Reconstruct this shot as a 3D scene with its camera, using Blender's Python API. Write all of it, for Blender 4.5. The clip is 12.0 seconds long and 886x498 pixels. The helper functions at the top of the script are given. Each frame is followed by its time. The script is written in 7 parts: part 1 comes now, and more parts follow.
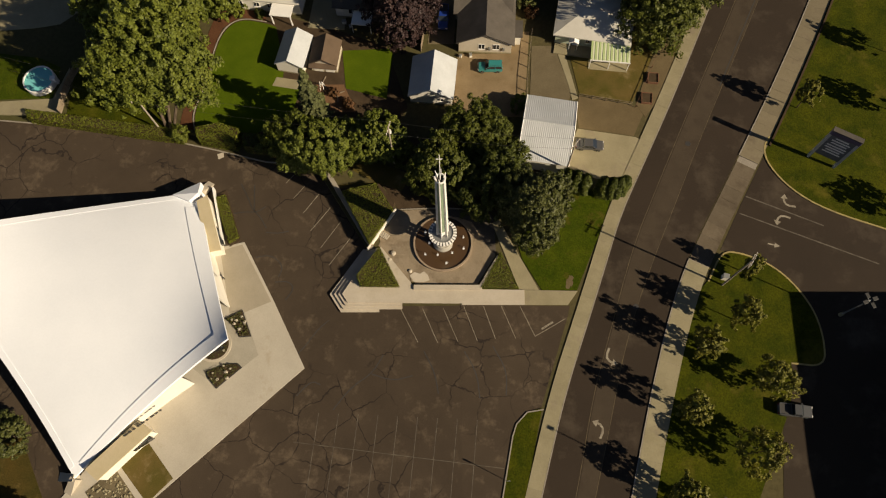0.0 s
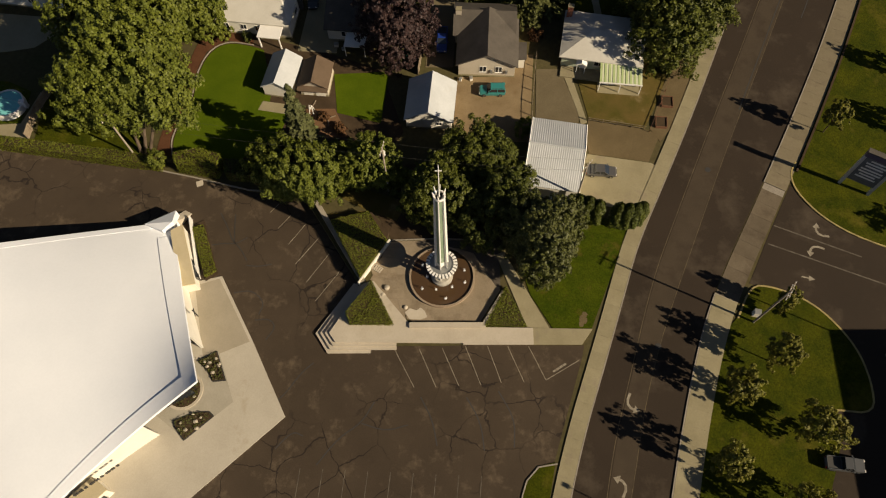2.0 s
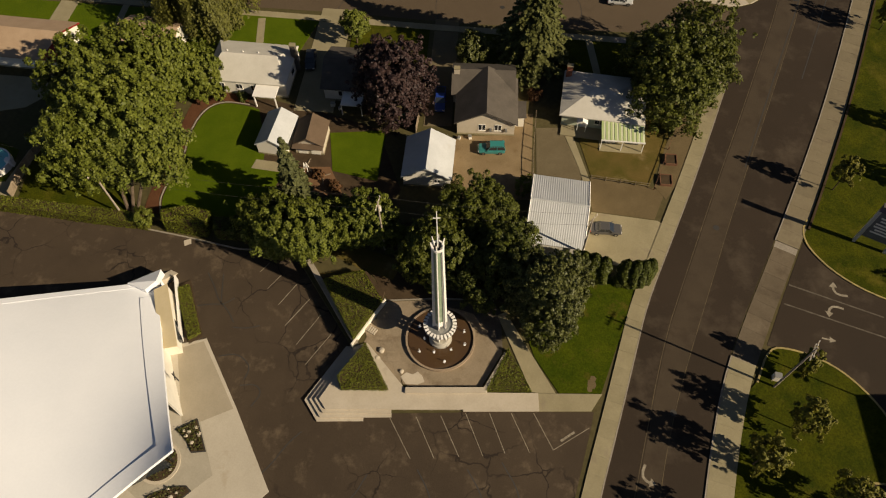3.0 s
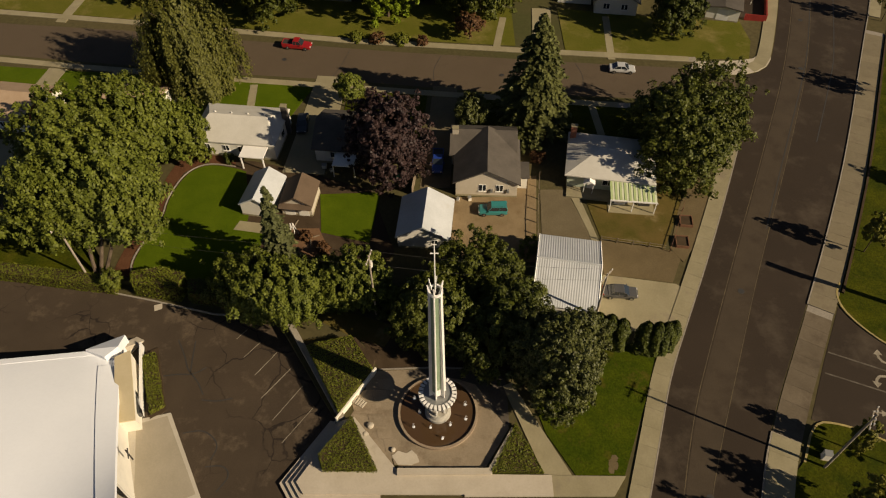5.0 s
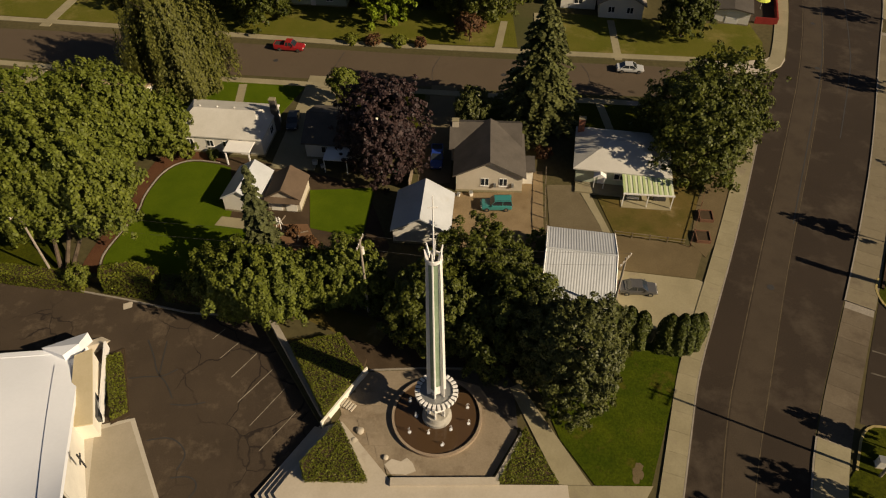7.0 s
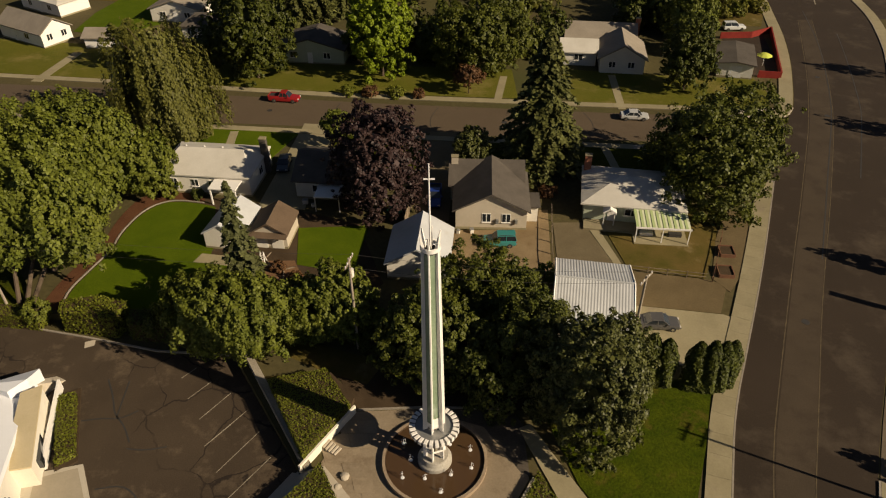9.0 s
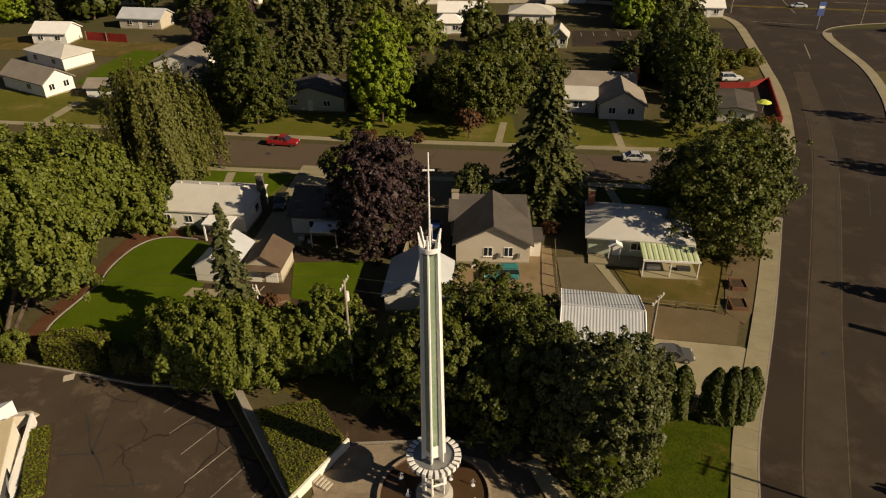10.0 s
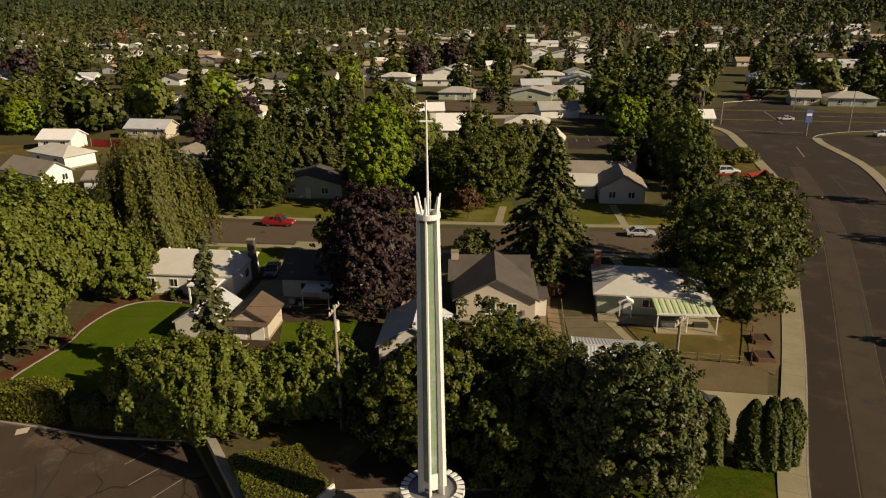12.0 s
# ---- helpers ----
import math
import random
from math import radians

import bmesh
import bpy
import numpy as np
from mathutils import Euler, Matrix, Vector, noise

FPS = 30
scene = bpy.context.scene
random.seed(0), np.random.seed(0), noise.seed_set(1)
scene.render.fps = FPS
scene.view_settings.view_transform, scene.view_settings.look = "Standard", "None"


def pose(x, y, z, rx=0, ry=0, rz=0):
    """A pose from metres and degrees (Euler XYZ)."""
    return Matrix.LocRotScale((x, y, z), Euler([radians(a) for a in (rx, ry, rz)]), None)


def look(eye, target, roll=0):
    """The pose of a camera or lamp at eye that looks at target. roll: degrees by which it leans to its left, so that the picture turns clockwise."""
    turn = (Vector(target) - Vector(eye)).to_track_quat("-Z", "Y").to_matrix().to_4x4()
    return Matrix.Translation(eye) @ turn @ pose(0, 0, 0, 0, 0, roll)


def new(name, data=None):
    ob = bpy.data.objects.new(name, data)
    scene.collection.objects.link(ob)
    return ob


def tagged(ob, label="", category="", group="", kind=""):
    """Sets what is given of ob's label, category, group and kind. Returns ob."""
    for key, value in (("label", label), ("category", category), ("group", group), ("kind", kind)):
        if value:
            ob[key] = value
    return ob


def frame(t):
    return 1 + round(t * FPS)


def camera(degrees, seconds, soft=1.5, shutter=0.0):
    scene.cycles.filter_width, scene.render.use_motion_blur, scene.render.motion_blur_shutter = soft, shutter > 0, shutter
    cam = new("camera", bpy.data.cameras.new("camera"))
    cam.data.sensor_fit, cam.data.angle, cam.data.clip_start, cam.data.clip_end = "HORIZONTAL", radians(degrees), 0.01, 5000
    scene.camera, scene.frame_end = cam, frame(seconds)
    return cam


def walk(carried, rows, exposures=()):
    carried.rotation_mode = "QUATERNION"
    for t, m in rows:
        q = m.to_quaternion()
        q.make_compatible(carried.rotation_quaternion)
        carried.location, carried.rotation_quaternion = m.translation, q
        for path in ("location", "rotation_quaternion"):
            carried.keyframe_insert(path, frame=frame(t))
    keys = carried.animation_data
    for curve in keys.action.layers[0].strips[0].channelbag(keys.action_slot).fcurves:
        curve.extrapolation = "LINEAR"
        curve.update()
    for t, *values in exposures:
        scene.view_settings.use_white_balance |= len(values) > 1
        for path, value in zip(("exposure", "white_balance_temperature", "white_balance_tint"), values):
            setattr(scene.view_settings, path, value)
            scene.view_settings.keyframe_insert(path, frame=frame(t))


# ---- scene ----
cam = camera(64.64, 12.0, 1.15)
ROWS = [  # seconds, place, turn
    (0.0, 0.000, -0.000, 102.597, 19.674, 0.919, 0.390),
    (0.5, -0.054, 0.023, 99.746, 19.703, 0.894, 0.392),
    (1.0, -0.184, 0.053, 96.953, 19.686, 0.870, 0.374),
    (1.5, -0.265, 0.060, 94.148, 21.425, 0.820, 0.296),
    (2.0, -0.399, -0.029, 91.278, 24.687, 0.743, 0.270),
    (2.5, -0.568, -0.198, 88.450, 27.921, 0.653, 0.232),
    (3.0, -0.593, -0.339, 85.571, 31.222, 0.575, 0.150),
    (3.5, -0.714, -0.433, 82.649, 34.099, 0.541, 0.114),
    (5.5, -0.942, -0.429, 71.562, 41.498, 0.280, -0.007),
    (6.0, -1.025, -0.477, 68.803, 42.451, 0.258, 0.001),
    (6.5, -1.006, -0.453, 65.994, 43.493, 0.261, -0.058),
    (7.0, -1.019, -0.464, 63.218, 44.507, 0.287, -0.095),
    (9.0, -0.980, -0.438, 51.947, 53.011, 0.353, -0.203),
    (9.5, -0.991, -0.547, 49.158, 55.981, 0.358, -0.204),
    (10.0, -1.040, -0.539, 46.369, 58.895, 0.390, -0.237),
    (10.5, -1.068, -0.593, 43.500, 61.877, 0.426, -0.285),
    (11.0, -1.052, -0.587, 40.688, 64.780, 0.436, -0.332),
    (11.5, -1.113, -0.610, 37.842, 67.685, 0.482, -0.381),
    (12.0, -1.194, -0.670, 34.995, 70.539, 0.531, -0.419),
]
walk(cam, [(t, pose(*p)) for t, *p in ROWS], [(0.0, 0.41, 7150, 10), (3.0, 0.34, 7300, 10.5), (6.0, 0.24, 7450, 11.5), (9.0, 0.27, 7450, 12), (12.0, 0.3, 7300, 11.5)])
# ---- light ----
SUN_AZ, SUN_EL = radians(-26.2), radians(29.0)   # direction towards the sun, from +x
world = bpy.data.worlds.new("world")
scene.world = world
world.use_nodes = True
sky = world.node_tree.nodes.new("ShaderNodeTexSky")
sky.sky_type, sky.sun_disc = "NISHITA", False
sky.sun_elevation, sky.sun_rotation = SUN_EL, radians(90) - SUN_AZ
sky.air_density, sky.dust_density, sky.ozone_density = 0.45, 0.3, 1.0
world.node_tree.links.new(sky.outputs[0], world.node_tree.nodes["Background"].inputs[0])
world.node_tree.nodes["Background"].inputs[1].default_value = 0.05
sun_data = bpy.data.lights.new("sun", "SUN")
sun_data.energy, sun_data.angle, sun_data.color = 5.0, radians(0.5), (1.0, 0.89, 0.71)
sun = new("sun", sun_data)
sun.matrix_world = look((math.cos(SUN_AZ) * 200, math.sin(SUN_AZ) * 200, 200 * math.tan(SUN_EL)), (0, 0, 0))

# ---- materials ----
MATS = {}


def surface(name, a, b, scale=0.4, rough=0.85, fine=6.0, bump=0.15, metal=0.0, island=0.0, objrand=0.0, stain=None, cracks=0.0, lean=0.5, sub=0.0, grain=0.35):
    """A node material: two colours mixed by coarse and fine noise, with relief, and if asked for stains, sealed cracks and variation by piece."""
    m = bpy.data.materials.new(name)
    m.use_nodes = True
    t = m.node_tree
    n, l = t.nodes, t.links
    bsdf = n["Principled BSDF"]
    pos = n.new("ShaderNodeNewGeometry").outputs["Position"]

    def noise_of(s, detail=4.0, r=0.6):
        x = n.new("ShaderNodeTexNoise")
        x.inputs["Scale"].default_value, x.inputs["Detail"].default_value, x.inputs["Roughness"].default_value = s, detail, r
        l.new(pos, x.inputs["Vector"])
        return x.outputs["Fac"]

    def ramp(v, lo, hi):
        x = n.new("ShaderNodeMapRange")
        x.inputs["From Min"].default_value, x.inputs["From Max"].default_value = lo, hi
        l.new(v, x.inputs["Value"])
        return x.outputs["Result"]

    def mix(fac, c1, c2, kind="MIX"):
        x = n.new("ShaderNodeMix")
        x.data_type, x.blend_type = "RGBA", kind
        for sock, v in ((x.inputs["Factor"], fac), (x.inputs["A"], c1), (x.inputs["B"], c2)):
            if isinstance(v, bpy.types.NodeSocket):
                l.new(v, sock)
            elif isinstance(v, (int, float)):
                sock.default_value = v
            else:
                sock.default_value = (*v, 1)
        return x.outputs["Result"]

    coarse, small = noise_of(scale), noise_of(fine, 6.0)
    col = mix(ramp(coarse, lean - 0.2, lean + 0.2), a, b)
    col = mix(ramp(small, 0.25, 0.75), mix(grain, col, (0.0, 0.0, 0.0)), col)
    if stain:
        c, s, lo = stain
        col = mix(ramp(noise_of(s, 5.0, 0.7), lo, lo + 0.22), col, c)
    if cracks:
        warp = n.new("ShaderNodeTexNoise")
        warp.inputs["Scale"].default_value, warp.inputs["Detail"].default_value = 0.35, 4.0
        l.new(pos, warp.inputs["Vector"])
        add = n.new("ShaderNodeMixRGB")
        add.blend_type = "ADD"
        add.inputs[0].default_value = 1.0
        big = n.new("ShaderNodeVectorMath")
        big.operation = "SCALE"
        big.inputs["Scale"].default_value = 2.2
        l.new(warp.outputs["Color"], big.inputs[0])
        l.new(pos, add.inputs[1]), l.new(big.outputs[0], add.inputs[2])
        vor = n.new("ShaderNodeTexVoronoi")
        vor.feature = "DISTANCE_TO_EDGE"
        vor.inputs["Scale"].default_value = cracks
        l.new(add.outputs[0], vor.inputs["Vector"])
        keep = ramp(noise_of(0.06, 4.0), 0.45, 0.53)
        line = ramp(vor.outputs["Distance"], 0.018, 0.005)
        both = n.new("ShaderNodeMath")
        both.operation = "MULTIPLY"
        l.new(line, both.inputs[0]), l.new(keep, both.inputs[1])
        col = mix(both.outputs[0], col, (0.022, 0.015, 0.0105))
    for kind, amount in (("island", island), ("object", objrand)):
        if amount:
            r = n.new("ShaderNodeNewGeometry").outputs["Random Per Island"] if kind == "island" else n.new("ShaderNodeObjectInfo").outputs["Random"]
            hsv = n.new("ShaderNodeHueSaturation")
            val = n.new("ShaderNodeMapRange")
            val.inputs["To Min"].default_value, val.inputs["To Max"].default_value = 1 - amount, 1 + amount
            l.new(r, val.inputs["Value"]), l.new(val.outputs["Result"], hsv.inputs["Value"]), l.new(col, hsv.inputs["Color"])
            col = hsv.outputs["Color"]
    l.new(col, bsdf.inputs["Base Color"])
    bsdf.inputs["Roughness"].default_value, bsdf.inputs["Metallic"].default_value = rough, metal
    bsdf.inputs["Specular IOR Level"].default_value = 0.08 if rough >= 0.95 else 0.25
    if bump:
        bm_node = n.new("ShaderNodeBump")
        bm_node.inputs["Strength"].default_value, bm_node.inputs["Distance"].default_value = bump, 0.08
        l.new(small, bm_node.inputs["Height"]), l.new(bm_node.outputs[0], bsdf.inputs["Normal"])
    if sub:
        tr = n.new("ShaderNodeBsdfTranslucent")
        l.new(col, tr.inputs["Color"])
        ms = n.new("ShaderNodeMixShader")
        ms.inputs[0].default_value = sub
        l.new(bsdf.outputs[0], ms.inputs[1]), l.new(tr.outputs[0], ms.inputs[2])
        l.new(ms.outputs[0], n["Material Output"].inputs["Surface"])
    MATS[name] = m
    return m


def plain(name, c, rough=0.5, metal=0.0, spec=0.5, coat=0.0):
    m = bpy.data.materials.new(name)
    m.use_nodes = True
    b = m.node_tree.nodes["Principled BSDF"]
    b.inputs["Base Color"].default_value = (*c, 1)
    b.inputs["Roughness"].default_value, b.inputs["Metallic"].default_value = rough, metal
    b.inputs["Specular IOR Level"].default_value, b.inputs["Coat Weight"].default_value = spec, coat
    MATS[name] = m
    return m


ASPHALT = surface("lot_asphalt", (0.056, 0.039, 0.0245), (0.074, 0.052, 0.033), 0.16, 0.9, 9.0, 0.25, stain=((0.12, 0.087, 0.056), 0.3, 0.53), cracks=0.18)
ROAD = surface("road_asphalt", (0.033, 0.022, 0.0135), (0.042, 0.028, 0.0175), 0.1, 0.88, 8.0, 0.2, stain=((0.07, 0.052, 0.035), 0.14, 0.52))
DUSTY = surface("dusty_lane_asphalt", (0.056, 0.04, 0.025), (0.072, 0.052, 0.033), 0.25, 0.88, 8.0, 0.2, stain=((0.036, 0.024, 0.015), 0.3, 0.52))
STREET = surface("side_street_asphalt", (0.098, 0.07, 0.044), (0.115, 0.083, 0.053), 0.1, 0.88, 8.0, 0.2, stain=((0.05, 0.035, 0.022), 0.1, 0.56))
CONCRETE = surface("concrete", (0.245, 0.209, 0.125), (0.305, 0.263, 0.163), 0.3, 0.85, 5.0, 0.1, stain=((0.2, 0.16, 0.115), 0.25, 0.56), objrand=0.06, grain=0.15)
APRON = surface("worn_apron", (0.12, 0.092, 0.06), (0.15, 0.118, 0.08), 0.3, 0.9, 5.0, 0.12, stain=((0.075, 0.055, 0.036), 0.35, 0.5), objrand=0.1, grain=0.2)
WORN = surface("worn_pavement", (0.17, 0.138, 0.086), (0.215, 0.178, 0.114), 0.3, 0.88, 5.0, 0.12, stain=((0.12, 0.092, 0.06), 0.3, 0.52), objrand=0.08, grain=0.18)
PALE = surface("pale_concrete", (0.43, 0.37, 0.285), (0.5, 0.435, 0.345), 0.3, 0.8, 5.0, 0.08, stain=((0.33, 0.275, 0.205), 0.4, 0.58), objrand=0.04, grain=0.12)
KERB = surface("kerb_concrete", (0.27, 0.235, 0.185), (0.34, 0.295, 0.24), 0.5, 0.85, 5.0, 0.1)
GRASS = surface("lawn_grass", (0.034, 0.047, 0.002), (0.08, 0.083, 0.004), 0.3, 0.95, 4.0, 0.9, stain=((0.1, 0.082, 0.012), 0.16, 0.55), grain=0.6)
LUSH = surface("watered_grass", (0.06, 0.095, 0.003), (0.085, 0.12, 0.005), 0.3, 0.95, 9.0, 0.6, stain=((0.1, 0.092, 0.022), 0.25, 0.66))
MEAD = surface("mown_grass", (0.036, 0.058, 0.002), (0.07, 0.088, 0.004), 0.35, 0.95, 4.0, 0.9, stain=((0.1, 0.072, 0.014), 0.3, 0.56), grain=0.5)
BROWNGRASS = surface("brown_rough_grass", (0.1, 0.066, 0.016), (0.058, 0.05, 0.012), 0.35, 0.95, 6.0, 0.7, stain=((0.15, 0.105, 0.04), 0.5, 0.58), grain=0.5)
VERGE = surface("dry_front_lawn", (0.1, 0.105, 0.012), (0.13, 0.12, 0.02), 0.2, 0.95, 9.0, 0.6, stain=((0.2, 0.155, 0.055), 0.12, 0.52))
PLAZA = surface("stained_plaza", (0.25, 0.195, 0.13), (0.31, 0.245, 0.17), 0.4, 0.8, 5.0, 0.1, stain=((0.13, 0.09, 0.055), 0.3, 0.53), objrand=0.1, grain=0.2)
# Plaza paving with tree shade painted in as a darker base colour.
SHADEPAVE = surface("shade_toned_paving", (0.085, 0.07, 0.055), (0.115, 0.095, 0.075), 0.5, 0.6, 6.0, 0.1, stain=((0.16, 0.13, 0.1), 0.3, 0.58))
SHINGLE_W = surface("weathered_shingles", (0.23, 0.195, 0.155), (0.29, 0.25, 0.2), 0.4, 0.9, 7.0, 0.25, grain=0.2)
DRY = surface("dry_grass", (0.16, 0.108, 0.036), (0.09, 0.078, 0.016), 0.22, 0.95, 12.0, 0.4, stain=((0.24, 0.18, 0.09), 0.2, 0.56))
DIRT = surface("dirt", (0.13, 0.096, 0.05), (0.175, 0.13, 0.07), 0.25, 0.95, 8.0, 0.3, stain=((0.16, 0.115, 0.06), 0.3, 0.58))
DUST = surface("trodden_dust", (0.22, 0.155, 0.085), (0.29, 0.21, 0.12), 0.3, 0.95, 8.0, 0.3, stain=((0.15, 0.1, 0.05), 0.35, 0.56))
GRAVEL = surface("gravel", (0.145, 0.115, 0.068), (0.185, 0.148, 0.09), 0.3, 0.95, 12.0, 0.4)
MULCH = surface("bark_mulch", (0.1, 0.042, 0.022), (0.13, 0.06, 0.03), 0.5, 0.95, 12.0, 0.5)
SOIL = surface("dark_soil", (0.055, 0.037, 0.022), (0.085, 0.058, 0.035), 0.4, 0.95, 10.0, 0.5)
GROUND = surface("ground_far", (0.075, 0.066, 0.028), (0.115, 0.092, 0.045), 0.02, 0.95, 1.5, 0.3, stain=((0.05, 0.06, 0.018), 0.012, 0.5))
FAINT = surface("faded_line_paint", (0.17, 0.145, 0.11), (0.065, 0.05, 0.036), 0.9, 0.85, 10.0, 0.0)
LINE = surface("worn_line_paint", (0.38, 0.33, 0.25), (0.2, 0.165, 0.12), 1.5, 0.8, 10.0, 0.0)
YELLOW = surface("worn_yellow_paint", (0.135, 0.1, 0.052), (0.062, 0.047, 0.03), 0.8, 0.8, 10.0, 0.0)
MEMBRANE = surface("white_roof_membrane", (0.73, 0.745, 0.775), (0.78, 0.79, 0.815), 0.12, 0.6, 3.0, 0.03, grain=0.04)
STUCCO = surface("cream_stucco", (0.7, 0.645, 0.54), (0.76, 0.71, 0.6), 0.4, 0.85, 8.0, 0.1, grain=0.1)
TAN_ROOF = surface("tan_flat_roof", (0.5, 0.41, 0.25), (0.56, 0.465, 0.3), 0.4, 0.9, 8.0, 0.1, grain=0.12)
WHITE = surface("white_paint", (0.74, 0.71, 0.66), (0.8, 0.77, 0.72), 0.7, 0.5, 6.0, 0.03, grain=0.08)
SIDING_W = surface("white_siding", (0.66, 0.62, 0.54), (0.73, 0.69, 0.6), 0.5, 0.75, 5.0, 0.05, grain=0.1)
SIDING_C = surface("cream_siding", (0.46, 0.4, 0.31), (0.52, 0.455, 0.36), 0.5, 0.75, 5.0, 0.05, grain=0.1)
SIDING_G = surface("pale_green_siding", (0.4, 0.44, 0.33), (0.46, 0.5, 0.38), 0.5, 0.75, 5.0, 0.05, grain=0.1)
SHINGLE_G = surface("grey_shingles", (0.36, 0.335, 0.295), (0.43, 0.4, 0.35), 0.4, 0.9, 7.0, 0.25, grain=0.2)
SHINGLE_L = surface("pale_shingles", (0.49, 0.46, 0.4), (0.56, 0.53, 0.47), 0.4, 0.9, 7.0, 0.25, grain=0.15)
SHINGLE_D = surface("charcoal_shingles", (0.075, 0.064, 0.053), (0.108, 0.092, 0.076), 0.5, 0.9, 7.0, 0.3, grain=0.2)
SHINGLE_B = surface("brown_shingles", (0.1, 0.068, 0.044), (0.135, 0.092, 0.06), 0.5, 0.9, 7.0, 0.3, grain=0.2)
SHINGLE_T = surface("tan_shingles", (0.36, 0.25, 0.16), (0.42, 0.3, 0.2), 0.5, 0.9, 7.0, 0.3, grain=0.2)
TIN = surface("galvanised_tin", (0.42, 0.43, 0.43), (0.51, 0.52, 0.525), 0.3, 0.45, 4.0, 0.03, grain=0.1, stain=((0.4, 0.38, 0.34), 0.25, 0.6))
BRICK = surface("red_brick", (0.3, 0.11, 0.06), (0.36, 0.15, 0.09), 1.5, 0.9, 8.0, 0.3)
RUSTWOOD = surface("rust_stained_wood", (0.16, 0.075, 0.042), (0.21, 0.105, 0.06), 1.2, 0.9, 8.0, 0.3)
REDPAINT = surface("red_painted_wall", (0.22, 0.02, 0.015), (0.28, 0.03, 0.02), 1.0, 0.7, 6.0, 0.1)
PANEL = surface("green_tower_panel", (0.19, 0.26, 0.17), (0.27, 0.34, 0.23), 0.35, 0.45, 5.0, 0.05, stain=((0.36, 0.4, 0.33), 0.5, 0.55))
BARK = surface("bark", (0.09, 0.065, 0.045), (0.14, 0.105, 0.075), 1.5, 0.95, 9.0, 0.6)
WOOD = surface("weathered_wood", (0.2, 0.15, 0.1), (0.28, 0.22, 0.155), 1.0, 0.9, 8.0, 0.3, objrand=0.15)
POLE = surface("pole_wood", (0.3, 0.25, 0.19), (0.38, 0.32, 0.25), 1.0, 0.9, 8.0, 0.3)
LEAF = dict(
    maple=surface("maple_leaves", (0.0935, 0.1145, 0.014), (0.1485, 0.1658, 0.021), 0.35, 0.6, 4.0, 0.0, island=0.3, sub=0.12),
    mid=surface("green_leaves", (0.07, 0.083, 0.01), (0.105, 0.115, 0.014), 0.35, 0.55, 4.0, 0.0, island=0.32, sub=0.14),
    silver=surface("silvery_needles", (0.08, 0.088, 0.03), (0.115, 0.12, 0.042), 0.35, 0.7, 4.0, 0.0, island=0.3, sub=0.05),
    dark=surface("dark_leaves", (0.052, 0.065, 0.008), (0.08, 0.091, 0.011), 0.35, 0.55, 4.0, 0.0, island=0.35, sub=0.15),
    grey=surface("greyish_leaves", (0.068, 0.076, 0.018), (0.102, 0.108, 0.027), 0.35, 0.5, 4.0, 0.0, island=0.35, sub=0.12),
    purple=surface("purple_leaves", (0.04, 0.022, 0.022), (0.062, 0.035, 0.03), 0.35, 0.55, 4.0, 0.0, island=0.35, sub=0.12),
    spruce=surface("spruce_needles", (0.08, 0.087, 0.021), (0.114, 0.118, 0.03), 0.35, 0.7, 4.0, 0.0, island=0.3, sub=0.05),
    bright=surface("yellow_green_leaves", (0.17, 0.235, 0.012), (0.22, 0.28, 0.018), 0.35, 0.55, 4.0, 0.0, island=0.3, sub=0.25),
    far=surface("far_leaves", (0.036, 0.045, 0.011), (0.062, 0.068, 0.016), 0.01, 0.7, 0.15, 0.0, island=0.4),
    woods=surface("wood_leaves", (0.04, 0.05, 0.012), (0.08, 0.082, 0.02), 0.06, 0.7, 0.4, 0.0, island=0.12),
    birch=surface("birch_leaves", (0.098, 0.1, 0.017), (0.132, 0.13, 0.024), 0.35, 0.6, 4.0, 0.0, island=0.3, sub=0.18),
    young=surface("young_tree_leaves", (0.14, 0.138, 0.017), (0.2, 0.182, 0.027), 0.5, 0.6, 4.0, 0.0, island=0.3, sub=0.22),
    hedge=surface("hedge_leaves", (0.118, 0.132, 0.012), (0.16, 0.17, 0.019), 0.5, 0.6, 4.0, 0.0, island=0.25, sub=0.15),
    rust=surface("rust_leaves", (0.11, 0.05, 0.02), (0.15, 0.075, 0.03), 0.5, 0.6, 4.0, 0.0, island=0.3, sub=0.15),
)
GLASS = plain("window_glass", (0.02, 0.024, 0.028), 0.08, 0.0, 0.8)
TYRE = plain("tyre_rubber", (0.02, 0.02, 0.02), 0.9)
CHROME = plain("chrome", (0.6, 0.6, 0.6), 0.25, 1.0)
LAMPGLASS = plain("lamp_lens", (0.6, 0.55, 0.5), 0.2)
REDLENS = plain("red_lens", (0.35, 0.02, 0.02), 0.25)
STEEL = plain("grey_steel", (0.3, 0.3, 0.29), 0.5, 0.6)
DARK = plain("dark_trim", (0.03, 0.027, 0.024), 0.7)
WATER = plain("fountain_water", (0.07, 0.04, 0.02), 0.12, 0.0, 0.5)
POOLWATER = plain("pool_water", (0.16, 0.5, 0.5), 0.15, 0.0, 0.5)
SPRAY = plain("fountain_spray", (0.75, 0.75, 0.75), 0.4)
TILE_D = surface("dark_basin", (0.06, 0.035, 0.02), (0.09, 0.055, 0.03), 0.6, 0.6, 5.0, 0.1)


def paint(name, c):
    return plain(name, c, 0.3, 0.0, 0.5, 0.6)


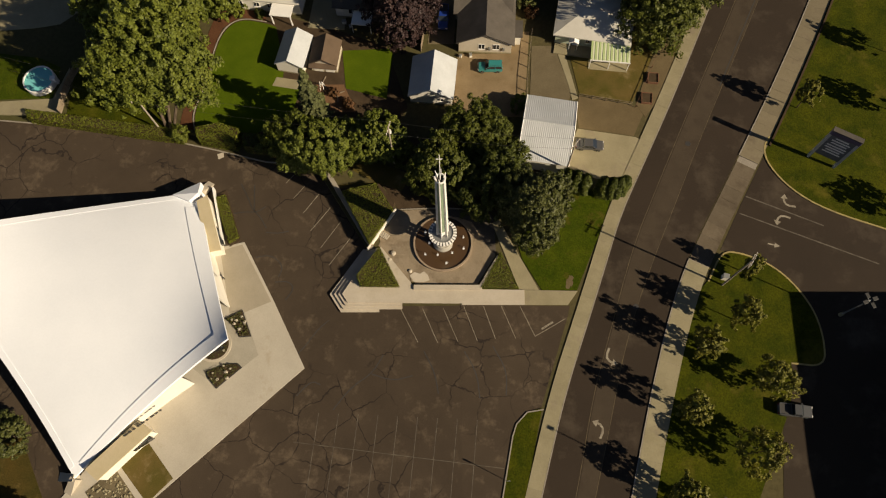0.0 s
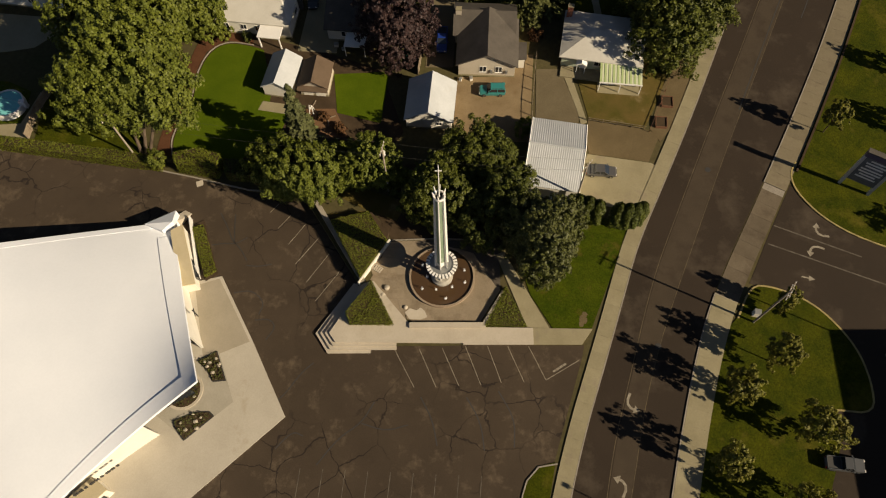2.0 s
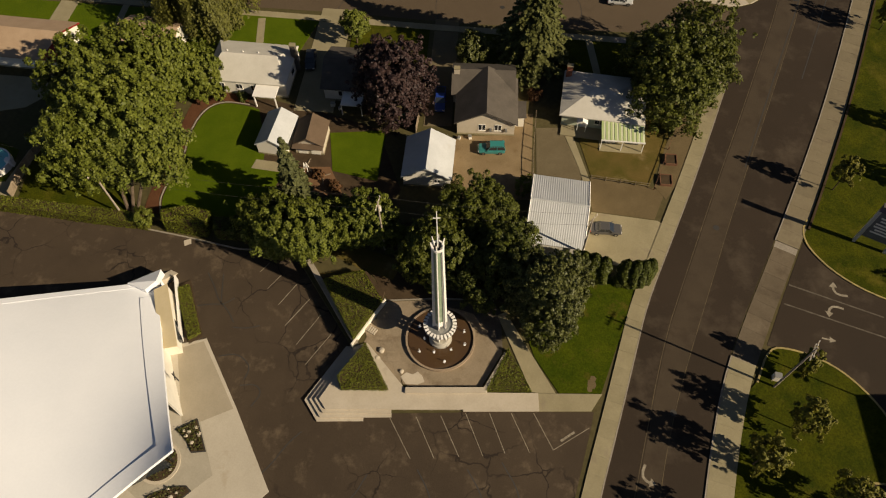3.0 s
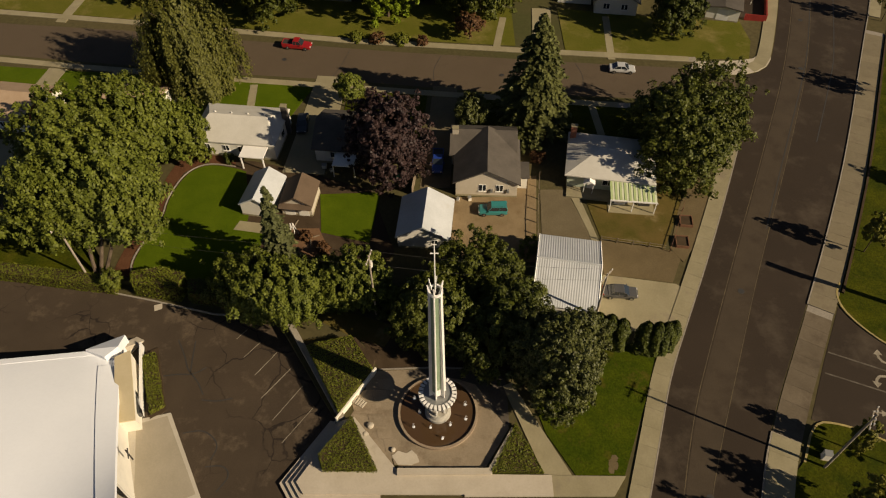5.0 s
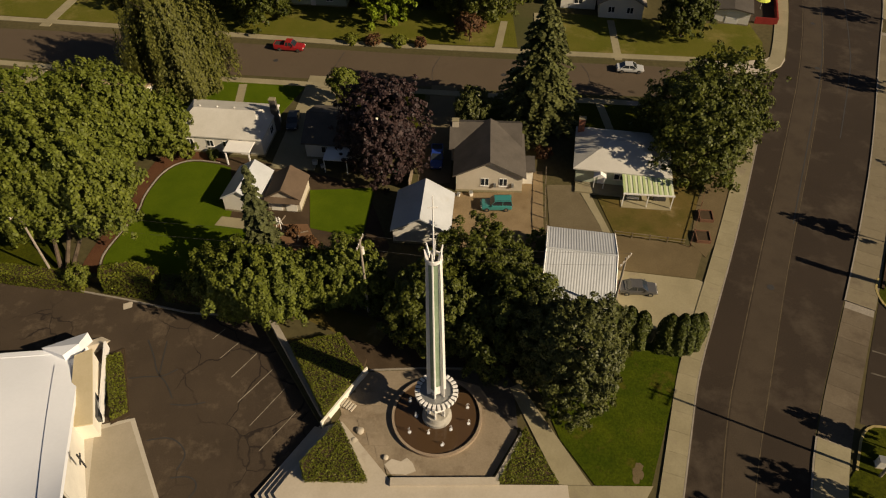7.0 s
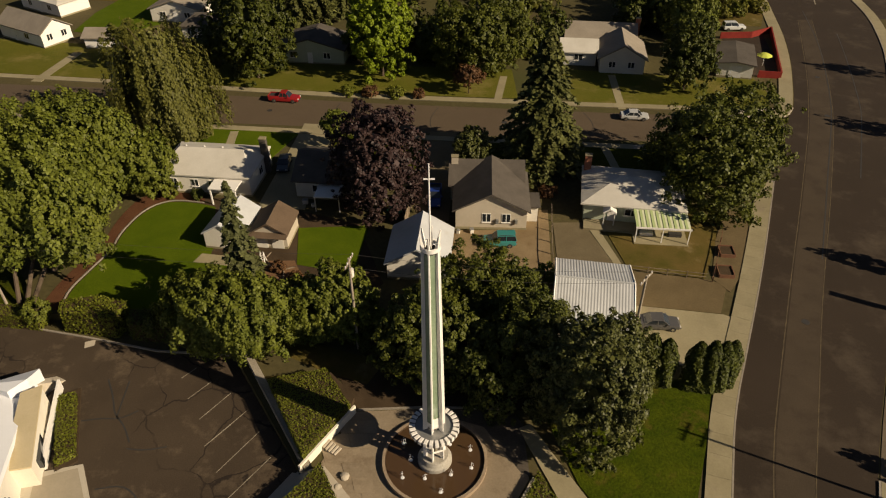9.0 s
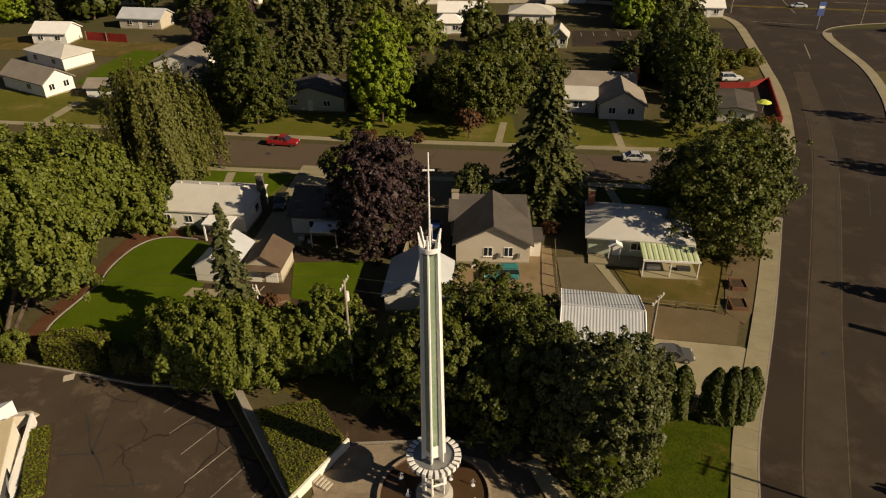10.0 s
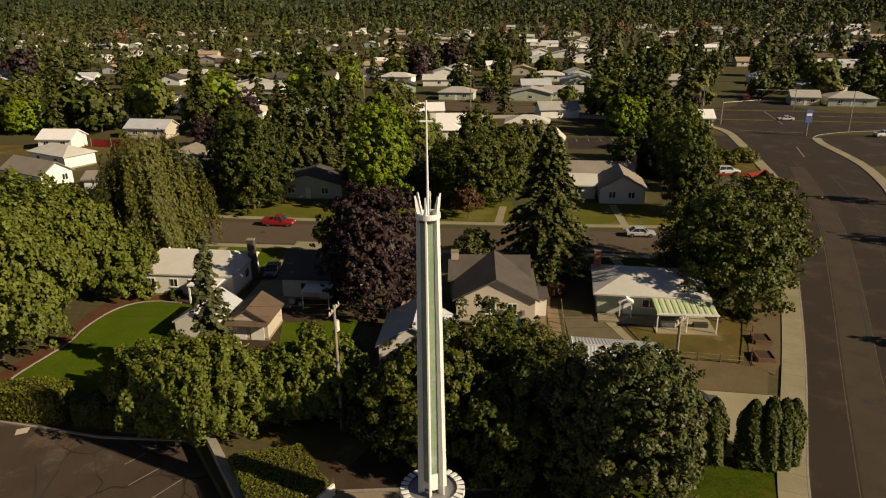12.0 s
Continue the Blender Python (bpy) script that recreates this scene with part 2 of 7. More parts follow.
# ---- building blocks ----
DROP = 1.0                                        # how far the church and its lot lie below the street
STREET_LEVEL = Matrix.Identity(4)
LOT_LEVEL = Matrix.Translation((0, 0, -DROP)) @ Matrix.Diagonal((1 + DROP / 92, 1 + DROP / 92, 1, 1))
SITE = STREET_LEVEL                               # the level on which things are being built


def lot_z(x):
    """The lot falls from the street towards the church."""
    return -DROP * min(max((1.0 - x) / 23.0, 0.0), 1.0)


def on_lot(x, y):
    k = 1 - lot_z(x) / 92
    return (x * k, y * k)


def clip_x(poly, x0, keep_left):
    """The part of a polygon on one side of the line x = x0."""
    out = []
    for a, b in zip(poly, poly[1:] + poly[:1]):
        ia, ib = (a[0] <= x0) == keep_left, (b[0] <= x0) == keep_left
        if ia:
            out.append(a)
        if ia != ib:
            out.append((x0, a[1] + (b[1] - a[1]) * (x0 - a[0]) / (b[0] - a[0])))
    return out


def quick_mesh(name, verts, faces):
    """A mesh from arrays; all faces have the same number of corners."""
    me = bpy.data.meshes.new(name)
    verts, faces = np.asarray(verts, np.float32), np.asarray(faces, np.int32)
    k = faces.shape[1]
    me.vertices.add(len(verts)), me.loops.add(faces.size), me.polygons.add(len(faces))
    me.vertices.foreach_set("co", verts.ravel())
    me.loops.foreach_set("vertex_index", faces.ravel())
    me.polygons.foreach_set("loop_start", np.arange(0, faces.size, k, dtype=np.int32))
    me.update(calc_edges=True)
    return me


def put(name, me, material, parent=None, label="", at=None):
    if material and not me.materials:
        me.materials.append(material)
    ob = new(name, me)
    if parent:
        ob.parent = parent
        if at is not None:
            ob.matrix_basis = at
    else:
        ob.matrix_basis = SITE @ (at if at is not None else Matrix.Identity(4))
    return tagged(ob, label)


def part(name, bm, material, parent=None, label="", smooth=False, at=None):
    me = bpy.data.meshes.new(name)
    bmesh.ops.recalc_face_normals(bm, faces=bm.faces)
    if smooth:
        for f in bm.faces:
            f.smooth = True
        for e in bm.edges:
            e.smooth = len(e.link_faces) == 2 and e.calc_face_angle() < 0.5
    bm.to_mesh(me)
    bm.free()
    return put(name, me, material, parent, label, at)


def thing(name, label, category, at=None, group="", kind=""):
    ob = tagged(new(name), label, category, group, kind)
    ob.empty_display_size = 0.3
    ob.matrix_basis = SITE @ (at if at is not None else Matrix.Identity(4))
    return ob


def box(x0, x1, y0, y1, z0, z1, bm=None, bevel=0.0, m=None):
    bm = bm or bmesh.new()
    vs = [bm.verts.new((x, y, z)) for z in (z0, z1) for x, y in ((x0, y0), (x1, y0), (x1, y1), (x0, y1))]
    fs = [bm.faces.new([vs[i] for i in q]) for q in ((3, 2, 1, 0), (4, 5, 6, 7), (0, 1, 5, 4), (1, 2, 6, 5), (2, 3, 7, 6), (3, 0, 4, 7))]
    if m is not None:
        bmesh.ops.transform(bm, matrix=m, verts=vs)
    if bevel:
        bmesh.ops.bevel(bm, geom=list({e for f in fs for e in f.edges}), offset=bevel, segments=1, affect="EDGES")
    return bm


def prism(poly, z0, z1, bm=None, top=None):
    """A polygon pulled up from z0 to z1 (top: heights of the upper corners, where they differ)."""
    bm = bm or bmesh.new()
    lo = [bm.verts.new((x, y, z0)) for x, y in poly]
    hi = [bm.verts.new((x, y, top[i] if top else z1)) for i, (x, y) in enumerate(poly)]
    bm.faces.new(hi), bm.faces.new(lo[::-1])
    for i in range(len(poly)):
        j = (i + 1) % len(poly)
        bm.faces.new((lo[i], lo[j], hi[j], hi[i]))
    return bm


def rod(p, q, r0, r1=None, sides=8, bm=None, caps=True):
    """A tapered rod from p to q."""
    bm = bm or bmesh.new()
    p, q, r1 = Vector(p), Vector(q), r0 if r1 is None else r1
    turn = (q - p).to_track_quat("Z", "Y").to_matrix()
    rings = []
    for c, r in ((p, r0), (q, r1)):
        rings.append([bm.verts.new(c + turn @ Vector((r * math.cos(2 * math.pi * i / sides), r * math.sin(2 * math.pi * i / sides), 0))) for i in range(sides)])
    for i in range(sides):
        j = (i + 1) % sides
        bm.faces.new((rings[0][i], rings[0][j], rings[1][j], rings[1][i]))
    if caps:
        bm.faces.new(rings[0][::-1]), bm.faces.new(rings[1])
    return bm


def lathe(profile, sides=32, bm=None, a0=0.0, a1=2 * math.pi):
    """A ring of quads turned round z from (radius, z) points."""
    bm = bm or bmesh.new()
    full = abs(a1 - a0 - 2 * math.pi) < 1e-6
    count = sides if full else sides + 1
    rings = [[bm.verts.new((r * math.cos(a0 + (a1 - a0) * i / sides), r * math.sin(a0 + (a1 - a0) * i / sides), z)) for i in range(count)] for r, z in profile]
    for a, b in zip(rings, rings[1:]):
        for i in range(sides):
            j = (i + 1) % count
            bm.faces.new((a[i], a[j], b[j], b[i]))
    return bm


def slab(name, poly, z, material, label, category="", kind="structure", base=-0.3):
    return tagged(part(name, prism(poly, base, z), material), label, category or name.replace("_", " "), kind=kind)


def along(line, step):
    """Points every step metres along a polyline, with the way it goes there."""
    out, rest = [], 0.0
    for a, b in zip(line, line[1:]):
        a, b = Vector(a), Vector(b)
        n = (b - a).length
        d = (b - a) / n
        s = rest
        while s < n:
            out.append((a + d * s, d))
            s += step
        rest = s - n
    return out


def smooth_line(pts, times=2):
    """A polyline with its corners cut."""
    for _ in range(times):
        out = [pts[0]]
        for a, b in zip(pts, pts[1:]):
            out += [(0.75 * a[0] + 0.25 * b[0], 0.75 * a[1] + 0.25 * b[1]), (0.25 * a[0] + 0.75 * b[0], 0.25 * a[1] + 0.75 * b[1])]
        pts = out + [pts[-1]]
    return pts


def offset(line, d):
    """A polyline shifted to its left by d."""
    out = []
    for i, p in enumerate(line):
        a, b = Vector(line[max(i - 1, 0)]), Vector(line[min(i + 1, len(line) - 1)])
        w = (b - a).normalized()
        out.append((p[0] - w.y * d, p[1] + w.x * d))
    return out


def band(line, width, z0, z1, shift=0.0):
    """A band along a polyline, from shift to shift + width on its left, one block a segment."""
    bm = bmesh.new()
    a, b = offset(line, shift), offset(line, shift + width)
    rows = [[bm.verts.new((*p, z)) for p, z in ((a[i], z0), (a[i], z1), (b[i], z1), (b[i], z0))] for i in range(len(line))]
    for r, s in zip(rows, rows[1:]):
        for k in range(4):
            bm.faces.new((r[k], r[(k + 1) % 4], s[(k + 1) % 4], s[k]))
    bm.faces.new(rows[0][::-1]), bm.faces.new(rows[-1])
    return bm

# ---- ground, roads, pavements ----
W_KERB = smooth_line([(-4.0, -60.0), (8.0, -14.5), (12.0, 0.2), (15.9, 14.2), (20.3, 26.0), (23.5, 34.9), (26.2, 42.5), (30.6, 51.4), (35.2, 60.8), (39.8, 70.7), (45.6, 83.7)])
E_KERB = smooth_line([(8.5, -60.0), (20.0, -14.5), (24.2, 0.3), (28.1, 14.3), (32.2, 26.9), (36.1, 35.9), (45.1, 51.4), (52.5, 64.5), (61.8, 82.0), (74.4, 108.7), (83.9, 128.2), (88.3, 140.4), (91.4, 150.5), (93.1, 159.7), (95.2, 177.6), (98.0, 184.5), (104.0, 189.5), (118.0, 193.0), (150.0, 194.0)])
NW_KERB = smooth_line([(50.2, 101.7), (55.5, 103.4), (58.3, 107.8), (67.6, 133.2), (73.2, 158.0), (78.0, 180.0), (80.5, 192.0), (80.0, 202.0), (74.0, 209.0), (60.0, 214.0), (60.0, 236.0), (100.0, 240.0), (106.0, 252.0), (119.0, 288.0), (131.0, 286.0), (118.0, 240.0), (126.0, 230.0), (150.0, 222.0)])
ST_S = [(-260.0, 135.0), (-78.2, 108.8), (-61.6, 106.4), (-37.8, 103.2), (-18.5, 101.2), (0.5, 98.5), (21.1, 96.6), (40.0, 95.0), (46.5, 91.0), (45.6, 83.7)]
ST_N = [(-260.0, 146.0), (-83.0, 119.4), (-61.3, 117.1), (-40.0, 113.8), (-9.4, 109.6), (10.0, 107.5), (27.2, 105.6), (42.4, 104.2), (50.2, 101.7)]
BANK = [(-140, 68), (-76, 61.2), (-66, 59.8), (-50, 58.1), (-44, 57.1), (-35, 56.8), (-28.4, 55.4), (-22.6, 50.7), (-13.7, 36.7), (-13, 29), (-10, 27.6), (1, 27.6)]
ground_bm = prism([(1, -1500), (2600, -1500), (2600, 3800), (-2600, 3800), (-2600, 68)] + BANK, -2.0, -0.02)
prism([(-2600, -1500), (1.5, -1500), (1.5, 27.7), (-11, 27.7), (-13.4, 45), (-20, 60), (-140, 75), (-2600, 75)], -2.5, -DROP - 0.03, ground_bm)
tagged(part("ground", ground_bm, GROUND), "patchy dry grass and bare earth ground", "ground", kind="structure")
slab("road", W_KERB + [(47.0, 88.0), (49.0, 96.0)] + NW_KERB + E_KERB[::-1], 0.0, ROAD, "worn brown asphalt main street", "road")
slab("side_street", [(49.6, 101.4), (48.4, 94.0), (46.6, 87.5), (45.6, 84.4)] + ST_S[::-1][1:] + ST_N[:-1], -0.004, STREET, "lighter brown asphalt side street", "road")
FAR_ST = [(-420, 330), (-120, 292), (-17, 258), (42, 236), (94, 224), (160, 210), (420, 180)]
slab("road", offset(FAR_ST, -9.0) + offset(FAR_ST, 9.0)[::-1], -0.008, STREET, "distant cross street of brown asphalt", "road")
rng = random.Random(12)
patch_bm = bmesh.new()
for px0, py0, pr in ((17.4, 31.2, 0.62), (17.7, 32.0, 0.4), (17.1, 30.6, 0.38)):
    prism([(px0 + pr * rng.uniform(0.75, 1.15) * math.cos(a * 0.45), py0 + 1.15 * pr * rng.uniform(0.75, 1.15) * math.sin(a * 0.45)) for a in range(14)], 0.0, 0.086 + 0.002 * pr, patch_bm)
tagged(part("bare_patch", patch_bm, DIRT), "bare tan patch worn into the lawn", "bare patch", kind="structure")
LOT = [(-140, 66), (-76.7, 59.4), (-64.9, 58.3), (-47.4, 55.6), (-39.2, 53.7), (-31, 51.4), (-22.4, 50.4), (-13.6, 36.6), (-13, 29), (-10, 27.6), (17.3, 27.6), (16.9, 26.0), (12.3, 12.2), (9.7, 0.2), (5.8, -14), (-6.4, -60), (-140, -60)]
LOT = [on_lot(*p) for p in LOT]
lot_bm = bmesh.new()
for piece in (clip_x(LOT, 1.0, False), clip_x(clip_x(LOT, 1.0, True), -22.0, False), clip_x(LOT, -22.0, True)):
    prism(piece, -1.6, 0, lot_bm, [lot_z(x) + 0.004 for x, y in piece])
tagged(part("parking_lot", lot_bm, ASPHALT), "cracked brown asphalt parking lot with sealed joints", "parking lot", kind="structure")
for crack in ([(-34.6, 47.8), (-33.2, 45.4), (-32.4, 43.4), (-30.9, 42.0), (-29.8, 40.1)], [(-32.4, 47.6), (-32.2, 45.0), (-32.0, 43.0)], [(-35.2, 42.6), (-33.4, 42.9), (-31.6, 42.8), (-30.2, 43.8)], [(-29.8, 39.4), (-28.0, 39.2), (-26.2, 39.6)], [(-31.0, 35.2), (-29.0, 35.6), (-27.6, 34.9), (-26.6, 33.6), (-27.2, 32.0)], [(-27.6, 31.2), (-25.6, 31.4), (-24.6, 30.2), (-25.8, 28.4)], [(-24.6, 19.0), (-22.4, 21.0), (-20.6, 23.8), (-19.0, 25.2)], [(-23.0, 14.0), (-21.0, 16.2), (-19.6, 15.6)], [(-17.6, 12.0), (-15.0, 15.4), (-12.2, 17.2), (-10.6, 20.0)], [(-12.2, 17.2), (-9.0, 16.2), (-6.2, 17.0)], [(-4.6, 20.6), (-3.0, 17.6), (-2.4, 14.4)], [(1.4, 20.6), (3.2, 17.4), (3.6, 13.8)], [(5.6, 21.4), (7.6, 17.8), (7.4, 14.2)]):
    path = [on_lot(*p) for p in smooth_line(crack)]
    crack_bm = bmesh.new()
    for a, b in zip(path, path[1:]):
        n2 = Vector((a[1] - b[1], b[0] - a[0])).normalized() * 0.075
        prism([(a[0] + n2.x, a[1] + n2.y), (a[0] - n2.x, a[1] - n2.y), (b[0] - n2.x, b[1] - n2.y), (b[0] + n2.x, b[1] + n2.y)][::-1], lot_z(min(a[0], b[0])) - 0.03, 0, crack_bm, top=[lot_z(u[0]) + 0.0085 for u in (b, b, a, a)])
    tagged(part("sealed_joint", crack_bm, DARK), "dark branching crack in the parking lot", "lot crack", kind="structure")
E_LOT = [(41.0, 36.6), (45, 44), (49.8, 52.4), (53.4, 46.9), (140, 46.9), (140, -60), (36, -60), (30, -10), (45, 0), (48, 20), (54, 22), (51, 32)]
slab("parking_lot", E_LOT, 0.004, ROAD, "dark asphalt driveway and parking lot", "parking lot")


def lawn(poly, material, label, z=0.1):
    return slab("lawn", poly, z, material, label, "lawn", base=-0.2)


lawn([(12.5, 12.4), (10.3, 11.9), (8.7, 10.2), (8.1, 8.5), (6.5, 0.2), (4, -14), (-8.4, -60), (-7.6, -60), (5.8, -14), (9.7, 0.2)], GRASS, "narrow kerbed grass island beside the lot")
lawn([(10.4, 34.9), (13.2, 30.0), (18.5, 30.0), (22.3, 38.7), (24.0, 43.2), (25.5, 47), (16, 46.5), (8.5, 42)], MEAD, "clipped green lawn with a bare patch", 0.08)
KERB_Y = surface("yellow_kerb_paint", (0.46, 0.36, 0.13), (0.27, 0.21, 0.1), 0.8, 0.8, 8.0, 0.05)
isle = smooth_line([(38.4, 31.5), (41.0, 36.4), (44.0, 36.2), (48.0, 34.5), (51.0, 31.8), (53.7, 27.4), (54.5, 22.7), (53.9, 18.4), (49.0, 18.9)], 2)
lawn(isle + [(48.4, 14.4), (47.1, 11.2), (41.8, 0.4), (35, -14), (22, -60), (11.5, -60), (22.9, -14.3), (27.0, 0.55), (31.3, 15.4), (36.3, 29.4)], GRASS, "mown grass verge with young street trees")
tagged(part("kerb", band(isle, 0.24, -0.2, 0.15, -0.24), KERB_Y), "faded yellow curved kerb round the verge", "kerb", kind="structure")
east = smooth_line([(51.5, 56.2), (50.2, 54.2), (50.5, 51.2), (53.4, 46.9), (58.2, 43.4), (67.0, 40.1), (100, 28)], 2)
lawn(east + [(150, 40), (150, 128), (92, 128), (83.2, 118.4), (78.6, 108.4), (65.0, 83.8), (57.3, 71.0), (50.6, 56.6)], GRASS, "green lawn with a church sign and small trees")
tagged(part("kerb", band(east, 0.24, -0.2, 0.15, -0.24), KERB_Y), "yellow painted kerb at the driveway mouth", "kerb", kind="structure")
tagged(part("kerb", band([(12.7, 12.3), (10.3, 11.9), (8.7, 10.2), (8.1, 8.5), (6.5, 0.2), (4, -14)], 0.18, -0.2, 0.14), KERB), "low concrete kerb round a grass island", "kerb", kind="structure")
SITE = LOT_LEVEL
lawn([(-57.5, 0.0), (-62, 8), (-80, 18), (-90, -20), (-58, -40), (-50, -14)], BROWNGRASS, "rough brown grass behind the church", 0.05)
SITE = STREET_LEVEL

# yards between the lot and the side street
slab("yard", [(-43.8, 57.6), (-44.2, 66), (-43, 76.7), (-39.5, 80.4), (-31, 80.6), (-22, 78), (-12, 74), (-8, 62), (-12, 55), (-33, 55.5)], 0.012, SOIL, "shaded bare soil under the yard trees", "yard")
lawn(smooth_line([(-43.2, 57.9), (-43.9, 60.8), (-42.8, 65.0), (-41.7, 68.9), (-42.0, 72.4), (-40.7, 77.7), (-38.0, 79.9), (-33.4, 79.0), (-31.6, 78.2)]) + [(-29.5, 70), (-29.5, 66.8), (-26.0, 66.6), (-27.5, 60.5), (-33, 57)], LUSH, "thick watered lawn with a curved edge", 0.05)
slab("mulch_bed", smooth_line([(-46.0, 57.8), (-46.0, 61), (-44.9, 66.5), (-43.6, 70), (-43.8, 76), (-42.0, 82.6), (-33.9, 82.0)]) + [(-33.4, 79.4), (-38.1, 80.3), (-41.1, 78), (-42.4, 72.4), (-42.1, 68.9), (-43.2, 65), (-44.3, 60.8), (-43.6, 57.8)], 0.03, MULCH, "red-brown bark mulch bed with a curved edge", "mulch bed")
tagged(part("garden_edging", band(smooth_line([(-43.4, 57.8), (-44.1, 60.8), (-43.0, 65.0), (-41.9, 68.9), (-42.2, 72.4), (-40.9, 77.9), (-38.0, 80.1), (-33.4, 79.2)]), 0.16, -0.1, 0.12), KERB), "pale curved concrete garden edging", "garden edging", kind="structure")
SITE = LOT_LEVEL
slab("paving_square", [(-39.1, 53.1), (-38.1, 53.5), (-37.9, 52.6), (-38.8, 52.2)], 0.02, PALE, "small pale concrete square by the shrubs", "paving")
SITE = STREET_LEVEL
slab("yard", [(-23.7, 66.4), (-19.0, 66.4), (-16.6, 61.0), (-22.4, 61.0)], 0.02, surface("russet_earth", (0.16, 0.085, 0.045), (0.21, 0.12, 0.065), 0.6, 0.95, 9.0, 0.4), "russet bare earth beside the sheds", "yard")
lawn([(-18.6, 65.6), (-11.6, 63.6), (-10.6, 73.6), (-19.6, 73.2)], LUSH, "square of green back lawn", 0.05)
slab("yard", [(-0.4, 60.5), (11.4, 60.0), (12.9, 77), (9.5, 77), (9.5, 72.5), (0.4, 72.5)], 0.03, DUST, "bare dusty dirt yard with tyre marks", "yard")
slab("driveway", [(12.4, 61.5), (18.4, 61.5), (19.6, 64.7), (17.6, 72.0), (17.0, 74), (13.2, 74)], 0.035, GRAVEL, "packed gravel parking pad", "driveway")
slab("footpath", [(17.3, 73.6), (18.7, 73.2), (20.6, 63.6), (19.6, 63.2), (19.2, 66)], 0.06, CONCRETE, "narrow concrete garden path", "footpath")
lawn([(19.6, 72.4), (20.9, 64.2), (29.4, 62.4), (32.2, 68), (34.4, 73.5), (30, 77)], DRY, "half dry brownish back lawn", 0.045)
slab("yard", [(31.5, 60), (36.2, 66), (39.8, 74.5), (36.5, 77), (33, 70), (30.2, 62.4)], 0.04, DIRT, "dry dirt strip beside the pavement", "yard")
slab("yard", [(20.4, 57.9), (29.3, 56.4), (31.6, 61.3), (29.4, 62.3), (20.8, 64.0), (20.2, 61)], 0.03, DIRT, "sandy dirt strip beside the driveway", "yard")
slab("driveway", [(17.8, 50.0), (24.0, 48.4), (28.2, 49.2), (30.9, 55.3), (29.6, 56.2), (20.2, 57.8), (18.6, 54)], 0.06, CONCRETE, "pale concrete driveway slab", "driveway")
slab("driveway", [(-4.8, 74.5), (-0.3, 74.5), (1.2, 99), (-3.0, 99.5)], 0.03, GRAVEL, "narrow shaded gravel driveway", "driveway")
slab("driveway", [(-26, 78), (-19.5, 77.5), (-18, 102), (-23.4, 102.6)], 0.03, CONCRETE, "shaded concrete driveway", "driveway")
lawn([(-46, 105), (-48, 90.5), (-27, 90.2), (-23.8, 99.0)], LUSH, "green front lawn by the side street", 0.06)
lawn([(-100, 108), (-100, 96), (-50, 92), (-47.5, 102)], LUSH, "green front lawns of a row of houses", 0.06)
lawn([(-17.5, 99), (-18, 89), (-4.8, 85), (-4.0, 97)], GRASS, "shaded front lawn", 0.06)
lawn([(2, 96.4), (1.4, 88.5), (17, 87), (34, 84), (44, 84.5), (44.8, 91), (40, 93)], GRASS, "shaded front lawns along the side street", 0.06)
for poly, lab in (
    ([(-260, 150), (-260, 170), (-70, 138), (-20, 127), (-20, 114.5), (-40, 117.6), (-62, 121)], "front lawns across the side street"),
    ([(-20, 114.5), (-20, 127), (12, 124), (12, 111.4)], "front lawn with shrubs across the side street"),
    ([(21, 109.4), (21, 124), (44.0, 120), (55.2, 119), (55.5, 112.5), (53.6, 106.8), (44, 107)], "corner lawn with dry patches"),
):
    lawn(poly, VERGE, lab, 0.06)

tagged(part("yard", prism([(-30.6, 53.2), (-22.8, 51.6), (-19.6, 47.4), (-12.5, 48.0), (-8.6, 46.5), (-7.0, 49.5), (-15, 52.4), (-27, 56)], -1.5, 0, top=[-0.92, -0.85, 0.02, 0.02, 0.02, 0.02, 0.02, 0.0]), DRY), "dry brown grass sloping between the wall and the trees", "yard", kind="structure")

# pavements of separate slabs
def pavement(line, width, step, label, shift=0.0, z=0.12, material=None, name="pavement"):
    p = thing(name, label, name, kind="structure")
    tagged(part("bedding", band(line, width - 0.04, -0.25, z - 0.03, shift + 0.02), KERB, p))
    pts = along(line, step)
    for (u, du), (v, dv) in zip(pts, pts[1:]):
        nu, nv, g = Vector((-du.y, du.x)), Vector((-dv.y, dv.x)), 0.008
        quad = [u + du * g + nu * shift, v - dv * g + nv * shift, v - dv * g + nv * (shift + width), u + du * g + nu * (shift + width)]
        part("paving_slab", prism([tuple(q) for q in quad], z - 0.08, z), material or CONCRETE, p)
    return p


SITE = LOT_LEVEL
tagged(part("kerb", band([(-76.7, 59.4), (-64.9, 58.3), (-47.4, 55.6), (-39.2, 53.7), (-31, 51.6), (-23.0, 50.9)], 0.2, -0.2, 0.13), KERB), "pale concrete kerb along the lot's edge", "kerb", kind="structure")
SITE = STREET_LEVEL
pavement([p for p in W_KERB if p[1] > -30], 2.1, 2.4, "pale concrete pavement along the street", 0.18)
tagged(part("kerb", band(W_KERB, 0.16, -0.25, 0.13), KERB), "concrete kerb along the street", "kerb", kind="structure")
pavement([p for p in E_KERB if -30 < p[1] < 36.0], 3.1, 2.4, "wide pale concrete pavement along the street", -3.3)
pavement([p for p in E_KERB if 51.6 < p[1] < 118.0], 3.2, 2.4, "wide worn concrete pavement along the street", -3.4, material=WORN)
tagged(part("kerb", band([p for p in E_KERB if p[1] < 36.2], 0.18, -0.25, 0.13, -0.18), KERB), "concrete kerb along the street", "kerb", kind="structure")
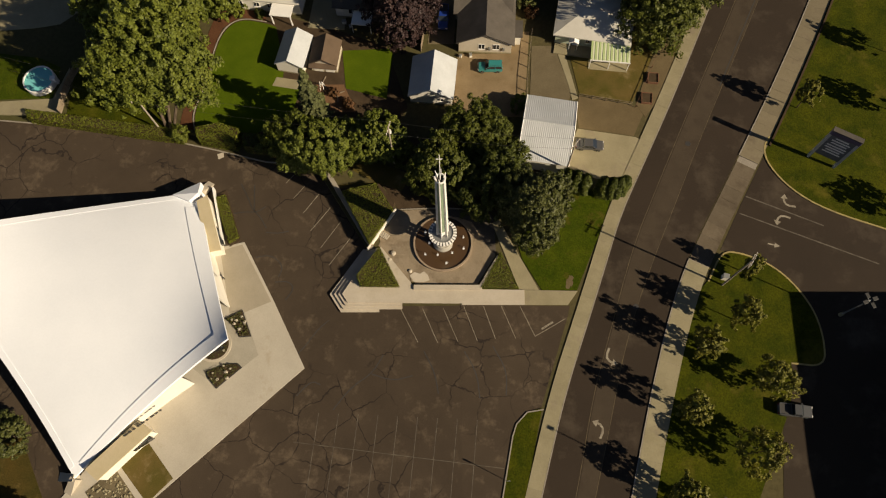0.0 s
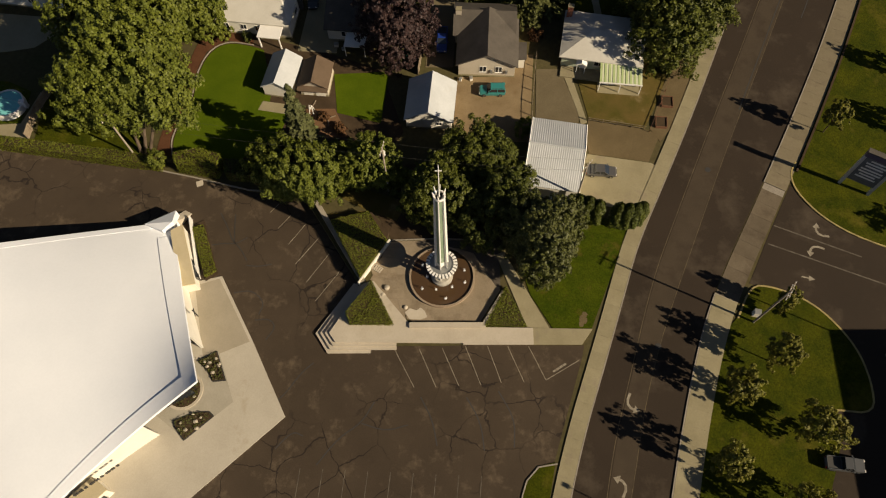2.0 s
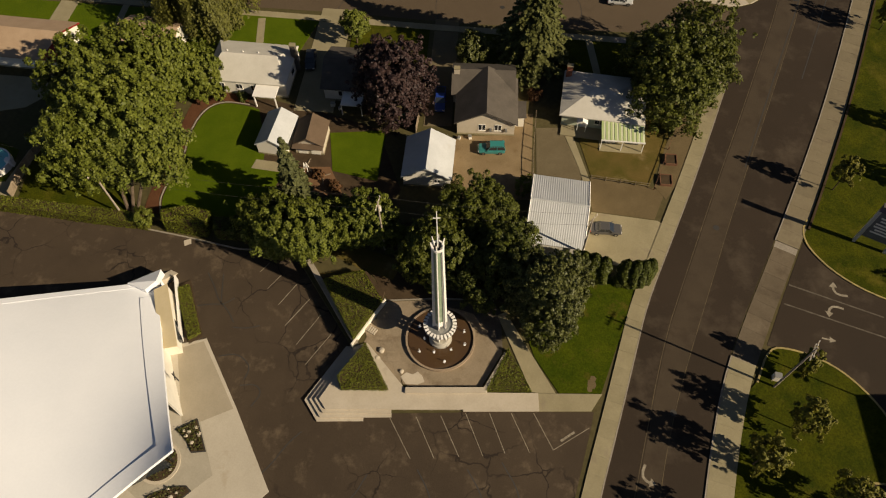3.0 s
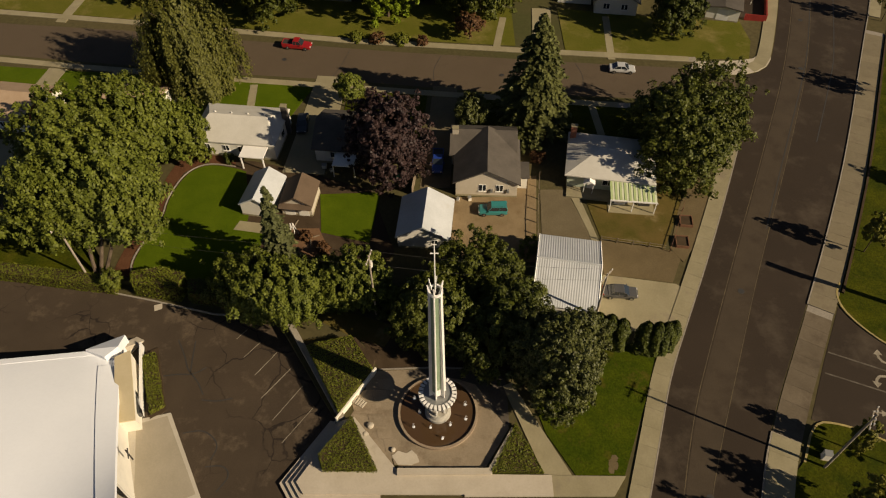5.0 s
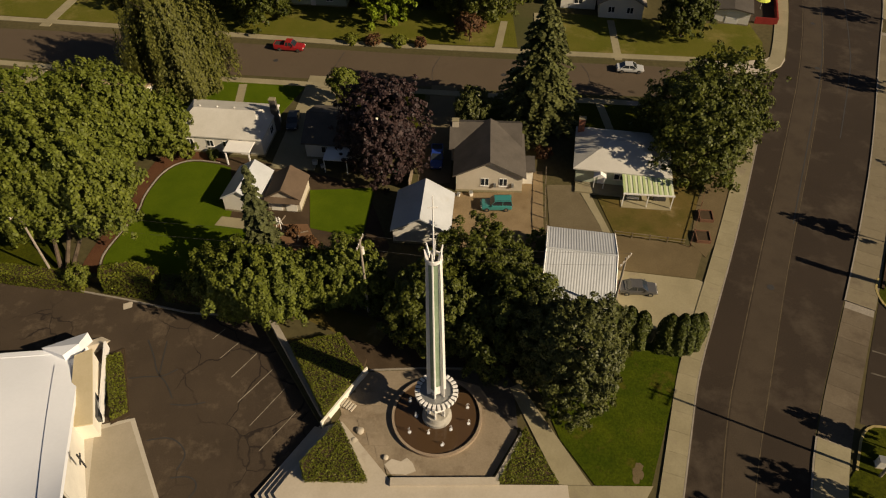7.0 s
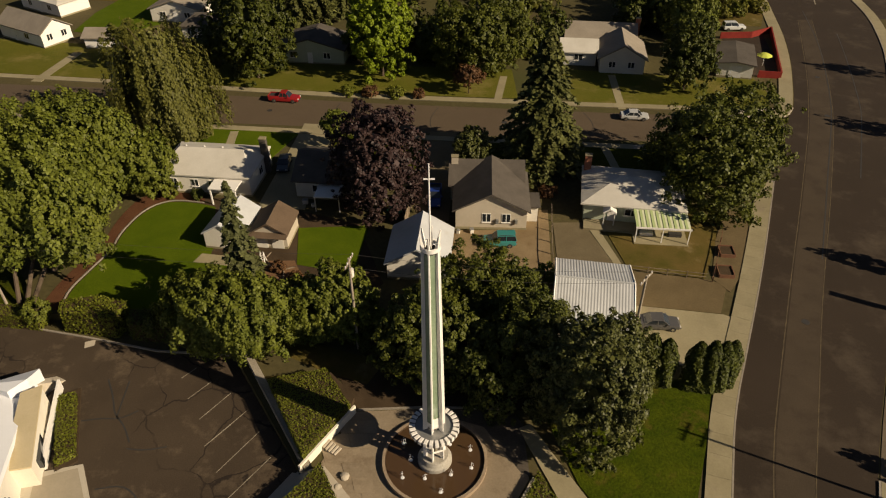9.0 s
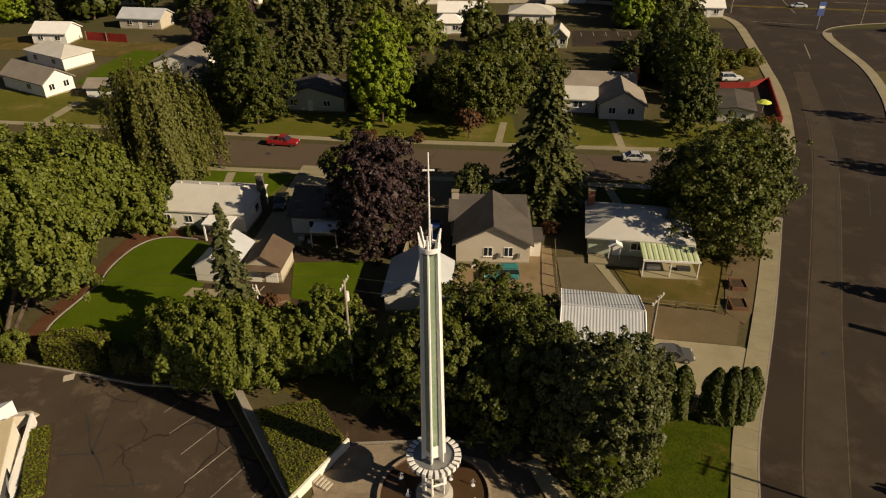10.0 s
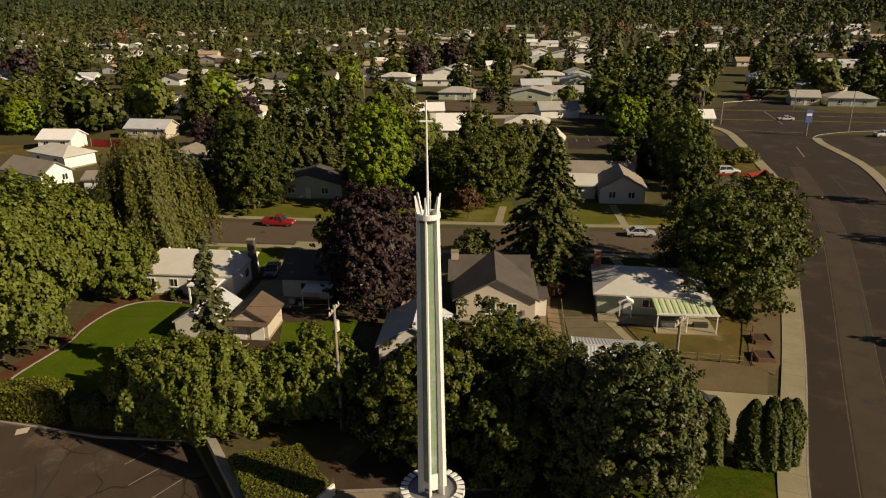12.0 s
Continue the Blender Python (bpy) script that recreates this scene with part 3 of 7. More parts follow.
tagged(part("kerb", band([p for p in E_KERB if p[1] > 51.4], 0.18, -0.25, 0.13, -0.18), KERB), "concrete kerb along the street", "kerb", kind="structure")
pavement([p for p in E_KERB if 34.5 < p[1] < 53.5], 3.2, 2.4, "worn stained concrete apron across the driveway mouth", -3.35, 0.03, APRON, "apron")
# Added band, raised and dark, to give the shadow line along the pavement.
tagged(part("edging", band([p for p in E_KERB if 53.0 < p[1] < 118.0], 0.3, -0.2, 0.36, -3.85), SOIL), "low dark edging added for the shadow line beside the pavement", "edging", kind="structure")
pavement([p for p in E_KERB if 117.0 < p[1] < 184.0], 2.0, 3.0, "narrower concrete pavement along the street", -2.2)
pavement([p for p in NW_KERB[4:] if p[1] < 203 and p[0] < 84], 2.3, 3.0, "concrete pavement round the corner", 0.18)
pavement([(-100, 124.7), (-63.4, 119.4), (-19.7, 112.6), (20.1, 108.4), (44.0, 106.0)], 1.5, 3.0, "concrete pavement across the side street", 0.0)
pavement([(-100, 110.0), (-66.8, 104.8), (-36.4, 100.7), (-19.2, 98.6), (0, 96.2), (30, 93)], 1.4, 3.0, "concrete pavement along the side street", 0.0)
slab("pavement", smooth_line([(41.5, 104.1), (46, 103.4), (50.2, 101.9), (55.4, 103.6), (58.2, 107.8), (56.4, 108.6), (53.5, 106.4), (44, 106.2)], 1), 0.11, PALE, "rounded pale concrete corner ramp", "pavement")
for k, (x, y, w, n, a) in enumerate(((-33.5, 91, 1.3, 9, 4), (-71, 98, 3.4, 7, -8), (-60, 97, 1.2, 8, -5), (8.5, 111, 1.3, 10, -10), (16.8, 109, 3.6, 15, -4), (29, 107, 1.3, 14, -4), (-92, 121, 2, 14, 0), (-75, 120, 2, 14, -8), (24.2, 85.5, 1.2, 9, 4))):
    part_ob = part("footpath", box(-w / 2, w / 2, 0, n, -0.1, 0.085), CONCRETE, at=pose(x, y, 0, 0, 0, a))
    tagged(part_ob, "plain concrete path across a lawn", "footpath", kind="structure")

# painted lines
def stroke(p, q, w=0.085, material=None, label="worn white parking line", z=0.008):
    p, q = on_lot(*p), on_lot(*q)
    d = Vector((q[0] - p[0], q[1] - p[1]))
    nrm = Vector((-d.y, d.x)).normalized() * w / 2
    bm = prism([(p[0] + nrm.x, p[1] + nrm.y), (p[0] - nrm.x, p[1] - nrm.y), (q[0] - nrm.x, q[1] - nrm.y), (q[0] + nrm.x, q[1] + nrm.y)], lot_z(min(p[0], q[0])) - 0.02, z, top=[lot_z(u[0]) + z for u in (p, p, q, q)])
    return tagged(part("parking_line", bm, material or LINE), label, "parking line", "painted parking lines", "structure")


for a, b in zip([(-8.2, 27.0), (-4.9, 27.1), (-1.8, 27.2), (1.3, 27.5), (4.3, 27.5), (7.0, 27.5), (9.8, 27.5)], [(-5.5, 21.9), (-2.6, 21.9), (0.4, 22.1), (3.3, 22.2), (6.0, 22.5), (9.0, 22.6), (11.9, 22.9)]):
    stroke(a, b)
stroke((11.9, 22.9), (16.5, 25.6))
for k in range(4):
    stroke((12.9 + 0.45 * k, 24.0 + 0.28 * k), (13.3 + 0.45 * k, 24.26 + 0.28 * k), 0.28, label="worn painted lettering bars")
for a, b in zip([(-27.3, 47.9), (-25.9, 45.2), (-24.1, 42.7), (-22.8, 39.6), (-21.0, 36.8), (-19.5, 34.0)], [(-26.2, 49.3), (-24.2, 47.4), (-21.9, 45.9), (-19.8, 43.7), (-18.1, 41.2), (-16.5, 38.3)]):
    stroke(a, b)
for a, b in (((-22.9, 7.5), (1.0, 4.77)), ((1.0, 4.77), (6.9, 4.1))):
    stroke(a, b, 0.09, FAINT)
for k in range(9):
    stroke((-19.6 + 2.85 * k, 11.6 - 0.11 * k), (-20.6 + 2.85 * k - 0.35, 1.0 - 0.2 * k - 4), 0.09, FAINT)
YL1 = smooth_line([(-0.5, -60), (12.6, -14), (16.8, 0.3), (20.0, 14.3), (22.5, 21.7), (27.5, 36.8), (31.9, 46.4), (40.2, 64.0), (47, 78), (62, 110), (76, 150)])
YL2 = smooth_line([(2.5, -60), (15.3, -14), (19.4, 0.3), (22.4, 11.1), (24.7, 20.0), (28.5, 30.4), (35.4, 45.4), (41.4, 58.6), (52, 80), (66, 110), (79, 150)])
tagged(part("dusty_lane", prism(offset(YL1, -0.15)[:] + offset(YL2, 0.15)[::-1], -0.05, 0.003), DUSTY), "dusty little-used middle lane of the street", "lane", kind="structure")
for line in (YL1, YL2):
    tagged(part("lane_line", band(line, 0.11, -0.004, 0.006), YELLOW), "faded yellow lane line on the street", "lane line", kind="structure")
for line in (smooth_line([(79.2, 155.6), (74.2, 135.2), (67.5, 116.3), (63.2, 105.1), (55.0, 88.0), (44.5, 66.0)]), smooth_line([(80.4, 141.4), (75.7, 126.5), (69.7, 109.3), (67.1, 103.0), (58.0, 84.5)])):
    tagged(part("sealed_joint", band(line, 0.16, -0.004, 0.0065), DARK), "dark sealed crack along the street", "road crack", kind="structure")
for a, b in (((46.1, 45.6), (57.5, 40.6)), ((44.7, 42.7), (64.8, 34.3))):
    stroke(a, b, 0.2, FAINT, "faded driveway lane line", 0.02)


def road_arrow(x, y, turn, left, group="turn arrows on the street", size=1.0):
    """A painted arrow with a bent shaft, heading along its +y."""
    bm = bmesh.new()
    s = 1 if left else -1
    shaft = [(0.75, -1.4), (0.85, -0.5), (0.7, 0.1), (0.25, 0.45), (-0.2, 0.55)]
    a, b = offset(shaft, 0.16), offset(shaft, -0.16)
    for k in range(len(shaft) - 1):
        quad = [a[k], a[k + 1], b[k + 1], b[k]]
        prism([(s * u * size, v * size) for u, v in (quad if s > 0 else quad[::-1])][::-1], 0.004, 0.011, bm)
    head = [(-0.15, 1.05), (-1.0, 0.5), (-0.25, -0.05)]
    prism([(s * u * size, v * size) for u, v in (head if s > 0 else head[::-1])], 0.004, 0.0115, bm)
    return tagged(part("road_arrow", bm, LINE, at=pose(x, y, 0, 0, 0, turn)), "worn white curved turn arrow painted on asphalt", "road arrow", group, "structure")


road_arrow(23.0, 19.6, 160, True)
road_arrow(20.3, 9.8, -20, True)
road_arrow(52.5, 44.9, 75, False, "arrows in the driveway")
road_arrow(51.0, 41.5, 75, True, "arrows in the driveway")
arrow_bm = prism([(-0.11, -0.9), (0.11, -0.9), (0.11, 0.1), (-0.11, 0.1)], 0.004, 0.011)
prism([(-0.42, 0.1), (0.42, 0.1), (0.0, 0.95)], 0.004, 0.011, arrow_bm)
tagged(part("road_arrow", arrow_bm, LINE, at=pose(49.3, 37.4, 0, 0, 0, -105)), "worn white straight arrow painted on asphalt", "road arrow", "arrows in the driveway", "structure")

# ---- memorial plaza ----
slab("plaza_walk", [(-17.2, 29.3), (-16.3, 28.0), (-8.0, 27.95), (1.0, 27.9), (1.0, 27.68), (10.5, 27.7), (10.5, 30.0), (-6.0, 30.2), (-11.5, 36.9), (-12.9, 36.5)], 0.3, PALE, "pale concrete platform before the fountain plaza", "plaza", base=-1.4)
slab("plaza_walk", [(10.5, 27.7), (17.0, 27.7), (18.6, 29.9), (10.5, 30.0)], 0.2, CONCRETE, "concrete walk joining the pavement", "plaza")
for d, z in ((1.75, -0.54), (1.15, -0.26), (0.55, 0.02)):
    slab("step", [(-17.2 - 1.15 * d, 29.3 + 0.1 * d), (-16.3 - 0.62 * d, 28.0 - 0.75 * d), (-8.0, 27.95 - 0.75 * d), (-8.0, 27.96), (-16.28, 28.02), (-17.18, 29.3), (-12.9, 36.48), (-12.9 - 0.85 * d, 36.5 + 0.2 * d)], z, PALE, "low pale concrete step with a shadowed riser", "step", base=-1.4)
slab("fountain_plaza", [(-6.0, 31.0), (3.4, 31.0), (6.2, 35.6), (5.4, 43), (-2, 43.4), (-9.3, 43.1), (-12.0, 37.2)], 0.03, PLAZA, "stained tan concrete plaza round the fountain", "plaza")
# Dark sheet over the plaza floor that deepens the shade of the trees.
slab("damp_paving", [(5.6, 36.2), (6.3, 36.0), (6.2, 41.5), (5.4, 43), (-2, 43.35), (-5.6, 43.2), (-3.5, 42.4), (0.4, 42.0), (2.6, 41.2)], 0.036, SHADEPAVE, "paving with the tree shade put into its dark colour", "plaza")
tagged(part("plaza_kerb", band([(-9.2, 43.2), (-2, 43.5), (5.4, 43.1)], 0.16, -0.2, 0.16), KERB), "thin pale kerb behind the plaza", "kerb", kind="structure")
slab("yard", [(-9.2, 43.4), (-2, 43.7), (5.5, 43.3), (9.4, 42.2), (15, 47), (16, 50), (8, 57), (-8, 56), (-9, 50), (-11.8, 48)], 0.014, SOIL, "dark bare soil under the trees behind the plaza", "yard")
tagged(part("plaza_kerb", band([(-6.3, 30.65), (3.7, 30.65), (6.5, 35.4)], 0.75, -0.2, 0.6, -0.7), PALE), "low pale wall at the plaza edge", "low wall", kind="structure")
pav = thing("plaza_paving", "large uneven flagstones with dark joints", "paving", kind="structure")
rng = random.Random(4)
for i in range(3):
    for j in range(7):
        u0, v0 = -11.0 + 1.75 * i, 32.0 + 1.55 * j
        sh = 0.62 * (37.5 - v0) if v0 < 37.5 else -0.35 * (v0 - 37.5) * -1
        cx, cy = u0 + sh, v0
        if (cx + 1.85) ** 2 + (cy - 37.6) ** 2 < 33 or cy > 43.2:
            continue
        e = [rng.uniform(-0.06, 0.06) for _ in range(8)]
        part("flagstone", prism([(cx - 0.84 + e[0], cy - 0.74 + e[1]), (cx + 0.84 + e[2], cy - 0.74 + e[3]), (cx + 0.4 + e[4], cy + 0.74 + e[5]), (cx - 1.28 + e[6], cy + 0.74 + e[7])], 0.0, 0.05 + rng.uniform(0, 0.02)), PLAZA, pav)
slab("dried_patch", [(-7.0, 32.3), (-6.3, 32.9), (-5.4, 32.6), (-4.8, 33.0), (-4.2, 32.4), (-3.9, 31.6), (-4.8, 31.25), (-6.3, 31.3)], 0.078, PALE, "pale dried lime patch on the plaza", "patch")
for k, (x, y) in enumerate(((67.0, 119.5), (62.0, 104.0), (27.2, 27.5), (38.0, 55.0), (-30.0, 107.5), (9.0, 102.5))):
    mh = thing("manhole_cover", "round dark iron manhole cover in the street", "manhole cover", pose(x, y, 0.0), "manhole covers in the streets", "structure")
    part("frame", lathe([(0.36, 0.0), (0.36, 0.012), (0.44, 0.012), (0.44, 0.0)], 20), DARK, mh)
    part("lid", lathe([(0.0, 0.01), (0.35, 0.01), (0.35, 0.0)], 20), DARK, mh)
for seam in ([(-21.0, 101.6), (-19.6, 105.0), (-18.4, 110.2)], [(-2.5, 99.0), (-3.2, 103.8), (-1.6, 108.4)], [(-60, 106.8), (-59, 112), (-60, 116.6)], [(22, 97), (23.5, 101.5), (22.4, 105.8)]):
    tagged(part("sealed_joint", band(smooth_line(seam), 0.09, -0.01, 0.003), DARK), "dark sealed crack across the street", "road crack", kind="structure")
slab("footpath", [(9.75, 30.0), (12.8, 29.95), (10.2, 35.0), (6.9, 41.5), (5.8, 41.0)], 0.1, CONCRETE, "diagonal concrete path beside a lawn", "footpath")
for k in range(5):
    slab("step", [(-11.9 + 0.26 * k, 38.75 - 0.13 * k), (-11.4 + 0.26 * k, 39.6 - 0.16 * k), (-11.26 + 0.26 * k, 39.5 - 0.16 * k), (-11.76 + 0.26 * k, 38.65 - 0.13 * k)], 0.5 - 0.08 * k, PALE, "narrow pale stair tread by the planter", "step")
# raised planter
PL = [(-19.0, 46.6), (-13.4, 36.8), (-10.0, 42.4), (-9.6, 44.4), (-12.2, 47.6)]
def wall_run(line, t, h, material, label, name="planter_wall"):
    return tagged(part(name, band(line, t, -1.4, h), material), label, "low wall", kind="structure")
wall_run([(-22.0, 51.2), (-13.2, 36.5)], 0.7, 0.72, surface("aged_wall", (0.3, 0.26, 0.2), (0.38, 0.33, 0.26), 0.4, 0.85, 6.0, 0.15), "long low grey concrete wall beside the lot")
wall_run([(-13.45, 36.35), (-9.3, 43.0)], 0.2, 0.98, STUCCO, "cream rendered planter wall in the sun")

slab("planter_soil", PL, 0.6, SOIL, "dark soil of the raised planter", "soil", base=-1.0)

# ---- plants ----
def leaf_quads(centres, normals, size, rs, flat=0.5, hang=0.0):
    """Small folded leaf sprays: a rhomb at each centre, roughly facing its normal."""
    n = len(centres)
    nr = normals + rs.normal(0, flat, (n, 3))
    nr /= np.linalg.norm(nr, axis=1)[:, None] + 1e-9
    up = rs.normal(0, 1, (n, 3))
    if hang:
        up = up * (1 - hang) + np.array([0, 0, -1.0]) * hang
    u = np.cross(nr, up)
    u /= np.linalg.norm(u, axis=1)[:, None] + 1e-9
    v = np.cross(nr, u)
    s = size * rs.uniform(0.6, 1.3, (n, 1))
    k = 1.0 + 1.2 * hang
    V = np.stack([centres - u * s * 0.5, centres - v * s * 0.42 * k + nr * s * 0.12, centres + u * s * 0.5, centres + v * s * 0.42 * k + nr * s * 0.1], 1).reshape(-1, 3)
    return V, np.arange(n * 4).reshape(-1, 4)


def sphere_points(n, rs):
    p = rs.normal(0, 1, (n, 3))
    return p / np.linalg.norm(p, axis=1)[:, None]


def crown_mesh(name, rx, ry, rz, clumps, leaves, size, rs, clump=0.3, hang=0.0, bottom=-0.5, lumpy=0.25, tall=1.15, shoots=0.0, ruffle=0.46):
    """A crown of leaf sprays on many small clumps over a few large uneven lobes, with an inner layer behind the gaps."""
    clumps, clump = int(clumps * 2.3), clump * 0.68
    d = sphere_points(clumps * 3, rs)
    d = d[d[:, 2] > bottom][:clumps]
    ph = rs.uniform(0, 6, 4)
    if bottom < -0.7:  # full-skirted crowns stay wide towards the ground
        flat = np.hypot(d[:, 0], d[:, 1]) + 1e-6
        low = d[:, 2] < 0
        want = (1 - np.abs(d[:, 2]) ** 2.8) ** (1 / 2.8)
        d[low, :2] *= (np.maximum(want, flat) / flat)[low, None]
    lump = 1 + lumpy * (0.75 * np.sin(3.3 * d[:, 0] + ph[0]) * np.cos(2.8 * d[:, 1] + ph[1]) + 0.35 * np.sin(7 * d[:, 2] + 5 * d[:, 0] + ph[2]) * np.cos(6 * d[:, 1] + ph[3]) + rs.normal(0, 0.26, len(d)))
    depth = rs.uniform(0.5, 1.0, len(d)) ** 0.5
    c = d * (depth * lump)[:, None] * np.array([rx, ry, rz])
    cr = clump * (rx + ry) / 2 * rs.uniform(0.55, 1.2, len(d))
    which = rs.choice(len(c), leaves, p=cr**2 / (cr**2).sum())
    s = sphere_points(leaves, rs)
    s[:, 2] = np.where(s[:, 2] < -0.3, -s[:, 2], s[:, 2])
    out = s * 0.7 + 0.7 * d[which] + np.array([0, 0, 0.15])
    P = c[which] + s * cr[which][:, None] * (rs.uniform(0.35, 1.05, leaves) ** 0.5)[:, None] * np.array([0.9, 0.9, tall])
    out /= np.linalg.norm(out, axis=1)[:, None]
    V, F = leaf_quads(P, out, size, rs, ruffle, max(hang, shoots))
    if rx > 3.2:  # dense inner foliage that keeps the far side in shade
        inner = 420
        di = sphere_points(inner * 3, rs)
        di = di[di[:, 2] > bottom][:inner]
        V2, F2 = leaf_quads(di * np.array([rx, ry, rz]) * rs.uniform(0.45, 0.68, (len(di), 1)), di, 0.2 * (rx + rz) / 2, rs, 0.35)
        V, F = np.concatenate([V, V2]), np.concatenate([F, F2 + len(V)])
    return quick_mesh(name, V, F)


def weeping_mesh(name, r, z0, z1, strands, leaves, size, rs):
    """A curtain of hanging twigs: strands start on a tall dome and fall almost to the ground."""
    a = rs.uniform(0, 2 * math.pi, strands)
    q = rs.uniform(0.12, 1, strands) ** 0.5
    lobes = 1 + 0.16 * np.sin(5 * a + 1.0) + 0.1 * np.sin(11 * a) + rs.normal(0, 0.06, strands)
    rad = r * q * lobes
    top = z0 + (z1 - z0) * np.sqrt(np.clip(1 - (q * 0.97) ** 2, 0, 1)) * rs.uniform(0.45, 1.0, strands)
    drop = np.minimum(top - 0.6, rs.uniform(3.5, 8.5, strands))
    k = rs.choice(strands, leaves, p=drop / drop.sum())
    f = rs.rand(leaves)
    sway = 0.22 * np.sin(f * 3 + a[k])
    C = np.stack([(rad[k] + 0.5 * f) * np.cos(a[k]) + sway, (rad[k] + 0.5 * f) * np.sin(a[k]), top[k] - f * drop[k]], 1) + rs.normal(0, 0.2, (leaves, 3)) * np.array([1, 1, 0.5])
    N = np.stack([np.cos(a[k]), np.sin(a[k]), 0.45 + 0 * f], 1)
    V, F = leaf_quads(C, N, size, rs, 0.35, 0.75)
    return quick_mesh(name, V, F)


def trunk_bm(h, r, limbs, spread, rs, lean=0.0):
    bm = rod((0, 0, -0.2), (lean * 0.5, 0, h * 0.55), r, r * 0.7, 9)
    rod((lean * 0.5, 0, h * 0.5), (lean, 0.1, h), r * 0.7, r * 0.25, 8, bm)
    for k in range(limbs):
        a = 2 * math.pi * k / limbs + rs.uniform(-0.4, 0.4)
        z0 = h * rs.uniform(0.38, 0.75)
        q = Vector((math.cos(a) * spread * rs.uniform(0.5, 0.9), math.sin(a) * spread * rs.uniform(0.5, 0.9), z0 + h * rs.uniform(0.25, 0.5)))
        mid = Vector((q.x * 0.45, q.y * 0.45, z0 + (q.z - z0) * 0.6))
        rod((lean * 0.5, 0, z0), mid, r * 0.42, r * 0.28, 6, bm)
        rod(mid, q, r * 0.28, r * 0.07, 6, bm)
    return bm


def leafy(x, y, h, rx, ry, rz, leaf, label, seed, leaves=7000, size=0.42, clumps=70, clump=0.3, hang=0.0, bottom=-0.5, trunk=0.28, name="tree", lumpy=0.25, lean=0.0, cz=None, tall=1.15, shoots=0.0):
    rs = np.random.RandomState(seed)
    t = thing(name, label, "tree" if name == "tree" else name.replace("_", " "), pose(x, y, 0, 0, 0, 0))
    cz = h - rz * 0.95 if cz is None else cz
    fine = 1.35 if y < 58 else 1.0
    leaves, size = int(leaves * 1.6 * fine**2), size * 0.8 / fine
    if name == "tree":
        clumps, clump = (int(clumps * 2.7), clump * 0.6) if y < 90 else (int(clumps * 1.8), clump * 0.74)
    part("trunk", trunk_bm(max(cz + rz * 0.3, 1.0), trunk, 6, rx * 0.75, rs), BARK, t)
    put("crown", crown_mesh("crown", rx, ry, rz, clumps, leaves, size, rs, clump, hang, bottom, lumpy, tall, shoots), LEAF[leaf], t, at=pose(lean, 0, cz))
    return t


def conifer_mesh(h, r, rs, boughs=150, sprays=26, size=0.45, z0=0.06):
    """Drooping boughs in whorls, each a row of needle sprays."""
    C, N = [], []
    for k in range(boughs):
        f = z0 + (1 - z0) * (k + rs.rand()) / boughs
        f = 1 - (1 - f) ** 1.0
        length = r * (1 - f) ** 0.74 * rs.uniform(0.75, 1.12) + 0.12
        a = rs.uniform(0, 2 * math.pi)
        n = max(5, int(sprays * (0.25 + length / r)))
        s = rs.uniform(0.08, 1, n) ** 0.75
        side = rs.normal(0, 0.13, n) * length * (1.05 - s)
        x, zz = s * length, f * h - (s**1.5) * length * 0.32 + rs.normal(0, 0.1, n) + 0.1 * length
        C.append(np.stack([x * math.cos(a) - side * math.sin(a), x * math.sin(a) + side * math.cos(a), zz], 1))
        N.append(np.stack([0.35 * math.cos(a) * np.ones(n), 0.35 * math.sin(a) * np.ones(n), np.ones(n)], 1))
    C, N = np.concatenate(C), np.concatenate(N)
    V, F = leaf_quads(C, N, size, rs, 0.35, 0.25)
    return quick_mesh("foliage", V, F)


def conifer(x, y, h, r, label, seed, leaf="spruce", boughs=170, sprays=30, size=0.5, name="spruce_tree"):
    rs = np.random.RandomState(seed)
    t = thing(name, label, "tree", pose(x, y, 0))
    part("trunk", rod((0, 0, -0.2), (0, 0, h * 0.97), 0.03 * h * 0.6, 0.03, 8), BARK, t)
    put("crown", conifer_mesh(h, r, rs, boughs, sprays, size), LEAF[leaf], t)
    return t


def inside(poly, P):
    hit = np.zeros(len(P), bool)
    for (x0, y0), (x1, y1) in zip(poly, poly[1:] + poly[:1]):
        c = ((y0 > P[:, 1]) != (y1 > P[:, 1])) & (P[:, 0] < (x1 - x0) * (P[:, 1] - y0) / (y1 - y0 + 1e-9) + x0)
        hit ^= c
    return hit


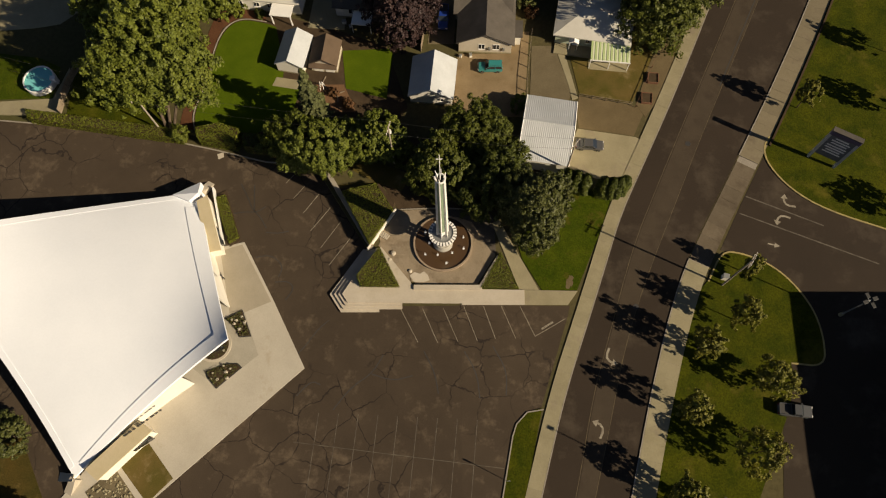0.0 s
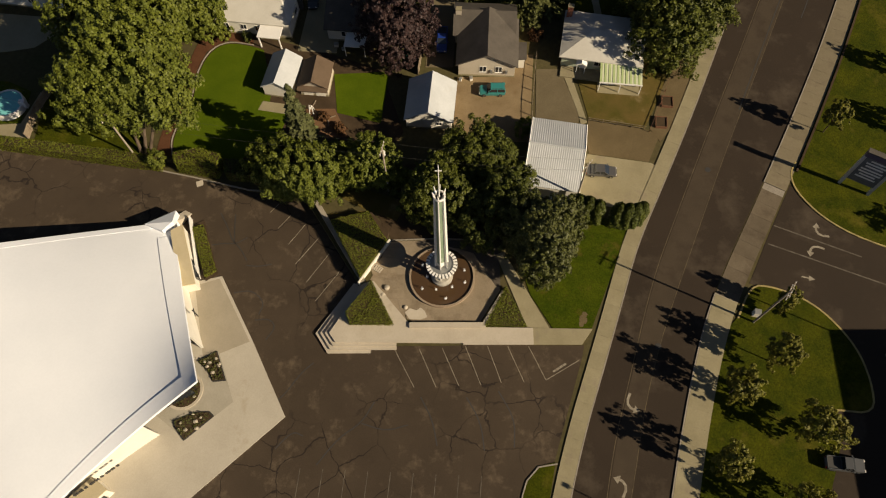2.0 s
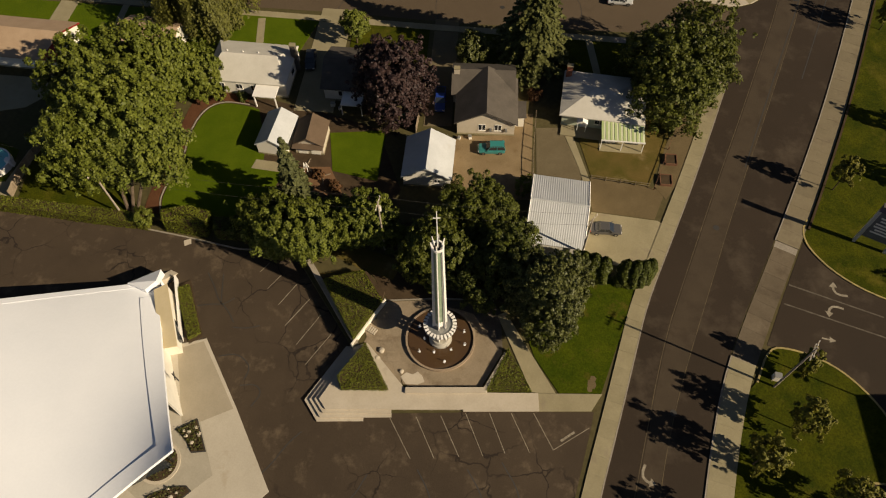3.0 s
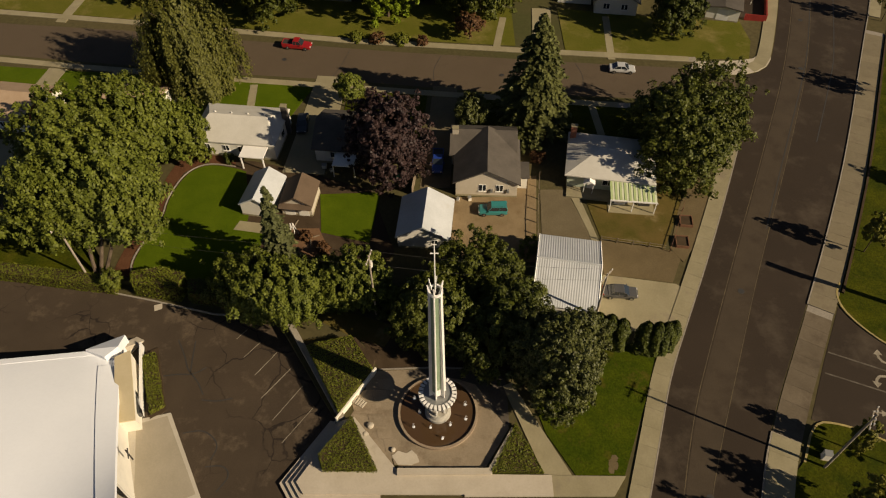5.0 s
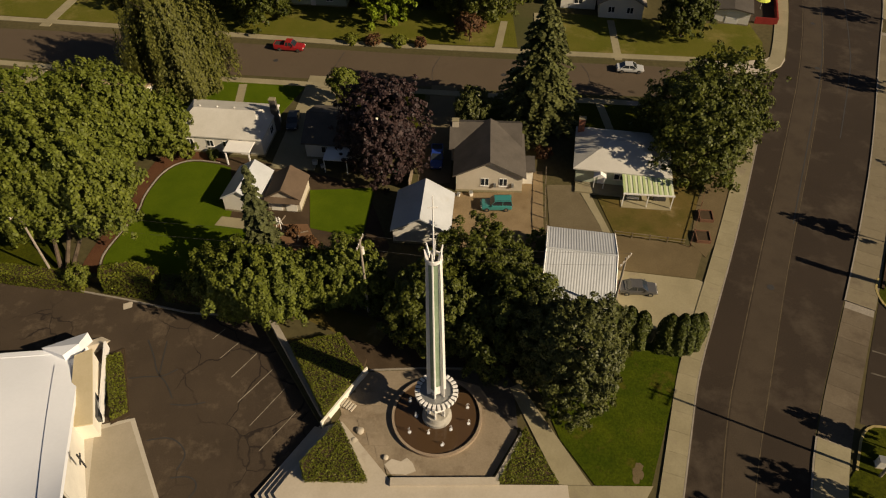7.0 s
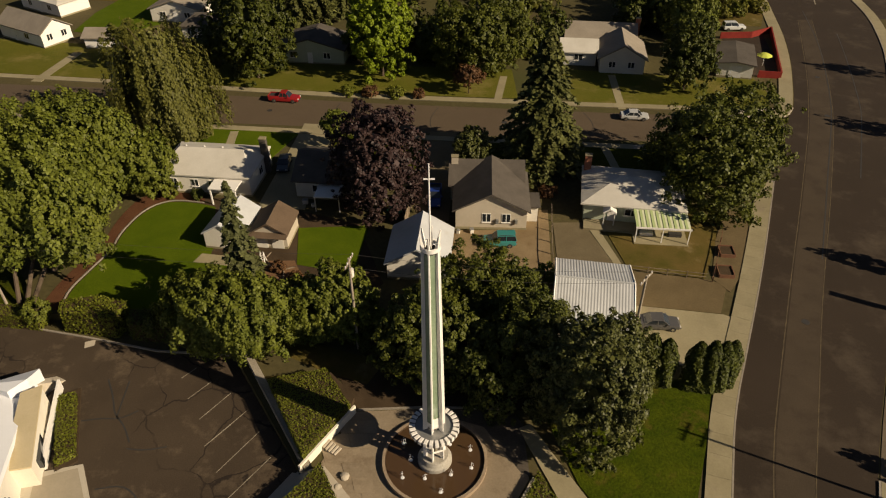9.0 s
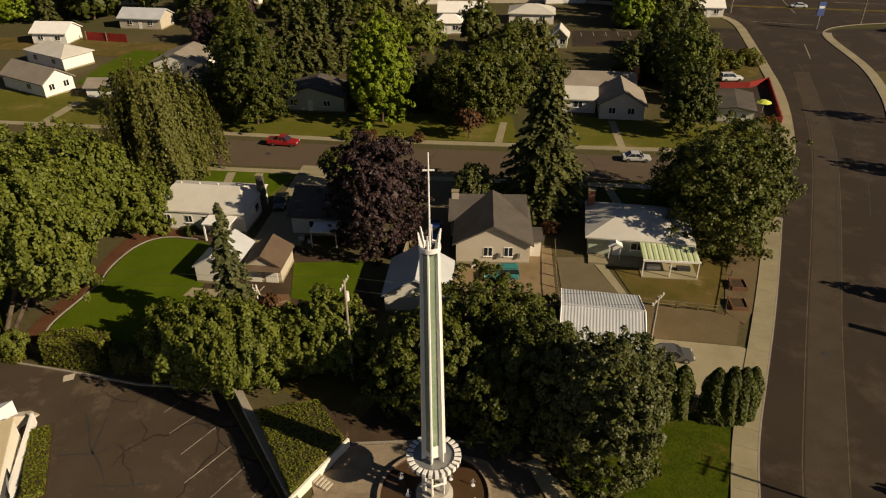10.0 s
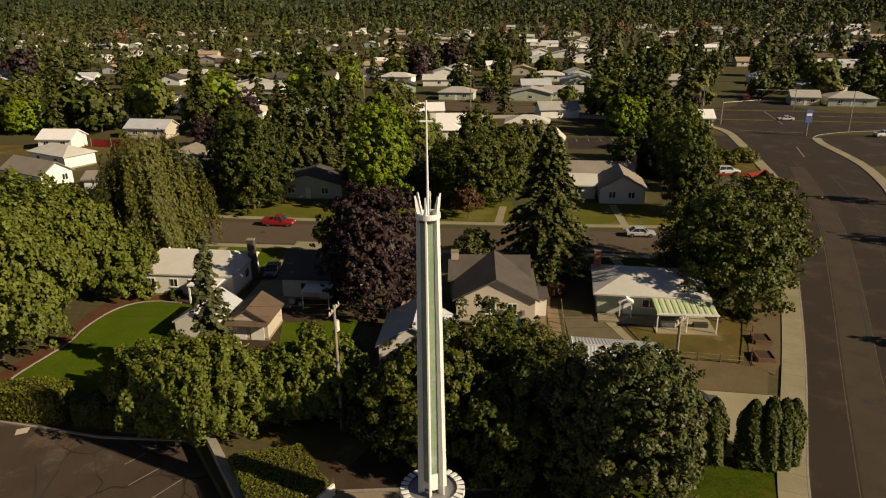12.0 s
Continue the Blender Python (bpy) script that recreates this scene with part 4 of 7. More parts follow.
def clipped_hedge(poly, z0, z1, label, seed, size=0.22, density=38, name="hedge", leaf="hedge"):
    """A clipped hedge: a woody core with leaf sprays over its top and sides."""
    density, size = density * 2.6, size * 0.72
    rs = np.random.RandomState(seed)
    t = thing(name, label, name.replace("_", " "))
    cx, cy = np.mean([p[0] for p in poly]), np.mean([p[1] for p in poly])
    core = [(cx + (x - cx) * 0.96, cy + (y - cy) * 0.96) for x, y in poly]
    part("branch_core", prism(core, z0, z1 - 0.1), SOIL, t)
    xs, ys = [p[0] for p in poly], [p[1] for p in poly]
    area = (max(xs) - min(xs)) * (max(ys) - min(ys))
    n = int(area * density)
    P = np.stack([rs.uniform(min(xs), max(xs), n), rs.uniform(min(ys), max(ys), n)], 1)
    P = P[inside(poly, P)]
    z = z1 + 0.07 * np.sin(P[:, 0] * 1.9) * np.cos(P[:, 1] * 1.6) + rs.normal(0, 0.06, len(P))
    C, N = [np.c_[P, z]], [np.tile([0, 0, 1.0], (len(P), 1))]
    for (x0, y0), (x1, y1) in zip(poly, poly[1:] + poly[:1]):
        L = math.hypot(x1 - x0, y1 - y0)
        m = int(L * (z1 - z0) * density)
        s, nn = rs.rand(m), np.array([y1 - y0, x0 - x1, 0]) / (L + 1e-9)
        C.append(np.c_[x0 + (x1 - x0) * s, y0 + (y1 - y0) * s, rs.uniform(z0, z1, m)] + rs.normal(0, 0.05, (m, 3)))
        N.append(np.tile(nn, (m, 1)))
    V, F = leaf_quads(np.concatenate(C), np.concatenate(N), size, rs, 0.32)
    put("foliage", quick_mesh("foliage", V, F), LEAF[leaf], t)
    return t


clipped_hedge([(-14.4, 30.4), (-8.5, 30.35), (-11.7, 36.6), (-13.2, 34.5), (-15.0, 32.0)], 0.1, 1.2, "clipped triangular green hedge beside the steps", 1)
clipped_hedge([(3.9, 30.25), (9.6, 30.2), (7.0, 36.0)], 0.05, 0.7, "clipped triangular green hedge beside the plaza", 2)
clipped_hedge([(-18.0, 45.9), (-13.3, 37.1), (-9.8, 42.7), (-12.6, 47.2)], 0.5, 1.6, "clipped green hedge filling the raised planter", 3)
SITE = LOT_LEVEL
clipped_hedge([(-71.5, 60.6), (-70.8, 58.9), (-50.5, 55.7), (-44.5, 54.9), (-44.2, 56.4), (-50.0, 57.5)], 0, 1.9, "long loose green hedge along the lot", 4, 0.3, 22)
clipped_hedge([(-42.2, 56.5), (-41.6, 54.7), (-35.6, 53.6), (-35.0, 56.2), (-38.5, 57.4)], 0, 3.0, "dense leafy shrubs at the lot's edge", 5, 0.34, 20, "shrub_row")
clipped_hedge([(-34.6, 55.8), (-34.2, 53.4), (-28.6, 52.6), (-28.4, 55.2)], 0, 2.4, "dark ivy and shrubs along the lot's edge", 6, 0.34, 20, "shrub_row", "dark")
SITE = STREET_LEVEL

maple_tree = leafy(-47.4, 65.0, 18.2, 9.5, 8.4, 8.9, "maple", "large spreading green maple with upright leafy shoots", 11, 46000, 0.385, 270, 0.165, bottom=-0.69, trunk=0.42, tall=2.2, shoots=0.5, cz=9.2, lumpy=0.34)
for k, (x, y, z) in enumerate(((-3.0, 0.5, 8.5), (0.4, 3.2, 9.5), (3.4, 1.2, 8.0))):
    part("stem", rod((-0.5 + 0.3 * k, -7.8, -0.9), (x, y, z), 0.3, 0.12, 8), BARK, maple_tree, "leaning grey stem")
leafy(-56.0, 76.6, 14.8, 5.8, 5.4, 7.0, "maple", "broad green maple behind a larger one", 12, 11000, 0.44, 110, 0.22, trunk=0.3, tall=1.9, shoots=0.45, bottom=-0.8)
leafy(-47.6, 80.2, 15.0, 6.8, 5.4, 7.2, "maple", "green tree between two houses", 38, 16000, 0.43, 120, 0.23, bottom=-0.9, cz=7.7, tall=1.7, shoots=0.4)
leafy(-41.4, 82.4, 8.8, 3.9, 3.8, 4.5, "maple", "rounded yellow-green tree beside a house", 13, 8000, 0.4, 80, 0.26, trunk=0.2, bottom=-0.95, cz=4.4, tall=1.6, shoots=0.3)
leafy(-22.4, 53.4, 6.9, 8.2, 5.0, 3.6, "maple", "low broad green tree by the lot wall", 14, 20000, 0.4, 150, 0.2, bottom=-0.8, cz=3.4, tall=2.2, shoots=0.5, lumpy=0.32)
leafy(-12.4, 54.2, 7.2, 4.8, 4.0, 3.6, "maple", "low green tree by the utility pole", 15, 11000, 0.4, 90, 0.24, bottom=-0.85, cz=3.5, tall=2.0, shoots=0.45, lumpy=0.3)
leafy(3.6, 53.6, 8.8, 6.6, 5.4, 4.6, "mid", "dark green tree behind the tower", 16, 15000, 0.46, 120, 0.24, lumpy=0.4, bottom=-0.85, cz=4.2)
leafy(-2.2, 48.0, 9.4, 4.8, 4.7, 4.6, "mid", "dark green tree close behind the tower", 17, 11000, 0.46, 90, 0.27, lumpy=0.4, bottom=-0.9, cz=4.8)
leafy(5.6, 46.4, 10.4, 5.8, 5.2, 5.1, "dark", "dark green tree beside the tower", 18, 10000, 0.46, 85, 0.27, lumpy=0.4, bottom=-0.9, cz=4.5)
leafy(11.7, 41.0, 12.9, 5.5, 5.9, 6.5, "grey", "dense greyish green tree on the lawn", 19, 20000, 0.44, 170, 0.21, bottom=-0.9, lumpy=0.3, cz=6.5)
conifer(-22.6, 58.8, 15.8, 2.9, "slender grey-green spruce beside a shed", 21, "silver", 190, 36, 0.42)
leafy(-9.2, 76.8, 16.0, 5.5, 5.1, 8.0, "purple", "large purple-leaved maple in a back yard", 22, 17000, 0.44, 140, 0.23, bottom=-0.9, trunk=0.3, cz=7.8)
leafy(-16.6, 93.5, 6.2, 2.5, 2.5, 2.5, "maple", "small light green tree by the kerb", 23, 3500, 0.4, 40, 0.34, trunk=0.14)
conifer(13.2, 88.6, 20.2, 7.4, "tall broad grey-green spruce tree", 24, "spruce", 420, 60, 0.52)
leafy(35.7, 81.0, 13.8, 8.2, 9.4, 7.0, "mid", "large dark spreading tree beside the street", 25, 29000, 0.48, 190, 0.21, bottom=-0.95, trunk=0.4, cz=6.5, lumpy=0.42)
birch = thing("birch_tree", "large weeping birch with hanging leafy branches", "tree", pose(-44.0, 99.8, 0))
part("trunk", trunk_bm(15.0, 0.32, 7, 5.5, np.random.RandomState(26)), BARK, birch)
put("crown", weeping_mesh("crown", 7.6, 2.0, 19.4, 620, 56000, 0.27, np.random.RandomState(27)), LEAF["birch"], birch)
leafy(3.4, 88.8, 5.6, 3.0, 2.6, 2.6, "grey", "small greyish tree before a house", 27, 3500, 0.4, 40, 0.34, trunk=0.12)
leafy(-34.6, 121.0, 18.4, 6.3, 6.2, 8.9, "dark", "tall dark green oval maple", 31, 16000, 0.5, 130, 0.22, bottom=-0.95, cz=8.9)
leafy(-11.9, 121.5, 19.4, 5.3, 5.2, 9.6, "bright", "tall bright yellow-green maple", 32, 15000, 0.5, 120, 0.24, bottom=-0.95, cz=9.6)
leafy(5.8, 122.6, 13.4, 7.4, 6.6, 6.4, "mid", "broad green tree by the side street", 33, 16000, 0.5, 130, 0.22, bottom=-0.95, cz=6.8)
leafy(3.6, 113.6, 5.0, 2.4, 2.2, 2.2, "rust", "small russet-leaved tree by the pavement", 34, 2600, 0.4, 36, 0.36, trunk=0.1)
leafy(41.3, 114.6, 12.2, 4.8, 4.8, 6.1, "dark", "dark dense tree at the street corner", 35, 10000, 0.46, 90, 0.25, bottom=-0.9, cz=6.2)
leafy(46.2, 131.5, 15.6, 5.0, 5.0, 7.4, "maple", "tall light green tree behind a darker one", 39, 10000, 0.48, 95, 0.24, bottom=-0.9, cz=8.0, tall=1.6, lumpy=0.34)
SITE = LOT_LEVEL
leafy(-62.5, 8.0, 5.0, 3.0, 3.0, 2.4, "grey", "scrubby tree behind the church", 36, 4000, 0.4, 40, 0.34, trunk=0.12)
leafy(-60.0, -3.0, 4.0, 2.4, 2.4, 2.0, "grey", "scrubby bush behind the church", 37, 3000, 0.4, 36, 0.34, trunk=0.1)
SITE = STREET_LEVEL


def arborvitae(x, y, h, r, seed):
    rs = np.random.RandomState(seed)
    t = thing("arborvitae", "upright dark green clipped evergreen", "shrub", pose(x, y, 0), "evergreens by the driveway")
    part("trunk", rod((0, 0, -0.1), (0, 0, h * 0.8), 0.09, 0.04, 7), BARK, t)
    n = 3600
    f = rs.uniform(0.02, 1, n)
    a = rs.uniform(0, 2 * math.pi, n)
    rad = r * np.minimum(1, 3.2 * (1.02 - f)) ** 0.7 * (1 + 0.12 * np.sin(5 * a + 7 * f)) * rs.uniform(0.8, 1.05, n)
    C = np.stack([rad * np.cos(a), rad * np.sin(a), f * h], 1)
    N = np.stack([np.cos(a), np.sin(a), 0.5 + 0 * a], 1)
    V, F = leaf_quads(C, N, 0.27, rs, 0.4, 0.35)
    put("crown", quick_mesh("crown", V, F), LEAF["dark"], t)
    return t


for k, (x, y, h, r) in enumerate(((17.4, 47.4, 5.8, 1.1), (18.8, 47.0, 6.0, 1.05), (20.2, 46.6, 5.7, 1.0), (23.0, 46.1, 5.8, 1.0), (24.2, 45.8, 6.2, 0.95), (25.3, 45.9, 6.0, 0.95), (26.3, 46.3, 5.7, 0.9))):
    arborvitae(x, y, h, r, 60 + k)


def young_tree(x, y, h, r, seed):
    rs = np.random.RandomState(seed)
    t = thing("street_tree", "young yellow-green street tree with an open crown", "tree", pose(x, y, 0), "young trees on the verge")
    part("trunk", trunk_bm(h * 0.72, 0.09, 7, r * 0.9, rs), BARK, t)
    put("crown", crown_mesh("crown", r * 0.98, r * 0.98, h * 0.38, 56, 4000, 0.25, rs, 0.24, 0.0, -0.8, 0.4, 1.7, 0.45), LEAF["young"], t, at=pose(0, 0, h * 0.62))
    return t


for k, (x, y, h, r) in enumerate(((35.6, 21.2, 7.8, 2.3), (41.7, 25.4, 7.8, 2.2), (44.1, 32.9, 5.6, 1.3), (32.8, 11.9, 8.2, 1.9), (44.6, 16.0, 7.2, 2.8), (41.2, 6.3, 7.2, 3.0), (30.8, 0.8, 7.6, 2.0), (27.6, -10.5, 8.0, 2.0), (37.6, -4.8, 7.6, 2.6), (56.6, 61.6, 7.4, 1.6), (74.8, 71.8, 7.6, 2.0), (72.8, 60.6, 7.6, 2.0), (72.4, 41.5, 7.6, 2.3), (74.5, 96.0, 7.8, 2.2), (82.2, 119.0, 7.8, 2.3))):
    young_tree(x, y, h, r, 80 + k)

# ---- fountain and tower ----
TX, TY = -1.88, 37.55
basin = thing("fountain", "round dark fountain basin with a pale rim and water jets", "fountain", pose(TX, TY, 0))
part("rim", lathe([(4.62, 0.0), (4.62, 0.42), (4.36, 0.42), (4.36, 0.0)], 64), surface("rim_stone", (0.3, 0.22, 0.15), (0.38, 0.29, 0.2), 0.5, 0.8, 6.0, 0.1), basin, "worn tan stone rim")
part("basin_wall", lathe([(4.34, 0.4), (4.3, 0.02), (0.0, 0.01)], 64), TILE_D, basin, "dark brown basin lining")
part("water", lathe([(4.29, 0.2), (0.0, 0.2)], 48), WATER, basin, "brown shallow water")
rng = random.Random(9)
for k in range(11):
    a, r = 2 * math.pi * k / 11 + 0.3, (2.1 if k % 2 else 3.3)
    x, y, h = r * math.cos(a), r * math.sin(a), rng.uniform(0.5, 1.1)
    bm = rod((x, y, 0.2), (x, y, 0.2 + h), 0.022, 0.008, 6)
    for j in range(7):
        b = rng.uniform(0, 6.28)
        rod((x, y, 0.2 + h), (x + 0.22 * math.cos(b), y + 0.22 * math.sin(b), 0.22 + h * rng.uniform(0.05, 0.6)), 0.006, 0.012, 4, bm)
    bmesh.ops.create_icosphere(bm, subdivisions=1, radius=0.2, matrix=pose(x, y, 0.2) @ Matrix.Diagonal((1, 1, 0.12, 1)))
    part("water_jet", bm, SPRAY, basin, "thin white water jet")

tower = thing("bell_tower", "slender white six-sided tower with green panels and a cross", "tower", pose(TX, TY, 0))
HEX = [radians(260 + 60 * k) for k in range(6)]
TZ0, TZ1 = 0.2, 23.7


def hex_r(z):
    return 0.98 + (0.62 - 0.98) * (z - TZ0) / (TZ1 - TZ0)


part("plinth", lathe([(0.0, 0.05), (1.5, 0.05), (1.5, 0.6), (1.36, 0.75), (1.2, 1.15), (0.0, 1.15)], 40), surface("aged_plinth", (0.36, 0.33, 0.28), (0.44, 0.41, 0.35), 0.8, 0.8, 6.0, 0.1, stain=((0.26, 0.23, 0.18), 0.9, 0.55)), tower, "round stepped weathered grey plinth")
part("shaft_core", rod((0, 0, 1.1), (0, 0, 5.0), 0.16, 0.16, 12), CONCRETE, tower)
for k, a in enumerate(HEX):
    d, s = Vector((math.cos(a), math.sin(a), 0)), Vector((-math.sin(a), math.cos(a), 0))
    bm = bmesh.new()
    rows = []
    for z, deep in ((1.1, 0.28), (5.1, 0.34), (TZ1, 0.17)):
        r = hex_r(z)
        rows.append([bm.verts.new(d * rr + s * w + Vector((0, 0, z))) for rr, w in ((r - deep, -0.06), (r + 0.07, -0.045), (r + 0.07, 0.045), (r - deep, 0.06))])
    top = d * (hex_r(TZ1) + 0.14) + Vector((0, 0, TZ1 + 1.05))
    rows.append([bm.verts.new(top + d * rr + s * w) for rr, w in ((-0.05, -0.035), (0.04, -0.035), (0.04, 0.035), (-0.05, 0.035))])
    for p, q in zip(rows, rows[1:]):
        for i in range(4):
            bm.faces.new((p[i], p[(i + 1) % 4], q[(i + 1) % 4], q[i]))
    bm.faces.new(rows[-1]), bm.faces.new(rows[0][::-1])
    part("fin", bm, WHITE, tower)
    b = HEX[(k + 1) % 6]
    for name, z0, z1, in0, in1, mat, lab in (("panel", 6.3 if k == 0 else 5.6, 23.3, 0.26, 0.1, PANEL, "weathered green panel"), ("white_panel", 5.1, 6.3 if k == 0 else 5.6, 0.23, 0.23, WHITE, "white painted panel")):
        bm = bmesh.new()
        lo, hi = hex_r(z0) - in0, hex_r(z1) - in1
        v = [bm.verts.new((r * math.cos(t), r * math.sin(t), z)) for r, t, z in ((lo, a, z0), (lo, b, z0), (hi, b, z1), (hi, a, z1))]
        w = [bm.verts.new((0.93 * r * math.cos(t), 0.93 * r * math.sin(t), z)) for r, t, z in ((lo, a, z0), (lo, b, z0), (hi, b, z1), (hi, a, z1))]
        bm.faces.new(v), bm.faces.new(w[::-1])
        for i in range(4):
            bm.faces.new((v[i], w[i], w[(i + 1) % 4], v[(i + 1) % 4]))
        part(name, bm, mat, tower, lab)
    for z in (2.3, 3.6):
        r = hex_r(z)
        part("strut", rod((r * math.cos(a), r * math.sin(a), z), (r * math.cos(b), r * math.sin(b), z), 0.09), WHITE, tower)
part("collar_disc", lathe([(0.4, 4.6), (1.7, 4.6), (1.7, 4.75), (0.4, 4.75)], 48), STEEL, tower, "dark round platform")
part("collar_ring", lathe([(1.6, 4.55), (2.1, 4.55), (2.1, 4.86), (1.6, 4.86), (1.6, 4.55)], 60), surface("collar_grey", (0.1, 0.095, 0.088), (0.14, 0.13, 0.12), 0.8, 0.7, 6.0, 0.1), tower, "grey ring round the tower")
for k in range(26):
    a = 2 * math.pi * k / 26
    part("ring_block", box(1.6, 2.12, -0.15, 0.15, 4.52, 4.92, bevel=0.02, m=pose(0, 0, 0, 0, 0, math.degrees(a))), WHITE, tower)
part("crown_ring", lathe([(0.58, 23.4), (0.72, 23.4), (0.72, 23.7), (0.58, 23.7), (0.58, 23.4)], 36), WHITE, tower, "white ring at the top")
part("roof_cap", lathe([(0.0, 23.2), (0.58, 23.2), (0.58, 23.3), (0.0, 23.3)], 24), DARK, tower)
part("mast", rod((0, 0, 23.2), (0, 0, 30.0), 0.08, 0.045, 10), WHITE, tower, "thin white mast")
part("cross_arm", box(-0.37, 0.37, -0.045, 0.045, 28.82, 28.92, bevel=0.012), WHITE, tower, "white cross arm")
for x, y, r in ((-9.6, 35.9, 0.42), (-10.1, 34.8, 0.4), (-6.9, 33.0, 0.32)):
    bm = bmesh.new()
    bmesh.ops.create_icosphere(bm, subdivisions=2, radius=r)
    for v in bm.verts:
        v.co *= 1 + 0.22 * noise.noise(v.co * 2.3 + Vector((x, y, 0)))
        v.co.z *= 0.55
    tagged(part("boulder", bm, PALE, at=pose(x, y, r * 0.45)), "pale rounded landscape boulder on the plaza", "boulder", "boulders on the plaza")

# ---- church ----
SITE = LOT_LEVEL
church = thing("church", "white church with a sweeping curved tent roof", "church")
RN, RE, RS, RW = Vector((-40.6, 45.6, 1.6)), Vector((-30.75, 20.24, 9.8)), Vector((-52.6, 2.4, 1.6)), Vector((-77.5, 34.5, 12.0))


def roof_edge(p, q, t, bow):
    v = p.lerp(q, t)
    n = Vector((-(q - p).y, (q - p).x, 0)).normalized()
    w = 4 * t * (1 - t)
    return v + n * bow * w + Vector((0, 0, -0.9 * w))


def roof_pt(u, v):
    """Coons patch over four bowed edges; u from the northern low corner to the eastern high one."""
    c0, c1 = roof_edge(RN, RE, u, -0.5), roof_edge(RW, RS, u, 0.8)
    d0, d1 = roof_edge(RN, RW, v, -0.6), roof_edge(RE, RS, v, -1.0)
    bil = RN.lerp(RE, u).lerp(RW.lerp(RS, u), v)
    return c0.lerp(c1, v) + d0.lerp(d1, u) - bil + Vector((0, 0, 46.0 * u * (1 - u) * v * (1 - v)))


def roof_sheet(u0, u1, v0, v1, n, lift, thick, narrow=0.0):
    bm = bmesh.new()
    g = {}
    for k, dz in enumerate((lift, lift - thick)):
        for i in range(n + 1):
            for j in range(n + 1):
                ua = u0 + narrow * j / n
                g[i, j, k] = bm.verts.new(roof_pt(ua + (u1 - ua) * i / n, v0 + (v1 - v0) * j / n) + Vector((0, 0, dz)))
    for i in range(n):
        for j in range(n):
            bm.faces.new((g[i, j, 0], g[i + 1, j, 0], g[i + 1, j + 1, 0], g[i, j + 1, 0]))
            bm.faces.new((g[i, j, 1], g[i, j + 1, 1], g[i + 1, j + 1, 1], g[i + 1, j, 1]))
    for i in range(n):
        for a, b in (((i, 0), (i + 1, 0)), ((i + 1, n), (i, n)), ((0, i + 1), (0, i)), ((n, i), (n, i + 1))):
            bm.faces.new((g[(*a, 0)], g[(*a, 1)], g[(*b, 1)], g[(*b, 0)]))
    return bm


part("roof", roof_sheet(0, 1, 0, 1, 40, 0.0, 0.45), MEMBRANE, church, "smooth white membrane roof", smooth=True)
for u0, u1, v0, v1, up, narrow in ((0.1, 1.0, 0.0, 0.062, 0.12, 0), (0.93, 1.0, 0.062, 0.94, 0.12, 0.045), (0.0, 0.03, 0.062, 1.0, 0.06, 0), (0.03, 0.97, 0.97, 1.0, 0.06, 0)):
    part("roof_border", roof_sheet(u0, u1, v0, v1, 24, up, up - 0.01, narrow), MEMBRANE, church, "raised white border of the roof", smooth=True)


def under_wall(p, q, bow, t0, t1, inset, gap, material, name, label, thick=0.3, n=14, zlo=0.0):
    """A wall below a roof edge, set in from it, whose top follows the roof."""
    mid = (RN + RE + RS + RW) / 4
    bm = bmesh.new()
    rows = []
    for i in range(n + 1):
        t = t0 + (t1 - t0) * i / n
        e = roof_edge(p, q, t, bow)
        d = (mid - e)
        d.z = 0
        d.normalize()
        a, b = e + d * inset, e + d * (inset + thick)
        z = max(e.z + 0.1 - gap, zlo + 0.1)
        rows.append([bm.verts.new(x) for x in ((a.x, a.y, zlo), (a.x, a.y, z), (b.x, b.y, z), (b.x, b.y, zlo))])
    for r, s in zip(rows, rows[1:]):
        for k in range(4):
            bm.faces.new((r[k], r[(k + 1) % 4], s[(k + 1) % 4], s[k]))
    bm.faces.new(rows[0][::-1]), bm.faces.new(rows[-1])
    return part(name, bm, material, church, label)


under_wall(RN, RE, -0.5, 0.12, 0.72, 0.2, 0.45, SIDING_W, "wall", "white wall under the roof edge")
under_wall(RE, RS, -1.0, 0.3, 0.9, 0.2, 0.45, SIDING_W, "wall", "white wall under the roof edge")
under_wall(RN, RW, -0.6, 0.05, 1.0, 2.0, 0.6, STUCCO, "wall", "cream wall under the roof edge")
under_wall(RW, RS, 0.8, 0.0, 0.95, 2.0, 0.6, STUCCO, "wall", "cream wall under the roof edge")
under_wall(RN, RE, -0.5, 0.72, 0.99, 3.2, 3.4, GLASS, "glass_wall", "dark glass entrance wall", 0.12)
under_wall(RE, RS, -1.0, 0.01, 0.3, 3.2, 3.4, GLASS, "glass_wall", "dark glass entrance wall", 0.12)
for p, q in ((RN, Vector((-39.4, 48.0, 0))), (RN, Vector((-42.6, 47.0, 0))), (RS, Vector((-54.0, 0.2, 0))), (RS, Vector((-55.6, 2.6, 0)))):
    d = (q - p)
    s = Vector((-d.y, d.x, 0)).normalized() * 0.45
    bm = bmesh.new()
    top = [p + s + Vector((0, 0, 0.35)), p - s + Vector((0, 0, 0.35)), q - s * 1.4, q + s * 1.4]
    a = [bm.verts.new(v) for v in top]
    b = [bm.verts.new((v.x, v.y, -0.2)) for v in top]
    bm.faces.new(a), bm.faces.new(b[::-1])
    for i in range(4):
        bm.faces.new((a[i], b[i], b[(i + 1) % 4], a[(i + 1) % 4]))
    part("buttress", bm, PALE, church, "sloping pale concrete buttress")
bm = bmesh.new()
